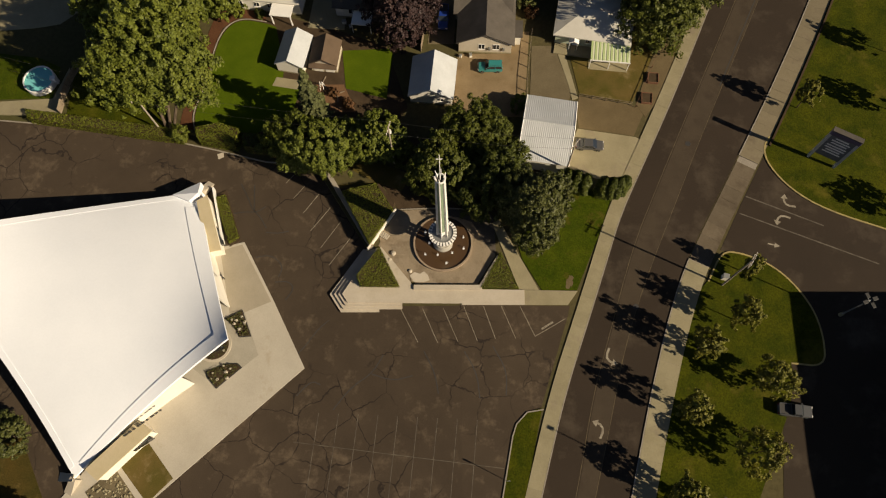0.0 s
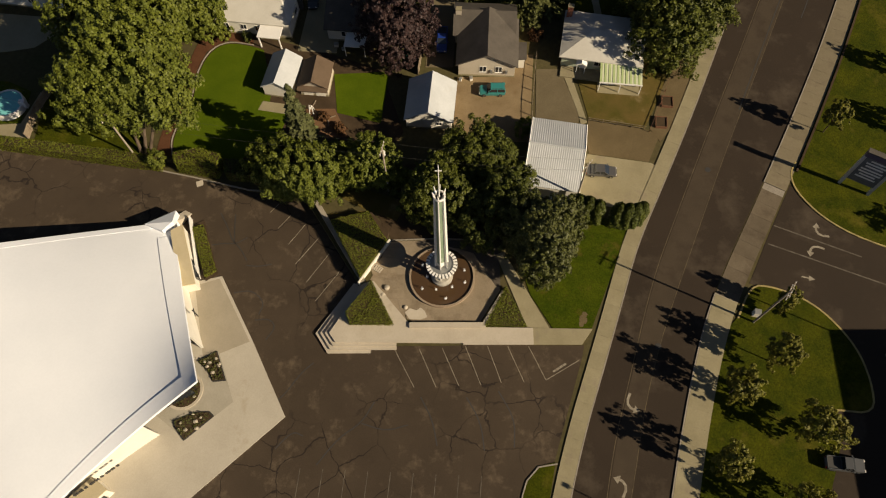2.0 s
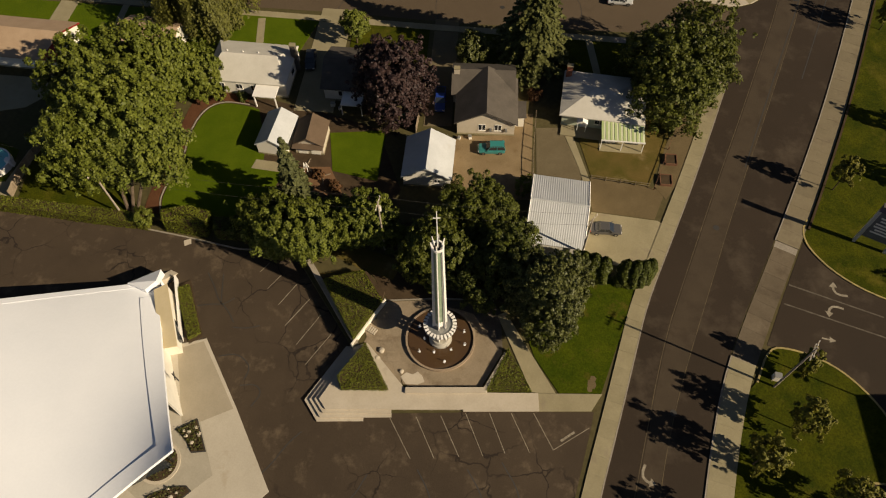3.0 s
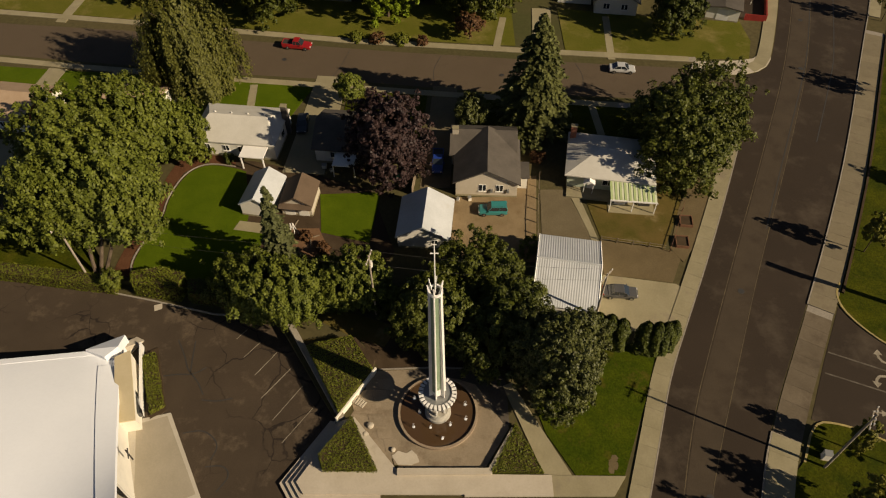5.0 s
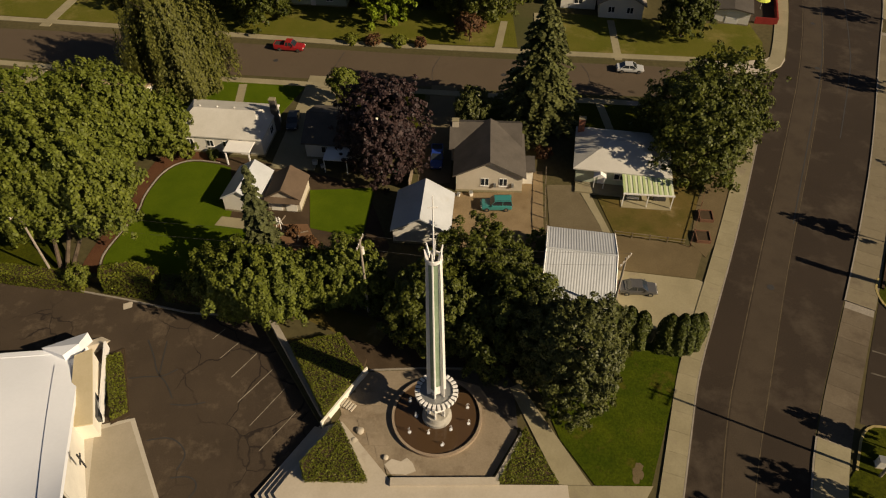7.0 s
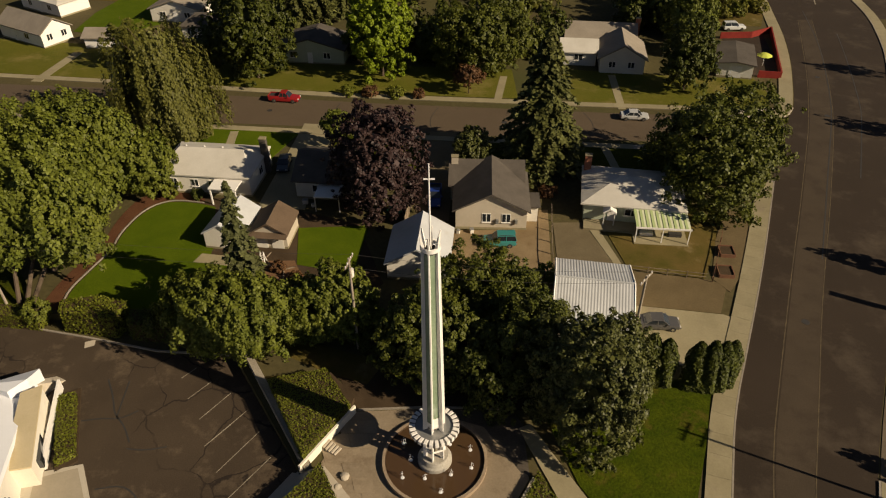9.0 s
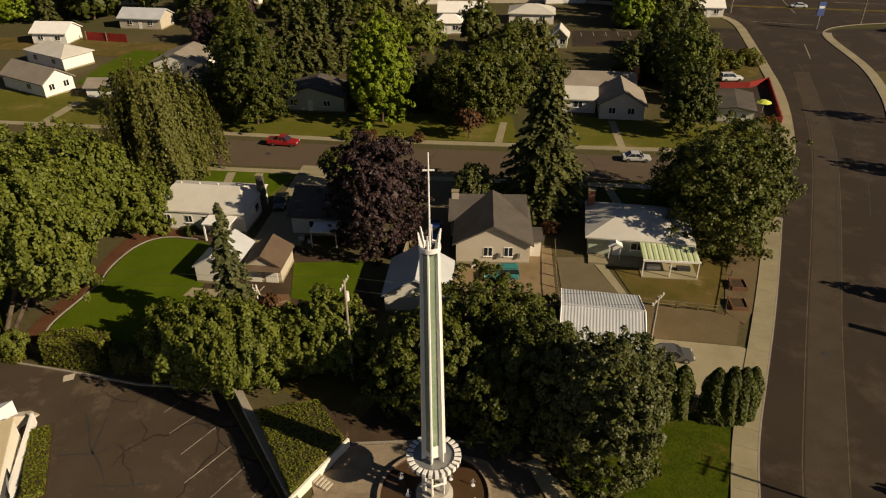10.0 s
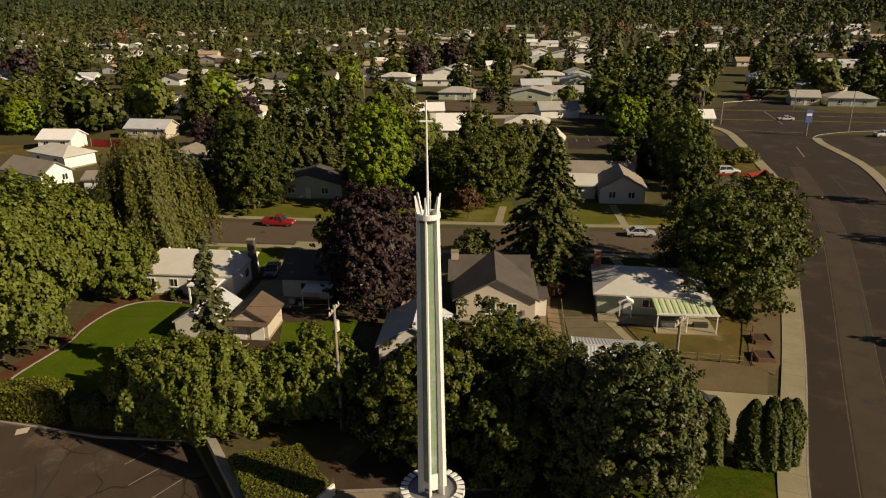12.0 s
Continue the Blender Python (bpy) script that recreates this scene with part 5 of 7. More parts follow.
cap = [bm.verts.new(v) for v in ((-44.2, 44.6, 2.9), (-40.2, 46.9, 2.6), (-40.0, 44.6, 3.6), (-41.4, 43.4, 3.2), (-44.2, 44.6, 1.9), (-40.2, 46.9, 0.2), (-40.0, 44.6, 0.2), (-41.4, 43.4, 1.6))]
for f in ((0, 3, 2, 1), (4, 5, 6, 7), (0, 1, 5, 4), (1, 2, 6, 5), (2, 3, 7, 6), (3, 0, 4, 7)):
    bm.faces.new([cap[k] for k in f])
part("corner_cap", bm, MEMBRANE, church, "folded white cap at the low roof corner")
part("corner_fin", prism([(-38.8, 46.6), (-38.6, 46.7), (-36.0, 37.3), (-36.2, 37.2)], -0.2, 1.3), WHITE, church, "thin white fin wall beside the hedge")

for poly, lab in (([(-40.2, 43.4), (-38.7, 44.3), (-35.7, 35.6), (-37.8, 35.2)], ""), ([(-44.4, 10.0), (-42.4, 8.6), (-48.6, 2.2), (-50.4, 3.6)], "")):
    part("wing_wall", prism(poly, -0.2, 2.75), STUCCO, church, "cream rendered low side wing")
    cx, cy = sum(p[0] for p in poly) / 4, sum(p[1] for p in poly) / 4
    part("wing_roof", prism([(cx + (x - cx) * 1.06, cy + (y - cy) * 1.04) for x, y in poly], 2.75, 2.95), TAN_ROOF, church, "flat tan roof of the side wing")
    part("wing_window", prism([(cx + (x - cx) * 1.015, cy + (y - cy) * 0.7) for x, y in poly], 0.9, 1.9), GLASS, church, "dark strip window")
part("wall_cross", box(-0.08, 0.08, -0.05, 0.05, 2.2, 4.6, box(-0.6, 0.6, -0.05, 0.05, 3.7, 3.86)), DARK, church, "dark cross on the wall", at=pose(-34.25, 30.6, 1.2, 0, 0, 112))
for k in range(9):
    part("wall_letter", box(0, 0.34 + 0.12 * (k % 3), -0.05, 0.05, 0, 0.55), DARK, church, "dark lettering bars", at=pose(-41.4 - 0.55 * k, 11.35 - 0.43 * k, 3.0, 0, 0, 38))

CW = [(-33.0, 37.7), (-27.5, 28.1), (-22.1, 18.0), (-41.6, -0.1), (-50.0, -8.0), (-56, -2), (-40, 20), (-37.6, 36.6)]
slab("church_forecourt", CW, 0.14, surface("forecourt_concrete", (0.42, 0.375, 0.3), (0.48, 0.43, 0.35), 0.25, 0.85, 5.0, 0.08, stain=((0.34, 0.285, 0.2), 0.3, 0.6), grain=0.12), "pale concrete forecourt of the church", "forecourt")
slab("church_forecourt", [(-36.6, 36.2), (-33.3, 37.3), (-27.9, 28.1), (-32.0, 26.3), (-34.0, 26.0)], 0.146, surface("darker_concrete", (0.3, 0.26, 0.19), (0.36, 0.31, 0.235), 0.25, 0.85, 5.0, 0.08, grain=0.12), "darker tan section of concrete forecourt", "forecourt")
slab("church_forecourt", [(-36.4, 25.6), (-35.1, 25.2), (-31.9, 26.7), (-29.1, 19.9), (-34.7, 15.1), (-39.0, 18.2)], 0.152, surface("greyer_concrete", (0.33, 0.3, 0.235), (0.39, 0.35, 0.28), 0.4, 0.85, 5.0, 0.08, stain=((0.27, 0.23, 0.17), 0.5, 0.58), grain=0.14), "greyer worn concrete round the entrance beds", "forecourt")
slab("lawn_patch", [(-47.3, 4.3), (-43.5, 7.2), (-39.4, 2.5), (-42.6, -0.8)], 0.17, DRY, "square patch of olive brown grass in the forecourt", "lawn")
slab("rock_bed", [(-51.5, 0.6), (-47.8, 3.8), (-43.4, -1.2), (-47, -4.6)], 0.16, GRAVEL, "bed of loose tan river stones", "rock bed")
slab("planter_strip", [(-38.6, 45.6), (-36.8, 46.6), (-33.6, 38.0), (-35.2, 36.9)], 0.16, SOIL, "planted strip beside the church wing", "soil")
clipped_hedge([(-38.3, 45.0), (-36.7, 45.5), (-33.9, 38.4), (-35.2, 37.4)], 0.1, 0.8, "ragged low green hedge beside the church", 7, 0.26, 34)
rb = thing("rubble", "loose tan river stones on the bed", "stones", kind="stuff")
bm = bmesh.new()
rng = random.Random(5)
for k in range(150):
    u, v, r = rng.random(), rng.random(), rng.uniform(0.12, 0.26)
    x, y = -51.3 + 3.4 * u + 4.2 * v, 0.6 + 3.2 * u - 4.8 * v
    bmesh.ops.create_icosphere(bm, subdivisions=1, radius=r, matrix=pose(x, y, 0.2, 0, 0, 360 * u) @ Matrix.Diagonal((1, 0.8, 0.6, 1)))
part("stone_layer", bm, CONCRETE, rb)
for k, (poly, lab) in enumerate((([(-34.48, 25.29), (-32.17, 26.55), (-30.56, 22.82), (-32.16, 22.68), (-32.98, 24.05), (-33.82, 24.79)], "planting bed"), ([(-36.33, 17.45), (-33.68, 18.46), (-32.1, 18.52), (-31.51, 17.99), (-34.72, 15.11), (-36.1, 16.66)], "planting bed"), ([(-35.85 + 2.25 * math.cos(a * math.pi / 14), 21.4 + 2.25 * math.sin(a * math.pi / 14)) for a in range(28)], "round planting bed"))):
    bed = thing("planting_bed", f"dark soil {lab} with a concrete edge and flowers", "planter")
    cx, cy = np.mean([p[0] for p in poly]), np.mean([p[1] for p in poly])
    part("edge", prism([(cx + (x - cx) * (1.16 if k == 2 else 1.09), cy + (y - cy) * (1.16 if k == 2 else 1.09)) for x, y in poly], 0.0, 0.3), PALE if k == 2 else DARK, bed, "pale concrete edging")
    part("soil", prism(poly, 0.0, 0.34), SOIL, bed, "dark soil")
    rs = np.random.RandomState(90 + k)
    P = np.stack([rs.uniform(cx - 2.2, cx + 2.2, 900), rs.uniform(cy - 2.2, cy + 2.2, 900)], 1)
    P = P[inside(poly, P)][:260]
    V, F = leaf_quads(np.c_[P, rs.uniform(0.36, 0.62, len(P))], np.tile([0, 0, 1.0], (len(P), 1)), 0.2, rs)
    tagged(put("planting", quick_mesh("plants", V, F), LEAF["grey"], bed), kind="stuff")
    for x, y in P[20 : 27 if k < 2 else 24]:
        stone_bm = bmesh.new()
        bmesh.ops.create_icosphere(stone_bm, subdivisions=1, radius=rs.uniform(0.16, 0.34), matrix=pose(x, y, 0.42) @ Matrix.Diagonal((1.2, 0.9, 0.6, 1)))
        part("stone", stone_bm, PALE, bed)

SITE = STREET_LEVEL

# ---- houses ----
def window(house, x, y, z, w, h, turn, frame_mat=None):
    f = part("window", box(-w / 2, w / 2, -0.05, 0.06, -h / 2, h / 2), frame_mat or WHITE, house, at=pose(x, y, z, 0, 0, turn))
    for s in (-1, 1):
        part("pane", box(s * w / 4 - w / 4 + 0.07, s * w / 4 + w / 4 - 0.05, -0.065, -0.03, -h / 2 + 0.08, h / 2 - 0.08), GLASS, f)
    part("window_sill", box(-w / 2 - 0.06, w / 2 + 0.06, -0.14, 0.0, -h / 2 - 0.07, -h / 2), frame_mat or WHITE, f)
    return f


def door(house, x, y, w, turn, material=None):
    d = part("door", box(-w / 2, w / 2, -0.05, 0.05, 0, 2.05), material or WHITE, house, at=pose(x, y, 0.15, 0, 0, turn))
    part("handle", box(w * 0.34, w * 0.42, -0.1, -0.04, 0.98, 1.06), STEEL, d)


def gable_roof(w, d, h, rise, over, thick=0.22, axis="y"):
    """Two roof planes with thickness; ridge along y (or x)."""
    bm = bmesh.new()
    W, D = w / 2 + over, d / 2 + over
    drop = over * rise / (w / 2)
    prof = [(-W, h - drop), (0, h + rise), (W, h - drop), (W, h - drop + thick), (0, h + rise + thick * 1.15), (-W, h - drop + thick)]
    a = [bm.verts.new((x, -D, z)) for x, z in prof]
    b = [bm.verts.new((x, D, z)) for x, z in prof]
    for i in range(6):
        bm.faces.new((a[i], a[(i + 1) % 6], b[(i + 1) % 6], b[i]))
    bm.faces.new(a[:2] + a[4:][:1] + a[5:]), bm.faces.new((a[1], a[2], a[3], a[4]))
    bm.faces.new((b[1], b[0], b[5], b[4])), bm.faces.new((b[2], b[1], b[4], b[3]))
    if axis == "x":
        bmesh.ops.rotate(bm, verts=bm.verts, matrix=Matrix.Rotation(radians(90), 3, "Z"))
    return bm


def hip_roof(w, d, h, rise, over, thick=0.2, ridge=None):
    bm = bmesh.new()
    W, D = w / 2 + over, d / 2 + over
    r = ridge if ridge is not None else max(w - d, 3.0) / 2
    lo = [bm.verts.new((x, y, h - 0.1)) for x, y in ((-W, -D), (W, -D), (W, D), (-W, D))]
    ev = [bm.verts.new((x, y, h + thick - 0.1)) for x, y in ((-W, -D), (W, -D), (W, D), (-W, D))]
    a, b = bm.verts.new((-r, 0, h + rise)), bm.verts.new((r, 0, h + rise))
    for f in ((ev[0], ev[1], b, a), (ev[1], ev[2], b), (ev[2], ev[3], a, b), (ev[3], ev[0], a), tuple(lo[::-1])):
        bm.faces.new(f)
    for i in range(4):
        bm.faces.new((lo[i], lo[(i + 1) % 4], ev[(i + 1) % 4], ev[i]))
    return bm


def walls_bm(w, d, h, rise=0.0, axis="y"):
    """Walls with gable ends where the roof rises."""
    if axis == "x":
        w, d = d, w
    bm = bmesh.new()
    prof = [(-w / 2, -0.2), (w / 2, -0.2), (w / 2, h), (0, h + rise), (-w / 2, h)]
    a = [bm.verts.new((x, -d / 2, z)) for x, z in prof]
    b = [bm.verts.new((x, d / 2, z)) for x, z in prof]
    bm.faces.new(a), bm.faces.new(b[::-1])
    for i in range(5):
        bm.faces.new((a[i], b[i], b[(i + 1) % 5], a[(i + 1) % 5]))
    if axis == "x":
        bmesh.ops.rotate(bm, verts=bm.verts, matrix=Matrix.Rotation(radians(90), 3, "Z"))
    return bm


def house(name, label, x, y, turn, w, d, h, rise, wall, roof, kind="gable", axis="y", over=0.45, wins=(), doors=(), chimney=None, category="house", vents=0, ridge=None):
    """wins: (side, along, z, width, height), sides s, n, e, w."""
    ob = thing(name, label, category, pose(x, y, 0, 0, 0, turn))
    hip = kind == "hip"
    part("wall", walls_bm(w, d, h, 0 if hip else rise, axis), wall, ob)
    part("foundation", box(-w / 2 - 0.04, w / 2 + 0.04, -d / 2 - 0.04, d / 2 + 0.04, -0.2, 0.3), CONCRETE, ob)
    rw, rd = (w, d) if axis == "y" else (d, w)
    r = part("roof", hip_roof(w, d, h, rise, over, ridge=ridge) if hip else gable_roof(rw, rd, h, rise, over, axis=axis), roof, ob)
    for k in range(vents):
        part("vent_pipe", rod((-w * 0.3 + k * w * 0.2, 0.7, h + rise * 0.6), (-w * 0.3 + k * w * 0.2, 0.7, h + rise * 0.84 + 0.2), 0.13, 0.13, 8), WHITE, r)
    for side, u, z, ww, hh in wins:
        px_, py_, tt = {"s": (u, -d / 2, 0), "n": (u, d / 2, 180), "e": (w / 2, u, 90), "w": (-w / 2, u, -90)}[side]
        window(ob, px_, py_, z, ww, hh, tt)
    for side, u, ww in doors:
        px_, py_, tt = {"s": (u, -d / 2, 0), "n": (u, d / 2, 180), "e": (w / 2, u, 90), "w": (-w / 2, u, -90)}[side]
        door(ob, px_, py_, ww, tt)
    if chimney:
        cx, cy, cz, mat = chimney
        ch = part("chimney", box(cx - 0.45, cx + 0.45, cy - 0.35, cy + 0.35, 0.3, cz), mat, ob, "chimney")
        part("chimney_cap", box(cx - 0.5, cx + 0.5, cy - 0.4, cy + 0.4, cz, cz + 0.12), CONCRETE, ch)
    return ob


a_house = house("house", "white bungalow with a pale grey shingle roof and small porch", -33.2, 85.9, -7, 13.2, 8.8, 2.9, 1.9, SIDING_W, SHINGLE_L, "hip", axis="x", over=0.18, wins=(("s", -4.2, 1.7, 1.0, 1.3), ("s", -1.2, 1.8, 1.0, 1.1), ("s", 1.2, 1.7, 1.0, 1.2), ("e", 0, 1.7, 1.2, 1.2)), doors=(("s", 3.6, 0.95),), chimney=(6.8, 2.0, 5.6, SHINGLE_D), vents=4, ridge=4.6)
part("porch_roof", box(1.8, 5.6, -7.0, -4.2, 2.45, 2.62), WHITE, a_house, "flat white porch roof")
for x in (2.0, 5.4):
    part("porch_post", box(x - 0.09, x + 0.09, -6.9, -6.72, 0, 2.45), WHITE, a_house)
f_house = house("house", "shaded white house with a dark roof", -16.0, 84.3, -6, 9.0, 8.8, 2.9, 1.9, SIDING_W, SHINGLE_D, axis="x", wins=(("s", -1.5, 1.7, 1.4, 1.1), ("s", 2.4, 1.7, 1.0, 1.1), ("w", 0, 1.7, 1.0, 1.1)), doors=(("s", 0.6, 0.95),))
part("porch_roof", box(-1.2, 2.2, -7.6, -4.3, 2.3, 2.42), WHITE, f_house, "small flat white porch roof")
for x in (-1.1, 2.1):
    part("porch_post", box(x - 0.06, x + 0.06, -7.5, -7.38, 0, 2.3), WHITE, f_house)
b_house = house("house", "cream bungalow with a charcoal gable roof", 5.3, 77.2, -3, 9.0, 9.0, 2.95, 2.3, SIDING_C, SHINGLE_D, axis="y", wins=(("s", -0.6, 1.75, 1.1, 1.3), ("s", 1.9, 1.75, 1.1, 1.3), ("e", 0, 1.7, 1.1, 1.1), ("w", 2, 1.7, 1.1, 1.1)), doors=(("w", -3, 0.95),), chimney=(-4.9, 4.2, 5.6, PALE))
part("wing_wall", box(-5.4, -3.0, 2.2, 6.6, -0.2, 2.9), SIDING_C, b_house)
part("wing_roof", gable_roof(6.4, 9.6, 2.9, 1.9, 0.3, axis="x"), SHINGLE_D, b_house, at=pose(-0.6, 4.6, 0))
part("side_porch_wall", box(4.5, 6.0, -2.6, -0.4, -0.2, 2.3), SIDING_W, b_house, "small white side porch")
part("side_porch_roof", box(4.4, 6.3, -2.9, 0.6, 2.3, 2.45), SHINGLE_D, b_house)
for x, y in ((0.6, -4.78), (3.0, -4.78)):
    part("meter_box", box(x, x + 0.35, y, y + 0.3, 1.0, 1.6), STEEL, b_house)
c_house = house("house", "pale green bungalow with a light grey hip roof", 23.9, 77.9, -10, 12.2, 8.8, 2.75, 1.75, SIDING_G, SHINGLE_L, "hip", over=0.5, wins=(("s", -0.2, 1.75, 1.6, 1.0), ("w", 0, 1.7, 1.1, 1.1), ("s", 3.6, 1.7, 1.2, 1.0)), doors=(("s", -2.6, 0.95),), chimney=(-5.9, 3.6, 5.2, BRICK))
part("porch_hood", gable_roof(1.5, 1.2, 2.1, 0.45, 0.1), WHITE, c_house, "small white gabled porch hood", at=pose(-2.9, -4.9, 0))
for x in (-3.55, -2.25):
    part("hood_post", box(x - 0.05, x + 0.05, -5.5, -5.4, 0, 2.1), WHITE, c_house)
part("porch_deck", box(-6.0, 0.4, -6.6, -4.4, -0.1, 0.3), CONCRETE, c_house)
awn = thing("carport", "green and white striped metal awning on white posts", "carport", pose(26.2, 71.6, 0, 0, 0, -6))
PALEGREEN = surface("pale_awning_metal", (0.56, 0.58, 0.4), (0.62, 0.64, 0.46), 0.5, 0.5, 5.0, 0.03, grain=0.06)
GREENSTRIPE = surface("green_awning_metal", (0.36, 0.44, 0.2), (0.42, 0.5, 0.25), 0.5, 0.5, 5.0, 0.03, grain=0.06)
for k in range(20):
    x = -3.3 + 0.33 * k
    part("awning_slat", prism([(x, -2.4), (x + 0.3, -2.4), (x + 0.3, 2.4), (x, 2.4)], 2.3, 2.4, top=[2.36, 2.36, 2.78, 2.78] if k % 2 else [2.41, 2.41, 2.83, 2.83]), PALEGREEN if k % 2 else GREENSTRIPE, awn)
part("gutter", box(-3.35, 3.35, -2.5, -2.38, 2.2, 2.42), WHITE, awn)
for x in (-3.2, 0.0, 3.2):
    part("post", box(x - 0.06, x + 0.06, -2.4, -2.28, 0, 2.25), WHITE, awn)
part("floor_slab", box(-3.3, 3.3, -2.7, 1.8, -0.1, 0.14), CONCRETE, awn)
for x, m in ((-1.6, WHITE), (1.9, DARK)):
    part("bench", box(x - 0.8, x + 0.8, -1.0, -0.4, 0.14, 0.6), m, awn)

house("garage", "white metal garage with a gable roof", -3.75, 66.2, -5, 7.0, 7.2, 2.3, 2.1, SIDING_W, TIN, axis="y", over=0.3, wins=(("s", 1.6, 1.5, 0.9, 0.8),), category="garage")
house("shed", "white garden shed with a pale metal gable roof", -27.5, 71.9, -11, 4.6, 6.4, 2.2, 1.4, SIDING_W, TIN, axis="y", over=0.2, category="shed")
slab("shed_pad", [(-30.6, 67.9), (-26.4, 67.2), (-26.8, 65.4), (-31.2, 66.2)], 0.07, CONCRETE, "concrete pad before the shed", "pad")
br = house("shed", "cream shed with a brown shingle gable roof", -22.1, 71.4, -6, 4.4, 4.8, 2.2, 1.35, SIDING_C, SHINGLE_B, axis="y", over=0.25, category="shed")
part("lean_to_roof", prism([(-2.4, -3.3), (2.4, -3.3), (2.4, -2.35), (-2.4, -2.35)], 2.0, 2.2, top=[2.05, 2.05, 2.35, 2.35]), SHINGLE_B, br, "narrow brown lean-to roof")
for x, z in ((-1.0, 0.0), (1.0, 0.0)):
    part("shed_door", box(x - 0.75, x + 0.75, -2.47, -2.4, 0.05, 1.95), SIDING_W, br)
ladder = thing("ladder", "pale wooden stepladder standing in the yard", "ladder", pose(-22.6, 65.8, 0))
for s in (-1, 1):
    part("rail", rod((0.3 * s, 0.5, 0), (0.18 * s, 0, 1.8), 0.05), WHITE, ladder)
    part("rail", rod((0.3 * s, -0.5, 0), (0.18 * s, 0, 1.8), 0.05), WHITE, ladder)
for z in (0.4, 0.8, 1.2, 1.6):
    part("rung", rod((-0.27, 0.5 - 0.28 * z, z), (0.27, 0.5 - 0.28 * z, z), 0.03), WHITE, ladder)

# gabled tin barn
barn = thing("barn", "low barn with a pale corrugated tin gable roof", "barn", pose(14.75, 55.75, 0, 0, 0, -10))
BW, BD, EAVE, RIDGE = 7.8, 11.3, 3.35, 5.5
part("wall", walls_bm(BW, BD, EAVE - 0.1, RIDGE - EAVE, "x"), SIDING_W, barn, "white board wall")
N = 104
for side in (-1, 1):
    bm = bmesh.new()
    for low in (0.0, 0.05):
        r, q = ([bm.verts.new((-BW / 2 - 0.15 + (BW + 0.3) * i / N, y, z - low + (0.025 if i % 4 in (1, 2) else 0))) for i in range(N + 1)] for y, z in ((side * (BD / 2 + 0.25), EAVE), (0, RIDGE)))
        for i in range(N):
            bm.faces.new((r[i], r[i + 1], q[i + 1], q[i]))
    part("roof_sheet", bm, TIN, barn, "pale corrugated tin roof sheet")
    for x in (-1, 1):
        part("barge_trim", rod((x * (BW / 2 + 0.18), side * (BD / 2 + 0.27), EAVE - 0.02), (x * (BW / 2 + 0.18), 0, RIDGE + 0.01), 0.1, 0.1, 4), WHITE, barn, "white painted barge trim")
part("ridge_cap", rod((-BW / 2 - 0.17, 0, RIDGE + 0.01), (BW / 2 + 0.17, 0, RIDGE + 0.01), 0.11, 0.11, 6), TIN, barn)
part("barn_door", box(BW / 2, BW / 2 + 0.06, -2.4, 2.0, 0, 2.4), WHITE, barn, "wide white sliding door")
part("door_rail", box(BW / 2, BW / 2 + 0.1, -4.6, 2.2, 2.42, 2.54), STEEL, barn)

# ---- fences, poles, lamp, sign, yard things ----
def plank_fence(line, h, label, material=None, name="fence", step=1.2, rails=0):
    f = thing(name, label, "fence")
    for (p, d), (q, e) in zip(along(line, step), along(line, step)[1:]):
        w = (q - p)
        ang = math.degrees(math.atan2(w.y, w.x))
        for k in range(rails):
            part("rail", box(0, w.length, -0.025, 0.025, h * (k + 1) / rails - 0.07, h * (k + 1) / rails), material or WOOD, f, at=pose(p.x, p.y, 0, 0, 0, ang))
        if not rails:
            part("fence_panel", box(0, w.length, -0.03, 0.03, 0.08, h), material or WOOD, f, at=pose(p.x, p.y, 0, 0, 0, ang))
        part("post", box(-0.06, 0.06, -0.06, 0.06, -0.1, h + 0.08), material or WOOD, f, at=pose(p.x, p.y, 0, 0, 0, ang))
    return f


plank_fence([(-5.9, 73.0), (-5.4, 77), (-4.2, 84.0)], 1.8, "weathered leaning wooden board fence")
plank_fence([(12.0, 62.5), (12.1, 66.4), (13.4, 77.5)], 1.1, "thin rail and post fence beside the yard", step=2.4, rails=1)
plank_fence([(20.8, 63.9), (29.6, 62.2)], 0.9, "low weathered rail fence below the lawn", step=2.2, rails=2)
plank_fence([(30.0, 61.8), (32.6, 67.5), (35.2, 73.8)], 0.7, "low rusty rail fence by the pavement", RUSTWOOD, step=2.8, rails=1)
plank_fence([(-66.4, 60.8), (-66.2, 66), (-64.6, 71)], 1.7, "weathered board fence by the pool", step=1.6)
for x, y in ((33.4, 67.3), (32.0, 63.4)):
    b = thing("planter_box", "open brown timber garden box with soil", "planter", pose(x, y, 0, 0, 0, -6), "timber boxes by the pavement")
    for s in (-1, 1):
        part("side_board", box(-0.85, 0.85, s * 0.95 - 0.05, s * 0.95 + 0.05, 0, 0.5), RUSTWOOD, b)
        part("end_board", box(s * 0.85 - 0.05, s * 0.85 + 0.05, -0.95, 0.95, 0, 0.5), RUSTWOOD, b)
    part("soil", box(-0.8, 0.8, -0.9, 0.9, 0, 0.36), SOIL, b)


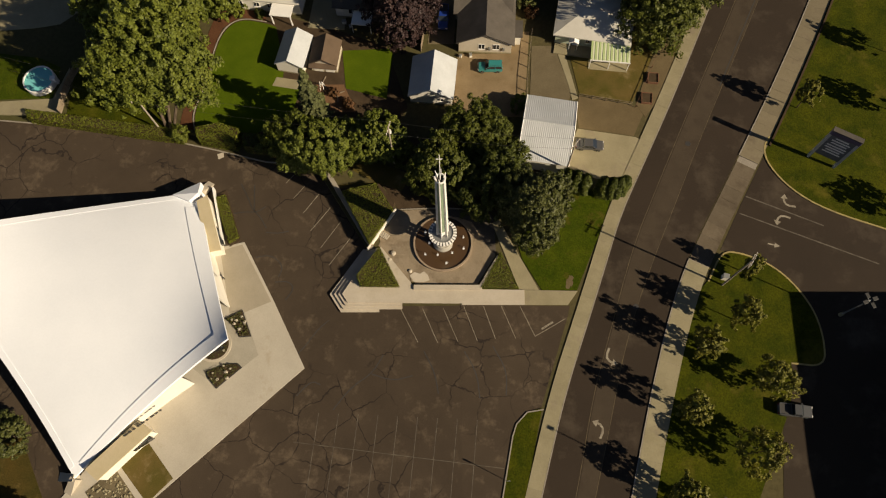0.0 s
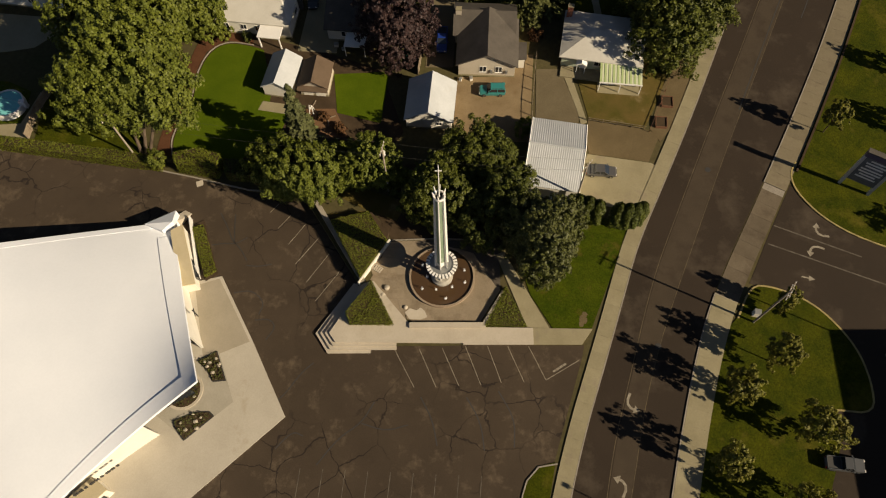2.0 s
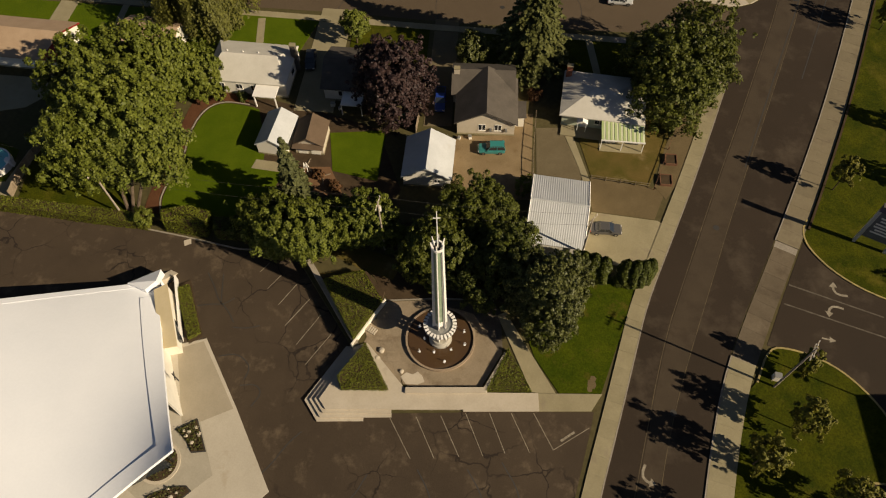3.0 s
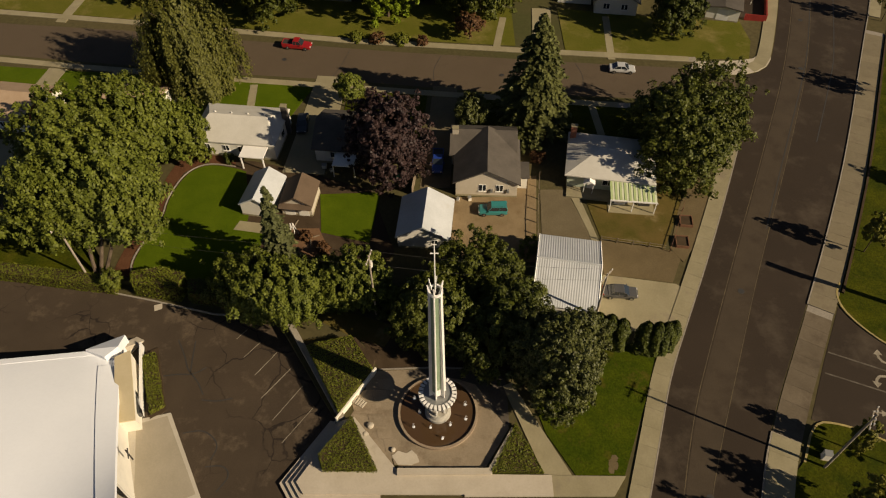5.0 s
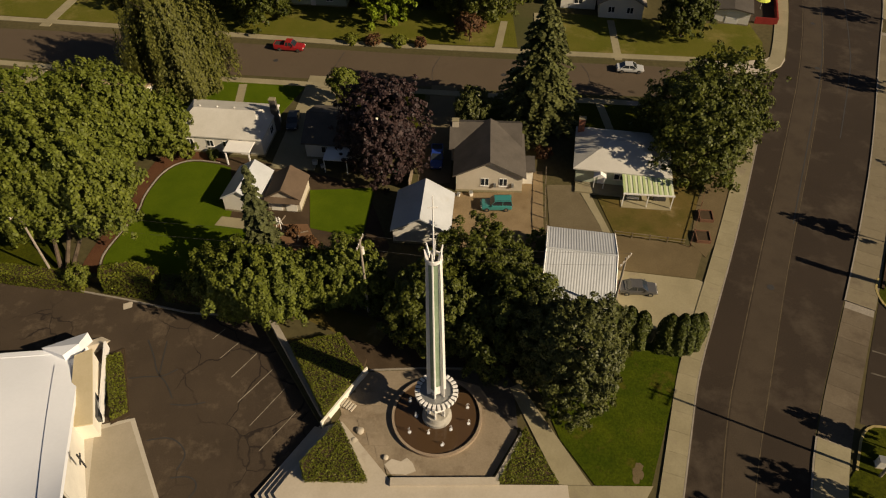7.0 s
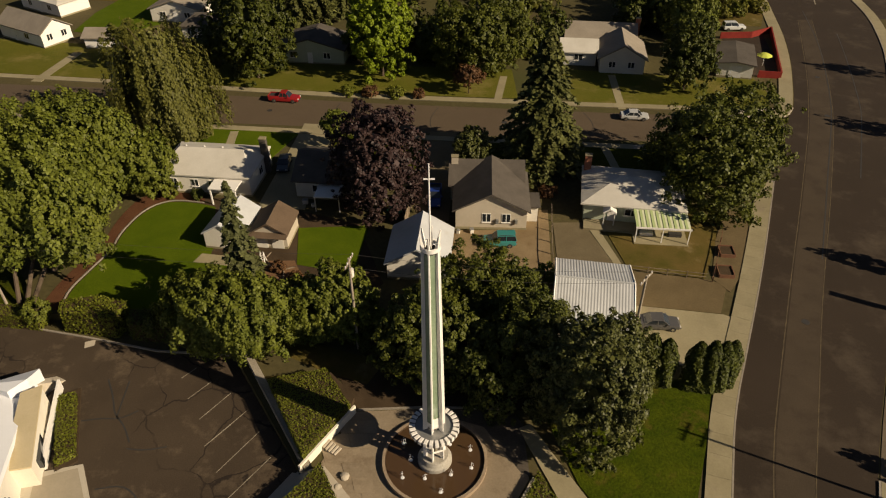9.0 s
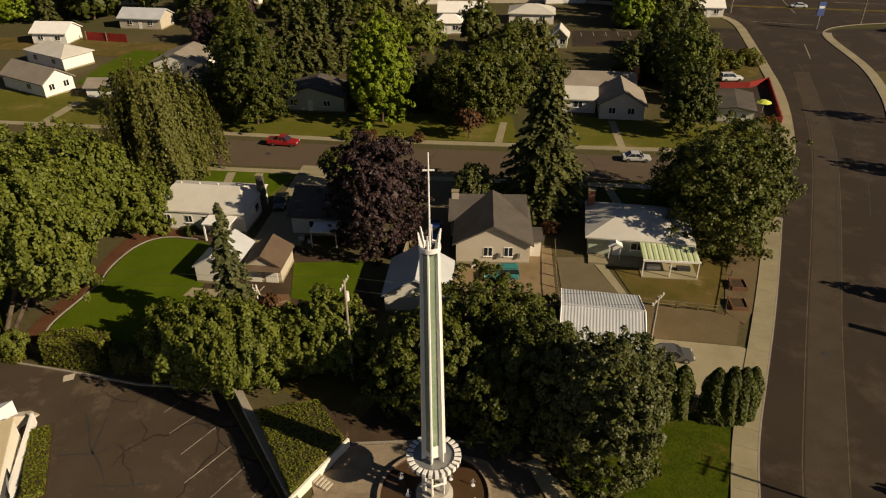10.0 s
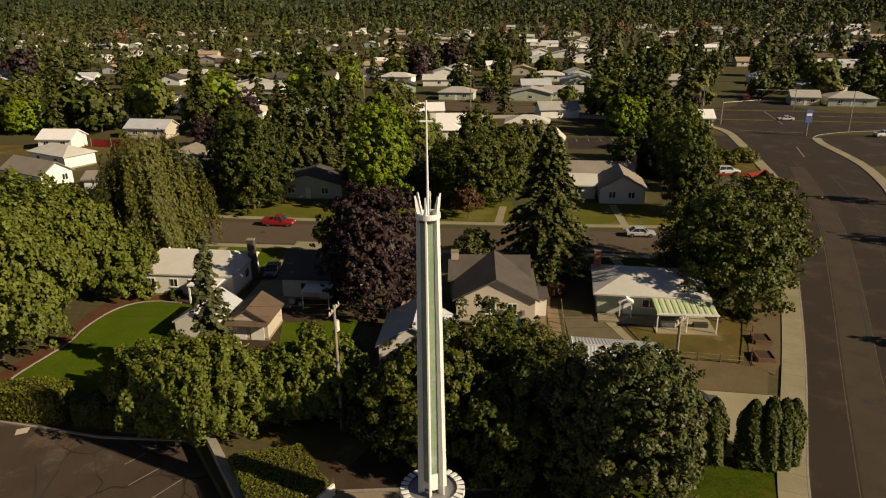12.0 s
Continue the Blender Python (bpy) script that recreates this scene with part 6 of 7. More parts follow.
def utility_pole(x, y, h, turn, label, arms=1, tank=True):
    p = thing("utility_pole", label, "utility pole", pose(x, y, 0, 0, 0, turn), "utility poles")
    part("pole", rod((0, 0, -0.3), (0, 0, h), 0.16, 0.11, 10), POLE, p)
    for k in range(arms):
        a = part("crossarm", box(-1.2, 1.2, -0.06, 0.06, h - 0.45 - 0.9 * k, h - 0.32 - 0.9 * k), POLE, p)
        for s in (-1.05, -0.5, 0.5, 1.05):
            part("insulator", rod((s, 0, h - 0.32 - 0.9 * k), (s, 0, h - 0.12 - 0.9 * k), 0.05, 0.04, 6), WHITE, a)
    if tank:
        part("transformer", rod((0.32, 0, h - 2.4), (0.32, 0, h - 1.5), 0.24, 0.24, 12), SIDING_W, p, "grey transformer can")
    return p


UP = [(-49.3, 57.9, 10.4, 78, True), (-9.9, 51.5, 11.8, 78, True), (17.5, 48.9, 11.6, 50, False), (-96, 72, 10, -12, False), (40.5, 30.9, 12.5, 58, False)]
for x, y, h, a, tk in UP:
    utility_pole(x, y, h, a, "weathered wooden utility pole", 2 if h > 12 else 1 if h > 8 else 0, tk)


def wire(p, q, sag, label="thin sagging overhead wire"):
    w = thing("overhead_wire", label, "wire")
    bm = bmesh.new()
    pts = [Vector(p).lerp(Vector(q), t / 12) - Vector((0, 0, sag * 4 * (t / 12) * (1 - t / 12))) for t in range(13)]
    for a, b in zip(pts, pts[1:]):
        rod(a, b, 0.012, 0.012, 4, bm, False)
    bmesh.ops.remove_doubles(bm, verts=bm.verts, dist=0.006)
    part("strand", bm, DARK, w)


for s in (-1.0, 1.0):
    wire((-96 + 0.2, 72 + s, 9.6), (-49.3 + 0.2, 57.9 + s, 10.1), 0.7)
    wire((-49.3 + 0.2, 57.9 + s, 10.1), (-9.9 + 0.2, 51.5 + s, 11.5), 0.7)
    wire((-9.9 + 0.2, 51.5 + s, 11.5), (17.5 + 0.67 * s, 48.9 + 0.8 * s, 11.4), 0.7)


def street_lamp(x, y, h, turn, heads=(-1, 1)):
    l = thing("street_lamp", "grey steel lamp post with four square heads" if len(heads) > 2 else "tall grey steel lamp post with a double head" if len(heads) > 1 else "tall grey steel lamp post with one slim head", "street lamp", pose(x, y, 0, 0, 0, turn), "lamp posts")
    part("base", rod((0, 0, -0.1), (0, 0, 0.7), 0.3, 0.28, 12), CONCRETE, l)
    part("post", rod((0, 0, 0.6), (0, 0, h), 0.11, 0.07, 10), STEEL, l)
    for s in heads:
        spin = pose(0, 0, 0, 0, 0, {1: 0, -1: 180, 2: 90, 3: 270}[s])
        part("arm", rod((0, 0, h - 0.15), (0.9, 0, h), 0.05, 0.05, 8), STEEL, l, at=spin)
        hd = part("lamp_head", box(0.35, 1.15, -0.28, 0.28, h - 0.02, h + 0.2, bevel=0.05), DARK, l, at=spin)
        part("lens", box(0.45, 1.05, -0.2, 0.2, h - 0.04, h - 0.01), LAMPGLASS, hd)


street_lamp(33.6, -0.2, 12.0, 154, (1,))
street_lamp(57.4, 26.3, 8.0, 20, (-1, 1, 2, 3))
cabinet = thing("utility_cabinet", "pale metal utility cabinet on the verge by a pole", "cabinet", pose(40.9, 32.0, 0, 0, 0, -12))
part("body", box(-0.42, 0.42, -0.35, 0.35, 0.1, 1.2, bevel=0.03), SIDING_W, cabinet)
part("base", box(-0.5, 0.5, -0.42, 0.42, -0.1, 0.12), CONCRETE, cabinet)
part("lid", box(-0.46, 0.46, -0.39, 0.39, 1.2, 1.27, bevel=0.02), STEEL, cabinet)
post = thing("sign_post", "thin steel post with a small plate", "sign post", pose(7.3, 2.4, 0))
part("post", rod((0, 0, -0.2), (0, 0, 3.8), 0.05, 0.05, 8), STEEL, post)
part("plate", box(-0.25, 0.25, -0.07, -0.05, 3.1, 3.8), STEEL, post)
sign = thing("church_sign", "tall dark sign board between two posts with lettering", "sign", pose(58.9, 51.7, 0, 0, 0, -29))
part("panel", box(-1.9, 1.9, -0.2, 0.2, 1.9, 7.6, bevel=0.05), surface("sign_slate", (0.12, 0.12, 0.13), (0.17, 0.17, 0.18), 0.8, 0.5, 5.0, 0.05), sign, "slate coloured sign panel")
part("header", box(-2.3, 2.3, -0.35, 0.35, 7.6, 8.6, bevel=0.06), surface("sign_violet", (0.1, 0.075, 0.12), (0.13, 0.1, 0.15), 0.8, 0.5, 5.0, 0.05), sign, "dark violet header board")
part("cap", box(-2.3, 2.3, -0.42, 0.42, 8.6, 8.8), SHINGLE_D, sign, "dark cap board")
for x in (-2.1, 2.1):
    part("post", box(x - 0.2, x + 0.2, -0.25, 0.25, -0.2, 7.6), SHINGLE_L, sign, "grey sign post")
for k, (z, w) in enumerate(((6.9, 1.0), (6.3, 1.4), (5.7, 1.2), (5.0, 1.5), (4.4, 1.5), (3.8, 1.1), (3.2, 1.4))):
    part("lettering_bar", box(-w, w, -0.225, -0.195, z, z + 0.3), WHITE, sign, "pale unreadable lettering bars")
pool = thing("swimming_pool", "round above-ground pool with turquoise water", "pool", pose(-71.0, 66.9, 0))
part("wall", lathe([(2.65, 0.0), (2.65, 1.2), (2.45, 1.22), (2.45, 0.3)], 40), WHITE, pool, "white pool wall")
part("water", lathe([(2.45, 1.02), (0.0, 1.02)], 40), POOLWATER, pool, "turquoise water")
part("ladder", box(2.2, 3.1, -0.35, 0.35, 0.2, 1.7), WHITE, pool, "white pool ladder")
slab("patio", [(-88, 87.6), (-66.0, 85.2), (-67.5, 81.5), (-70.2, 79.0), (-74.4, 78.2), (-88, 77.0)], 0.03, CONCRETE, "shaded concrete patio behind a house", "patio")
lawn([(-92, 72.6), (-79.7, 72.9), (-72.4, 71.9), (-68.4, 70.0), (-68.6, 63.9), (-78, 63.6), (-92, 64.6)], MEAD, "green back lawn round the pool", 0.04)
lawn([(-65.6, 70.2), (-58, 71.5), (-50, 63), (-46.6, 58.4), (-52, 58.2), (-65.6, 60.4)], GRASS, "shaded strip of lawn below the maple", 0.04)
slab("patio", [(-78, 60.8), (-66.8, 60.6), (-66.0, 66.0), (-66.8, 70), (-68.5, 63.8), (-78, 63.2)], 0.03, CONCRETE, "pale patio slab beside the pool", "patio")
tan_house = house("house", "white house with a tan shingle roof and red gable trim", -74.4, 92.4, -8, 17.5, 8.6, 2.9, 1.9, SIDING_W, SHINGLE_T, axis="x", wins=(("s", 3, 1.7, 1.1, 1.1), ("e", 0, 1.7, 1.0, 1.0)))
for s in (-1, 1):
    part("barge_board", rod((9.2, s * 4.6, 2.85), (9.2, 0, 4.95), 0.14, 0.14, 4), REDPAINT, tan_house, "red painted gable trim")
red_bm = bmesh.new()
lower = [red_bm.verts.new(v) for v in ((9.24, -0.05, 5.02), (6.4, -4.8, 2.94), (9.24, -4.8, 2.94))]
upper = [red_bm.verts.new(v.co + Vector((0, 0, 0.1))) for v in lower]
red_bm.faces.new(upper), red_bm.faces.new(lower[::-1])
for k in range(3):
    red_bm.faces.new((lower[k], lower[(k + 1) % 3], upper[(k + 1) % 3], upper[k]))
part("red_roof_panel", red_bm, REDPAINT, tan_house, "red triangular roof panel")
house("house", "white house mostly hidden by a maple", -51.5, 93.0, -7, 9.5, 7.5, 2.8, 1.7, SIDING_W, SHINGLE_T, axis="x", wins=(("e", 0, 1.7, 1.0, 1.0),))

# ---- vehicles ----
def vehicle(kind, label, x, y, turn, colour, length=4.6, width=1.8, group=""):
    """A car with a lofted body, glasshouse, lamps and wheels; its nose points along +x."""
    v = thing("car" if kind in ("sedan", "suv", "van") else "pickup_truck", label, "car" if kind != "pickup" else "pickup truck", pose(x, y, 0, 0, 0, turn), group)
    m = colour
    L, W = length, width
    high = {"sedan": 0.92, "suv": 1.08, "pickup": 1.05, "van": 1.1}[kind]
    top = {"sedan": 1.43, "suv": 1.72, "pickup": 1.75, "van": 2.2}[kind]
    sec = [(-L / 2, 0.42, high * 0.8, 0.82), (-L / 2 + 0.15, 0.3, high, 0.95), (-L * 0.2, 0.26, high, 1.0), (L * 0.12, 0.26, high, 1.0), (L * 0.22, 0.26, high * 0.95, 0.98), (L / 2 - 0.2, 0.3, high * 0.84, 0.92), (L / 2, 0.42, high * 0.62, 0.8)]
    bm = bmesh.new()
    rings = []
    for sx, lo, hi, k in sec:
        w = W / 2 * k
        rings.append([bm.verts.new((sx, yy, zz)) for yy, zz in ((-w * 0.92, lo), (-w, lo + 0.18), (-w, hi - 0.15), (-w * 0.93, hi), (w * 0.93, hi), (w, hi - 0.15), (w, lo + 0.18), (w * 0.92, lo))])
    for a, b in zip(rings, rings[1:]):
        for i in range(8):
            bm.faces.new((a[i], a[(i + 1) % 8], b[(i + 1) % 8], b[i]))
    bm.faces.new(rings[0][::-1]), bm.faces.new(rings[-1])
    part("body", bm, m, v)
    x0, x1, x2, x3 = {"sedan": (-L * 0.36, -L * 0.2, L * 0.08, L * 0.24), "suv": (-L * 0.49, -L * 0.45, L * 0.06, L * 0.2), "pickup": (-L * 0.12, -L * 0.09, L * 0.1, L * 0.22), "van": (-L * 0.49, -L * 0.47, L * 0.26, L * 0.4)}[kind]
    bm = bmesh.new()
    lo = [bm.verts.new((xx, s * W * 0.455, high - 0.02)) for xx, s in ((x0, -1), (x3, -1), (x3, 1), (x0, 1))]
    hi = [bm.verts.new((xx, s * W * 0.385, top - 0.05)) for xx, s in ((x1, -1), (x2, -1), (x2, 1), (x1, 1))]
    bm.faces.new(hi)
    for i in range(4):
        bm.faces.new((lo[i], lo[(i + 1) % 4], hi[(i + 1) % 4], hi[i]))
    part("glasshouse", bm, GLASS, v, "dark tinted glass")
    part("roof", box(x1 - 0.03, x2 + 0.03, -W * 0.39, W * 0.39, top - 0.06, top, bevel=0.02), m, v)
    mid = (x1 + x2) / 2
    for px0 in (x1 - 0.02, mid, x2 - 0.05):
        for s in (-1, 1):
            part("pillar", rod((px0 + (0.02 if px0 == mid else (x3 - x2 if px0 > mid else x0 - x1)), s * W * 0.46, high - 0.03), (px0, s * W * 0.39, top - 0.04), 0.045, 0.04, 5), m, v)
    if kind == "pickup":
        part("bed", box(-L / 2 + 0.12, x0 - 0.1, -W * 0.4, W * 0.4, high - 0.05, high + 0.012), DARK, v, "dark open load bed")
        for s in (-1, 1):
            part("bed_side", box(-L / 2 + 0.05, x0 - 0.05, s * W * 0.44 - 0.05, s * W * 0.44 + 0.05, high - 0.1, high + 0.16, bevel=0.02), m, v)
        part("tailgate", box(-L / 2 + 0.02, -L / 2 + 0.1, -W * 0.42, W * 0.42, high - 0.3, high + 0.14), m, v)
    if kind == "suv":
        for s in (-1, 1):
            part("roof_rail", rod((x1 + 0.2, s * W * 0.34, top + 0.06), (x2 - 0.2, s * W * 0.34, top + 0.06), 0.025), DARK, v)
    for sx in (-L * 0.3, L * 0.31):
        for s in (-1, 1):
            wh = part("wheel", rod((sx, s * (W / 2 - 0.22), 0.33), (sx, s * (W / 2 + 0.01), 0.33), 0.33, 0.33, 18), TYRE, v)
            part("rim", rod((sx, s * (W / 2 - 0.02), 0.33), (sx, s * (W / 2 + 0.025), 0.33), 0.19, 0.17, 12), CHROME, wh)
    for s in (-1, 1):
        part("headlight", box(L / 2 - 0.14, L / 2 - 0.02, s * W * 0.34 - 0.16, s * W * 0.34 + 0.16, high * 0.6, high * 0.75), LAMPGLASS, v)
        part("taillight", box(-L / 2 - 0.01, -L / 2 + 0.1, s * W * 0.36 - 0.12, s * W * 0.36 + 0.12, high * 0.66, high * 0.84), REDLENS, v)
        part("mirror", box(x3 - 0.35, x3 - 0.2, s * W * 0.54 - 0.09, s * W * 0.54 + 0.09, high, high + 0.14), m, v)
    for sx in (-L / 2 - 0.02, L / 2 - 0.06):
        part("bumper", box(sx, sx + 0.1, -W * 0.4, W * 0.4, 0.34, 0.54, bevel=0.02), DARK, v)
    return v


vehicle("suv", "teal boxy four-door wagon parked on dirt", 5.9, 69.4, 180, paint("teal_paint", (0.03, 0.2, 0.19)), 4.2, 1.75)
vehicle("sedan", "dark grey sedan parked on a concrete driveway", 21.9, 54.5, -4, paint("dark_grey_paint", (0.075, 0.072, 0.07)), 4.5, 1.78)
vehicle("pickup", "red pickup truck parked at the kerb", -28.1, 111.2, -8, paint("red_paint", (0.28, 0.012, 0.015)), 5.4, 1.85)
vehicle("sedan", "silver sedan parked at the kerb", 30.2, 103.5, -5, paint("silver_paint", (0.42, 0.42, 0.41)), 4.6, 1.8)
vehicle("pickup", "blue pickup truck in a shaded driveway", -2.1, 79.6, -92, paint("blue_paint", (0.012, 0.035, 0.2)), 5.0, 1.8)
vehicle("pickup", "grey pickup truck parked in deep shade", 48.2, 12.2, -6, paint("grey_paint", (0.07, 0.07, 0.07)), 4.8, 1.8)
vehicle("sedan", "dark car in a shaded driveway", -24.2, 89.0, -88, paint("black_paint", (0.02, 0.022, 0.026)), 4.6, 1.8)


# toys and timber in the back yards
slide = thing("slide", "small teal plastic garden slide under a tree", "slide", pose(-6.6, 76.6, 0, 0, 0, 160))
TEAL = plain("teal_plastic", (0.02, 0.3, 0.2), 0.5)
part("chute", prism([(0.0, -0.28), (1.9, -0.28), (1.9, 0.28), (0.0, 0.28)], 0.0, 0.1, top=[1.3, 0.14, 0.14, 1.3]), TEAL, slide)
for v in (-0.32, 0.28):
    part("side_rail", prism([(0.0, v), (1.9, v), (1.9, v + 0.05), (0.0, v + 0.05)], 0.0, 0.1, top=[1.5, 0.3, 0.3, 1.5]), TEAL, slide)
for v in (-0.3, 0.3):
    part("ladder_leg", rod((-0.5, v, 0), (0.0, v, 1.5), 0.03, 0.03, 6), WHITE, slide)
for k in range(3):
    part("rung", rod((-0.35 + 0.15 * k, -0.3, 0.4 + 0.38 * k), (-0.35 + 0.15 * k, 0.3, 0.4 + 0.38 * k), 0.02, 0.02, 6), WHITE, slide)
for k, (x, y, a, n) in enumerate(((-22.9, 65.9, 70, 2.2), (-21.7, 65.3, 120, 1.8), (-21.0, 64.2, 20, 2.4), (-19.8, 63.0, 95, 2.0))):
    tagged(part("plank", box(0, n, -0.08, 0.08, 0.06, 0.14, bevel=0.01), WOOD, at=pose(x, y, 0.0, 0, 0, a)), "loose weathered plank lying on bare earth", "plank", "planks beside the sheds")
for k, (x, y, w) in enumerate(((-19.6, 79.0, 0.7), (-18.4, 78.2, 0.5), (-14.2, 79.0, 0.6), (0.9, 71.9, 0.5), (2.6, 72.0, 0.6))):
    b = thing("storage_bin", "small pale plastic storage bin beside a house", "bin", pose(x, y, 0, 0, 0, 25 * k), "bins beside the houses")
    part("body", box(-w / 2, w / 2, -w * 0.4, w * 0.4, 0.0, w * 0.9, bevel=0.03), SIDING_W, b)
    part("lid", box(-w * 0.54, w * 0.54, -w * 0.44, w * 0.44, w * 0.9, w * 0.98, bevel=0.02), STEEL, b)

# ---- distance ----
# a tall hall beyond the driveway, whose shade falls across the verge
house("hall", "tall plain hall beside the parking lot", 95, -4.0, 0, 56, 51, 10.0, 0.6, STUCCO, TIN, axis="x", over=0.3, category="building")

rng = random.Random(77)
FARWALL = [SIDING_W, SIDING_C, SIDING_G, STUCCO, WHITE]
FARROOF = [SHINGLE_G, SHINGLE_L, SHINGLE_D, SHINGLE_B, SHINGLE_T, TIN, WHITE]
NEARFAR = [  # x, y, turn, w, d, roof, wall
    (-25.5, 131.5, -7, 13, 8, SHINGLE_D, SIDING_G),
    (-89.3, 161.6, -32, 14, 7.5, SHINGLE_L, WHITE), (-99, 181, -6, 9, 7, WHITE, WHITE), (-112, 150, -10, 13, 9, SHINGLE_T, SIDING_W), (-120, 172, -10, 13, 9, SHINGLE_L, SIDING_W),
    (-81.5, 196, -10, 12, 7, TIN, SIDING_C), (-58.0, 155.5, -8, 11, 9, SHINGLE_W, SIDING_W), (-50.0, 143.5, -8, 7, 7, SHINGLE_D, SIDING_W), (-87, 243, -10, 10, 8, SHINGLE_L, WHITE), (-61, 227, -10, 10, 8, SHINGLE_L, SIDING_W), (-104, 262, -14, 12, 9, SHINGLE_G, SIDING_W),
    (5, 201, -3, 13, 8, WHITE, SIDING_W), (1, 187, -3, 7, 5, WHITE, WHITE), (24, 198.5, -8, 12, 9, SHINGLE_L, SIDING_W), (27.8, 172.6, -12, 4, 5, SHINGLE_L, SIDING_G), (74, 204, -6, 8, 7, WHITE, SIDING_W),
    (6, 270, -10, 13, 9, SHINGLE_G, SIDING_G), (46, 268, -10, 14, 8, SHINGLE_G, SIDING_G), (49, 330, -8, 15, 9, SHINGLE_L, SIDING_W), (-33, 392, -8, 16, 10, SHINGLE_T, SIDING_W), (-20, 330, -12, 15, 9, SHINGLE_L, WHITE), (-50, 300, -14, 12, 9, SHINGLE_L, SIDING_W),
    (140, 311, -8, 11, 9, TIN, SIDING_W), (126, 246.5, -14, 9, 8, SHINGLE_G, SIDING_C), (140, 243, -14, 15, 10, SHINGLE_G, SIDING_G), (168, 395, -8, 12, 9, SHINGLE_T, SIDING_W), (165, 252, -10, 14, 9, SHINGLE_L, SIDING_W), (188, 262, -10, 14, 9, SHINGLE_D, SIDING_W),
    (-118, 492, -6, 18, 9, TIN, WHITE), (-98, 478, -6, 18, 9, WHITE, WHITE), (-74, 458, -6, 17, 9, TIN, WHITE), (-278, 618, -6, 24, 12, WHITE, WHITE), (-225, 470, -16, 30, 10, WHITE, WHITE), (-72, 262, -16, 13, 9, SHINGLE_L, SIDING_W), (-130, 236, -14, 12, 9, SHINGLE_L, WHITE),
]
for x, y, a, w, d, rf, wl in NEARFAR:
    house("house", "distant bungalow among trees beyond the side street", x, y, a, w, d, 2.9, 1.8, wl, rf, "hip" if rng.random() < 0.35 else "gable", rng.choice("xy"), wins=(("s", -w * 0.25, 1.7, 1.3, 1.2), ("s", w * 0.25, 1.7, 1.3, 1.2)), doors=(("s", 0, 0.95),))
corner_house = house("house", "white cross-gabled corner house with a pale roof", 30.0, 134.6, -8, 13.0, 7.2, 2.8, 2.2, SIDING_W, SHINGLE_W, axis="x", chimney=(7.0, 0.5, 6.0, BRICK))
part("wing_wall", walls_bm(8.0, 9.0, 2.9, 2.3, "y"), SIDING_W, corner_house, at=pose(3.6, -8.0, 0))
part("wing_roof", gable_roof(8.0, 9.0, 2.9, 2.3, 0.5, axis="y"), SHINGLE_W, corner_house, at=pose(3.6, -8.0, 0))
part("porch_wall", walls_bm(6.5, 6.0, 2.6, 1.3, "x"), SIDING_W, corner_house, at=pose(-4.2, -6.4, 0))
part("porch_roof", gable_roof(6.0, 6.5, 2.6, 1.3, 0.4, axis="x"), SHINGLE_L, corner_house, at=pose(-4.2, -6.4, 0))
for u, z, w in ((1.8, 1.7, 1.2), (5.2, 1.7, 1.2), (-4.2, 1.6, 1.6)):
    window(corner_house, u, -12.5 if u > 0 else -9.4, z, w, 1.2, 0)
tagged(part("boundary_wall", band([(56.2, 119.6), (60.2, 119.0), (67.2, 142.4), (62.0, 139.6), (55.6, 139.4)], 0.25, -0.2, 1.25), REDPAINT), "red painted boundary wall at the corner house", "wall", kind="structure")
vehicle("suv", "white wagon parked behind the red wall", 60.0, 144.2, 2, paint("white_wagon_paint", (0.6, 0.6, 0.58)), 4.7, 1.8)
lawn([(56, 147), (66.5, 146), (69.5, 153), (74.0, 166.5), (66, 163.4), (58, 158)], DRY, "weedy dry corner strip below shrubs", 0.03)
slab("parking_lot", [(57.4, 158.2), (66, 163.8), (74.2, 167.0), (77, 188), (64, 190), (57, 168)], 0.012, ROAD, "dark worn asphalt behind the corner strip", "parking lot")
shrub_rng = np.random.RandomState(77)
for k in range(17):
    u, v = (k + 0.5) / 17, shrub_rng.uniform(0, 1)
    x, y = 59.0 + 10.0 * u + 3.2 * v, 149.8 + 4.0 * u + 9.5 * v
    h, r = shrub_rng.uniform(1.2, 2.4), shrub_rng.uniform(1.1, 1.9)
    leafy(x, y, h * 1.4, r, r, h * 0.7, "young" if k % 3 else "hedge", "wild yellow-green shrub on a street corner", 430 + k, 700, 0.42, 20, 0.42, bottom=-0.8, trunk=0.06, name="shrub", cz=h * 0.65)
slab("parking_lot", [(31, 172), (50.2, 171.6), (54, 186.5), (33.5, 187.3)], 0.01, ROAD, "small asphalt parking lot with white lines", "parking lot")
for k in range(6):
    stroke((35.5 + 3.2 * k, 186.0), (35.0 + 3.2 * k, 181.6), 0.16, z=0.02)
tagged(part("boundary_wall", band([(-14, 232), (11, 222), (41, 221.5), (56, 215)], 0.3, -0.2, 1.0), PALE), "low pale wall along the far street", "wall", kind="structure")
red_fence = thing("fence", "red stained board fence behind a house", "fence", kind="structure")
for (fx, fy), (gx, gy) in zip([(-92.0, 181.6), (-86.2, 180.2)], [(-86.4, 180.3), (-80.6, 178.9)]):
    part("fence_panel", band([(fx, fy), (gx, gy)], 0.08, 0.0, 2.1), REDPAINT, red_fence)
    part("fence_post", box(fx - 0.1, fx + 0.1, fy - 0.12, fy + 0.12, 0, 2.3), WOOD, red_fence)
slab("yard", [(-128, 186), (-128, 176), (-102, 172), (-70, 164), (-66, 176), (-92, 183)], 0.02, DRY, "sunlit dry grass behind pale houses", "yard")
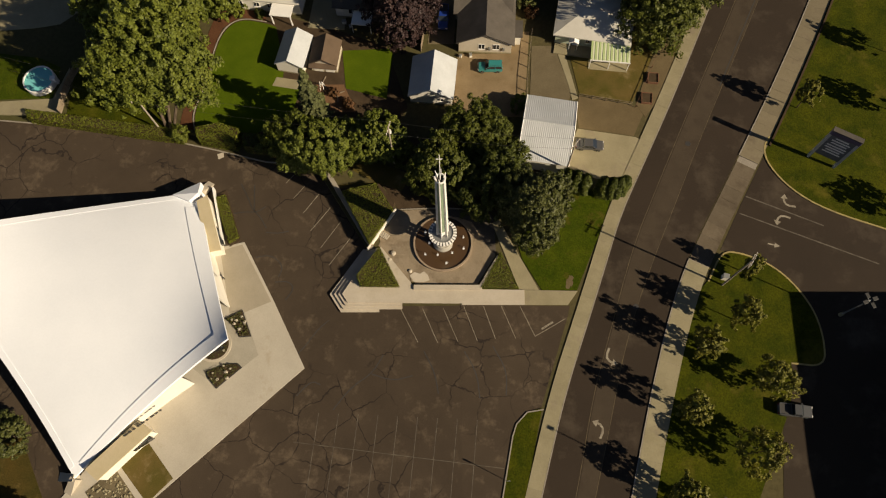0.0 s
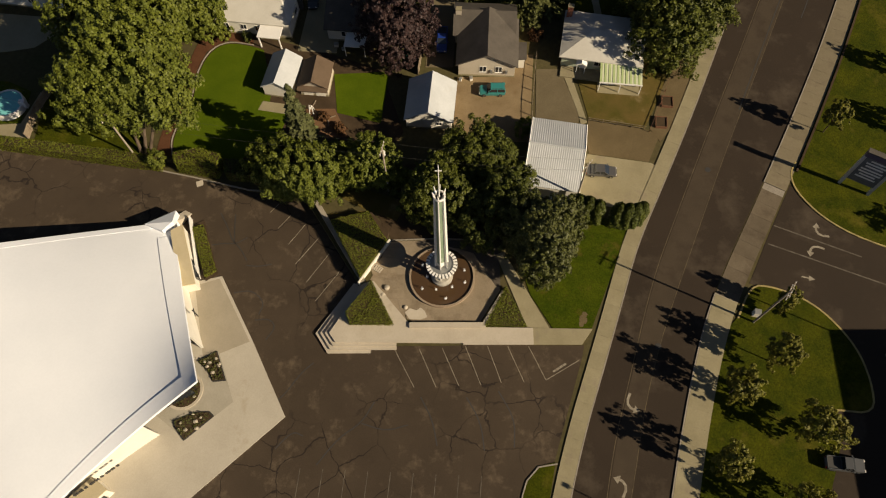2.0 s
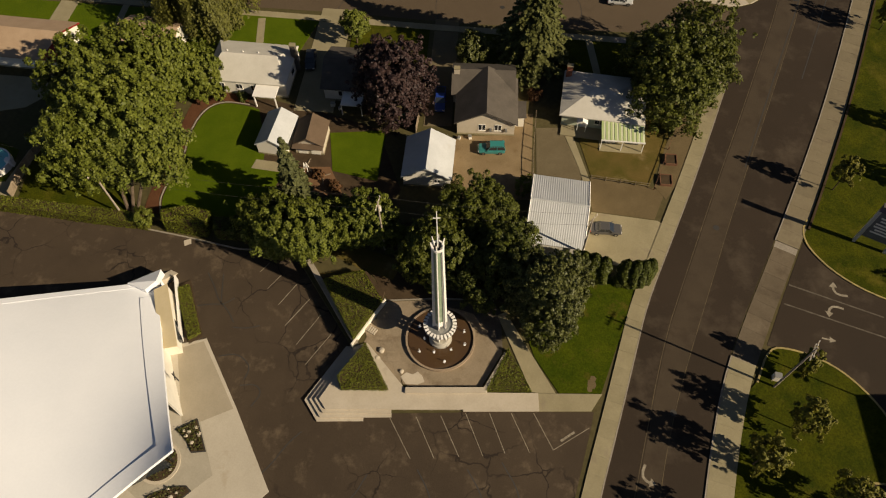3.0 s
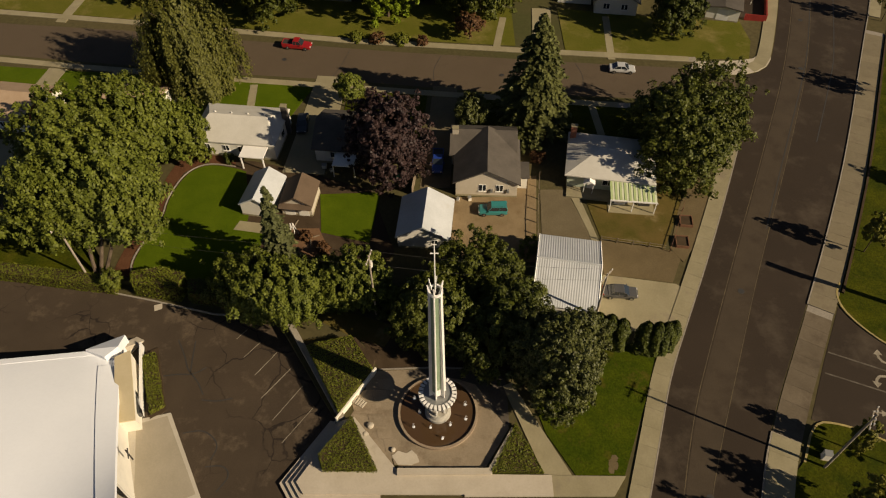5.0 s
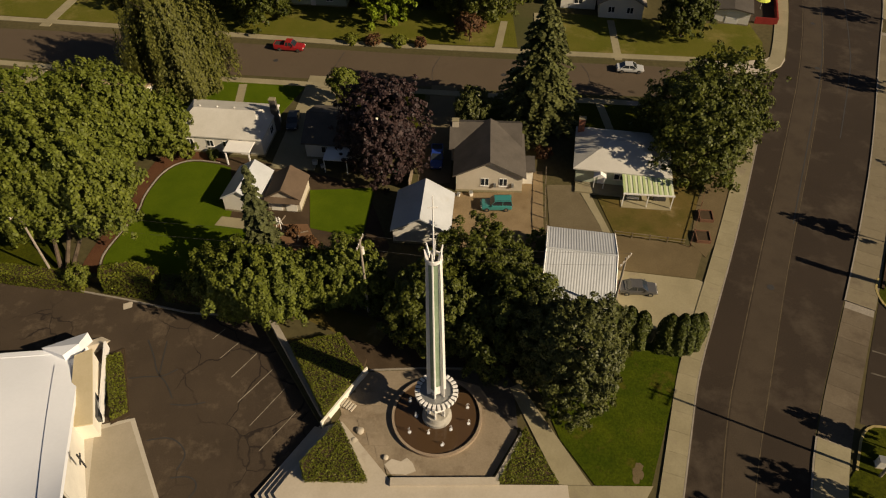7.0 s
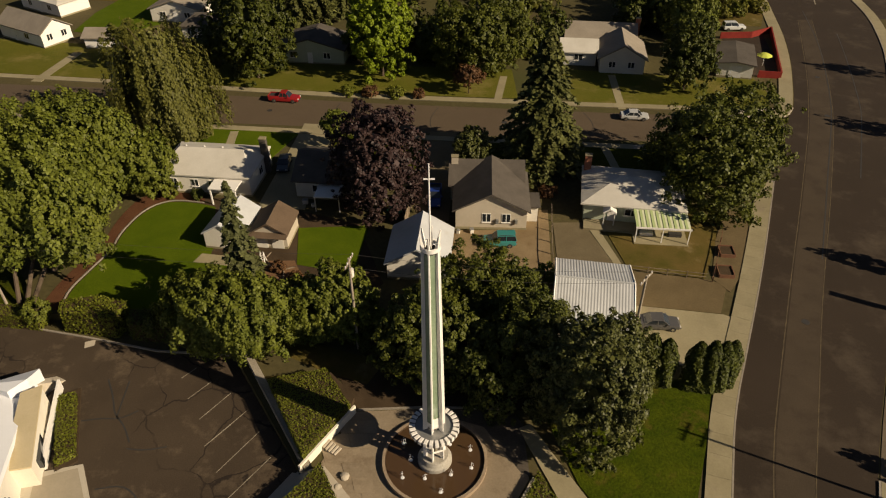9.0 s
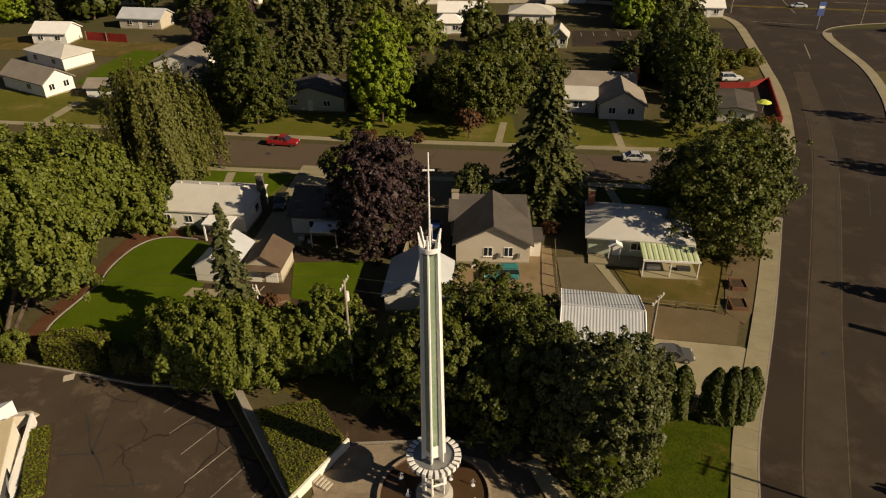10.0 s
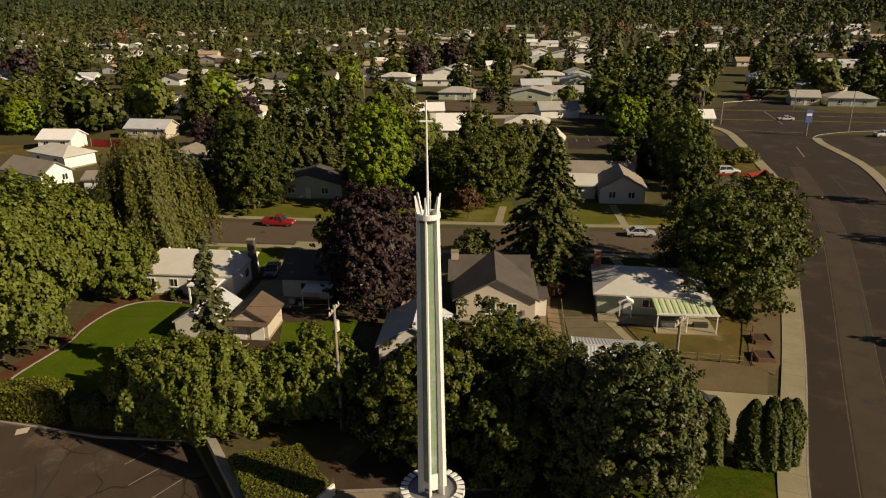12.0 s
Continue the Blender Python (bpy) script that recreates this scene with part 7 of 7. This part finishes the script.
lawn([(-79, 146), (-70, 143), (-62, 150), (-64, 168), (-76, 172), (-79, 158)], LUSH, "sunlit green back lawn", 0.04)
house("house", "white gabled house with a grey roof", -84.9, 142.6, -31, 14.0, 6.6, 3.0, 2.1, WHITE, SHINGLE_W, axis="x", wins=(("e", -1.6, 1.9, 1.2, 1.3), ("e", 1.6, 1.9, 1.2, 1.3), ("s", 2, 1.7, 1.4, 1.2)), doors=(("s", -2, 0.95),))
house("shed", "small white outbuilding with a grey roof", -68.6, 138.4, -2, 7, 5, 2.3, 1.0, WHITE, SHINGLE_W, axis="x", category="shed")
house("garage", "small white garage with a low dark grey roof", 53.2, 124.2, -17, 6.0, 10.0, 2.6, 0.4, SIDING_W, SHINGLE_D, axis="y", doors=(("s", 0, 2.2),), category="garage")
vehicle("sedan", "white sedan beside a far garage", -52.5, 148.0, 5, paint("pale_sedan_paint", (0.6, 0.6, 0.58)), 4.5, 1.8)
umb = thing("garden_umbrella", "lime green open garden umbrella", "umbrella", pose(59.0, 125.0, 0))
part("pole", rod((0, 0, 0), (0, 0, 2.4), 0.03), WHITE, umb)
part("canopy", lathe([(0.0, 2.5), (0.7, 2.35), (1.4, 2.0), (1.4, 1.96), (0.7, 2.3), (0.0, 2.45)], 8), plain("lime_canvas", (0.5, 0.55, 0.08), 0.8), umb)
slab("yard", [(55.4, 120.4), (61, 120.2), (65, 140.6), (56, 139.2)], 0.02, ROAD, "dark paved yard behind the red wall", "yard")

# trees of the middle distance: a few built crowns, shared
PROTO, SMALL = [], []
for k, (leaf, rx, rz, hang) in enumerate((("dark", 1, 1.05, 0), ("maple", 1, 0.85, 0), ("birch", 1, 1.1, 0.3), ("mid", 1, 0.8, 0), ("mid", 1, 1.2, 0), ("purple", 1, 1.0, 0), ("bright", 1, 1.1, 0))):
    for store, n_leaf, size in ((PROTO, 3100, 0.63), (SMALL, 1050, 1.09)):
        rs = np.random.RandomState(200 + k)
        me = crown_mesh("crown", 4.6, 4.6, 4.6 * rz, 56, n_leaf, size, rs, 0.3, hang, -0.92, 0.3, ruffle=0.24)
        me.materials.append(LEAF[leaf])
        store.append(me)
CONE, CONE_SMALL = [], []
for k in range(2):
    for store, n_bough, n_spray, size in ((CONE, 150, 30, 0.62), (CONE_SMALL, 70, 14, 1.1)):
        rs = np.random.RandomState(220 + k)
        me = conifer_mesh(16, 3.9, rs, n_bough, n_spray, size)
        me.materials.append(LEAF["spruce"])
        store.append(me)
TRUNK = bpy.data.meshes.new("trunk")
bm = rod((0, 0, -0.2), (0, 0, 6.0), 0.25, 0.14, 7)
bm.to_mesh(TRUNK)
bm.free()
TRUNK.materials.append(BARK)


def far_tree(x, y, s, k, conif=False):
    t = thing("tree", "distant dark conifer among houses" if conif else "distant leafy tree among houses", "tree", Matrix.LocRotScale((x, y, 0), Euler((0, 0, rng.uniform(0, 6.28))), (s, s, s * rng.uniform(0.9, 1.15))), "trees of the neighbourhood")
    put("trunk", TRUNK, None, t)
    if conif:
        put("crown", (CONE if y < 205 else CONE_SMALL)[k % 2], None, t)
    else:
        put("crown", (PROTO if y < 205 else SMALL)[k], None, t, at=pose(0, 0, 4.3))
    return t


def free(x, y, r):
    """Whether a spot is clear of streets and houses."""
    if (92 < x < 195 and 120 < y < 240) or (29 < x < 57 and 168 < y < 190) or (-125 < x < -62 and 132 < y < 186):
        return False
    for hx, hy, _, w, d, *_ in NEARFAR:
        if abs(x - hx) < w / 2 + r * 0.7 and -d / 2 - 5 - 0.02 * hy - r * 0.5 < y - hy < d / 2 + r * 0.7:
            return False
    for a, b in zip(FAR_ST, FAR_ST[1:]):
        if a[0] <= x <= b[0] and abs(y - (a[1] + (b[1] - a[1]) * (x - a[0]) / (b[0] - a[0]))) < 11:
            return False
    road_x = np.interp(y, [100, 133, 159, 187, 205, 238, 420], [60, 74, 81, 88, 92, 108, 165])
    return abs(x - road_x) > 13 + r * 0.5


for x, y, s, k, c in (
    (-45, 127, 0.75, 0, False), (-17, 131, 0.7, 0, False), (-3, 129, 0.75, 0, False), (0, 136, 0.9, 0, False), (14, 131, 0.8, 4, False), (20, 135, 0.75, 0, False), (-39, 134, 0.9, 0, False), (10, 140, 0.9, 0, False), (-8, 138, 0.85, 4, False), (41, 147, 0.75, 0, False), (47, 140, 0.6, 0, False),
    (-27, 150, 1.15, 0, True), (-22, 154, 1.25, 1, True), (-31, 148, 1.05, 0, True), (-36, 158, 0.9, 1, True), (-16, 158, 1.2, 2, False), (-45, 146, 1.0, 4, False), (-40, 138, 1.05, 0, False), (-52, 176, 1.1, 3, False), (-60, 178, 0.95, 5, False), (-47, 168, 1.05, 0, False),
    (44, 152, 0.85, 0, False), (50, 156, 1.1, 0, False), (118, 264, 1.0, 0, False), (131, 276, 1.1, 4, False), (150, 282, 1.0, 0, False), (162, 300, 1.2, 1, False), (112, 302, 1.0, 3, False), (176, 284, 1.2, 0, True), (126, 332, 1.1, 0, False), (152, 342, 1.2, 4, False), (190, 318, 1.2, 0, False), (72, 262, 1.1, 0, False), (84, 284, 1.2, 3, False), (66, 300, 1.2, 0, True), (96, 320, 1.2, 0, False), (46, 143, 1.0, 0, False), (48.5, 146, 1.0, 1, False), (38.5, 145, 0.8, 0, False), (54, 168, 1.1, 3, False), (57, 192, 1.35, 0, True), (62, 200, 1.2, 1, True), (66, 194, 1.15, 0, True), (48.8, 190.2, 1.05, 6, False), 
    (-60, 128, 0.9, 2, False), (-100, 130, 1.1, 3, False), (-118, 132, 1.2, 0, False), (-100, 205, 1.5, 0, False), (-88, 214, 1.5, 1, False), (-112, 212, 1.5, 0, False), (-72, 208, 1.2, 3, False), (-58, 204, 1.1, 5, False), (-46, 206, 1.2, 0, False),
    (14, 150, 1.0, 3, False), (20, 158, 0.9, 2, False), (-6, 166, 1.2, 1, False), (8, 172, 1.0, 4, False), (15, 166, 0.9, 3, False), (-12, 178, 1.1, 2, False), (18, 178, 0.6, 3, False), (-28, 200, 1.2, 0, False), (-20, 188, 1.0, 1, False)):
    if s:
        far_tree(x, y, s, k, c)
houses = 0
spots = []
while houses < 230:
    y = 215 + 800 * rng.random() ** 1.2
    x = rng.uniform(-0.7, 0.75) * y
    if free(x, y, 8) and all((x - a) ** 2 + (y - b) ** 2 > 330 for a, b in spots):
        spots.append((x, y))
        house("house", "far pale bungalow among trees", x, y, rng.uniform(-14, 4), rng.uniform(9, 16), rng.uniform(8, 10), 2.9, 1.8, rng.choice(FARWALL), rng.choice(FARROOF), "gable", rng.choice("xy"), wins=(("s", 0, 1.7, 1.3, 1.2),))
        houses += 1
count = 0
while count < 225:
    y = 190 + 230 * rng.random()
    x = rng.uniform(-0.72, 0.78) * (y + 10)
    s = rng.choice((0.6, 0.8, 0.9, 1.0, 1.1, 1.2, 1.45)) * rng.uniform(0.92, 1.08)
    if free(x, y, 4.6 * s) and all(abs(x - a) > 8 + 3 * s or not -14 - 0.03 * b < y - b < 9 for a, b in spots):
        far_tree(x, y, s, rng.choice((0, 0, 1, 1, 2, 3, 3, 4, 4, 5, 6)), rng.random() < 0.22)
        count += 1
for side in (-11.2, 9.2):
    tagged(part("verge", band(FAR_ST, 2.0, -0.3, 0.06, side), DRY), "dry tan verge along the far street", "verge", kind="structure")
for p, q in (((84, 196), (99, 191)), ((84, 160), (88, 172)), ((100, 205), (106, 232)), ((70, 229), (60, 231)), ((118, 219), (150, 212))):
    stroke(p, q, 0.22, label="worn white line at the crossing", z=0.012)

# far woods: low clumps of leaf sprays, one object
rs = np.random.RandomState(300)
n = 2700
yy = 395 + 1100 * rs.rand(n) ** 1.3
xx = rs.uniform(-0.78, 0.82, n) * yy
hh = 5 + 13 * rs.rand(n) ** 1.6 + 5 * (yy > 800)
keep = np.ones(n, bool)
for a, b in spots:
    keep &= (np.abs(xx - a) > 12) | (yy > b + 9) | (yy < b - 24 - 0.05 * b)
xx, yy, hh = xx[keep], yy[keep], hh[keep]
kinds = rs.rand(len(xx))
for leaf, pick, label in (("woods", kinds < 0.4, "dense dark woods and gardens to the horizon"), ("woods", (kinds >= 0.4) & (kinds < 0.68), "green garden trees towards the horizon"), ("spruce", (kinds >= 0.68) & (kinds < 0.9), "grey-green conifers towards the horizon"), ("rust", kinds >= 0.965, "russet garden trees towards the horizon"), ("maple", (kinds >= 0.9) & (kinds < 0.965), "yellow-green garden trees towards the horizon")):
    x1, y1, h1 = xx[pick], yy[pick], hh[pick]
    per = 64
    m = len(x1) * per
    u = sphere_points(m, rs)
    u[:, :2] /= np.linalg.norm(u[:, :2], axis=1)[:, None]
    f = rs.rand(m)
    H = np.repeat(h1, per)
    slim = np.repeat(rs.uniform(0.8, 1.2, len(x1)), per)
    if leaf == "spruce":
        wide, up = 0.24 * (1.04 - f), 0.35 + 0 * f
    else:
        wide, up = 0.4 * np.sin(np.pi * (0.1 + 0.86 * f)) ** 0.55 * rs.uniform(0.75, 1.05, m), 2.2 * (f - 0.45)
    wide = wide * H * slim
    C = np.repeat(np.c_[x1, y1, 0 * x1], per, 0) + np.c_[u[:, 0] * wide, u[:, 1] * wide, H * (0.03 + 0.97 * f)]
    V, F = leaf_quads(C, np.c_[u[:, :2], up], 0.2 * H[:, None], rs, 0.14)
    tagged(put("far_woods", quick_mesh("far_woods", V, F), LEAF[leaf]), label, "woods", kind="stuff")
n2, per2 = 2600, 26
y2 = rs.uniform(1150, 2500, n2)
h2 = np.repeat(rs.uniform(22, 52, n2), per2)
f2 = rs.rand(n2 * per2)
s2 = sphere_points(n2 * per2, rs)
C2 = np.repeat(np.c_[rs.uniform(-0.75, 0.8, n2) * y2, y2, 0 * y2], per2, 0) + np.c_[s2[:, 0] * 6 * (1.1 - f2), s2[:, 1] * 6 * (1.1 - f2), h2 * f2]
V, F = leaf_quads(C2, s2 + np.array([0, -0.4, 0.3]), 6.0, rs, 0.3)
tagged(put("far_woods", quick_mesh("far_woods", V, F), LEAF["far"]), "tall dark forest along the horizon", "woods", kind="stuff")
bm = bmesh.new()
rows = []
for j in range(5):
    rows.append([bm.verts.new((-2500 + 100 * i, 2300 + 250 * j, (0, 45, 95, 120, 0)[j] * (0.75 + 0.5 * noise.noise(Vector((i * 0.13, j * 0.4, 3)))) - 0.5)) for i in range(51)])
for r, q in zip(rows, rows[1:]):
    for i in range(50):
        bm.faces.new((r[i], r[i + 1], q[i + 1], q[i]))
tagged(part("backdrop_hill", bm, surface("far_wooded_slope", (0.035, 0.045, 0.018), (0.055, 0.062, 0.028), 0.01, 0.95, 0.08, 0.0)), "low dark wooded ridge on the horizon", "hill", kind="structure")

for k, (x, y, r, h, leaf, lab) in enumerate(((-17.5, 113.4, 1.2, 1.1, "hedge", "low rounded shrub by the pavement"), (-13.5, 113.0, 1.3, 1.2, "rust", "low russet shrub by the pavement"), (-9.0, 112.6, 1.4, 1.2, "hedge", "low rounded shrub by the pavement"), (-5.0, 112.2, 1.1, 1.0, "rust", "low russet shrub by the pavement"), (-20.6, 64.6, 0.9, 0.7, "rust", "dry brown garden shrub"), (-18.0, 62.4, 1.0, 0.8, "rust", "dry brown garden shrub"), (-23.4, 63.2, 1.3, 1.2, "grey", "low grey-green garden shrub"), (-38.5, 81.2, 1.0, 0.9, "hedge", "small shrub against a house wall"), (-34.5, 80.6, 0.9, 0.8, "dark", "small shrub against a house wall"), (13.4, 80.5, 1.1, 1.0, "rust", "dry shrub beside a house"), (-45.4, 56.6, 1.4, 1.6, "maple", "leafy shrub at the lot's edge"), (10.6, 62.0, 1.5, 1.5, "maple", "leafy shrub beside the fence"), (-31.5, 54.6, 1.6, 1.6, "dark", "leafy shrub at the lot's edge"), (-16.5, 52.8, 2.0, 2.2, "maple", "leafy shrub under the trees"), (-8.0, 51.5, 2.0, 2.4, "dark", "leafy shrub under the trees"), (56.0, 150, 2.6, 3.0, "hedge", "yellow-green shrub by the corner"), (62.5, 166, 3.0, 2.6, "hedge", "yellow-green shrub by the corner"))):
    leafy(x, y, h * 1.5, r, r, h * 0.75, leaf, lab, 400 + k, 900, 0.34, 22, 0.42, bottom=-0.8, trunk=0.06, name="shrub", cz=h * 0.65)

# the far crossing: signals, poles, a station and waiting cars
def signal(x, y, turn, reach):
    p = thing("traffic_signal", "traffic signal on a long mast arm", "traffic signal", pose(x, y, 0, 0, 0, turn), "signals at the crossing")
    part("post", rod((0, 0, -0.1), (0, 0, 7.0), 0.14, 0.11, 8), STEEL, p)
    part("mast_arm", rod((0, 0, 6.4), (reach, 0, 6.8), 0.09, 0.06, 8), STEEL, p)
    for k in (0.55, 0.95):
        part("signal_head", box(reach * k - 0.2, reach * k + 0.2, -0.15, 0.15, 5.9, 7.0), DARK, p)


signal(82.0, 206.0, 10, 12)
signal(84.0, 238.0, -80, 9)
signal(116.0, 232.0, 175, 13)
for x, y in ((78.0, 211.0), (112.0, 192.0), (160, 226), (62, 246), (-30, 274), (10, 248)):
    utility_pole(x, y, 11.0, 10, "distant wooden utility pole", 1, False)
house("station", "low white station with a flat canopy", 160, 176, -6, 16, 10, 3.6, 0.5, WHITE, TIN, axis="x", wins=(("s", -4, 1.8, 3, 1.6), ("s", 3, 1.8, 3, 1.6)), category="building")
canopy = thing("station_canopy", "flat white canopy on steel columns", "canopy", pose(138, 176, 0, 0, 0, -6))
part("roof", box(-7, 7, -4.5, 4.5, 4.6, 5.4), WHITE, canopy)
for x in (-5, 5):
    part("column", rod((x, 0, 0), (x, 0, 4.6), 0.2, 0.2, 8), STEEL, canopy)
slab("parking_lot", [(97, 183), (104, 187), (200, 190), (200, 150), (93.6, 150), (95, 170)], 0.003, ROAD, "far asphalt forecourt at the crossing", "parking lot")
pylon = thing("pylon_sign", "tall blue and white pylon sign", "sign", pose(97.5, 186.5, 0))
part("post", rod((0, 0, 0), (0, 0, 5), 0.2, 0.2, 8), STEEL, pylon)
part("board", box(-0.9, 0.9, -0.2, 0.2, 3.6, 7.0), plain("pylon_blue", (0.06, 0.09, 0.25), 0.5), pylon)
part("lettering_bar", box(-0.7, 0.7, -0.24, -0.2, 5.4, 6.0), WHITE, pylon, "pale unreadable lettering bar")
vehicle("sedan", "white sedan waiting at the far crossing", 104.0, 212.0, 170, paint("white_sedan_paint", (0.6, 0.6, 0.58)), 4.7, 1.8)
vehicle("suv", "red wagon in the far crossing", 112.0, 260.0, 70, paint("far_red_paint", (0.3, 0.02, 0.015)), 4.7, 1.8)
vehicle("pickup", "pale pickup parked at the station", 117.0, 184.0, 5, paint("pale_truck_paint", (0.5, 0.48, 0.42)), 5.2, 1.85)
vehicle("sedan", "dark sedan parked at the station", 146.0, 168.0, 82, paint("navy_paint", (0.03, 0.04, 0.08)), 4.6, 1.8)
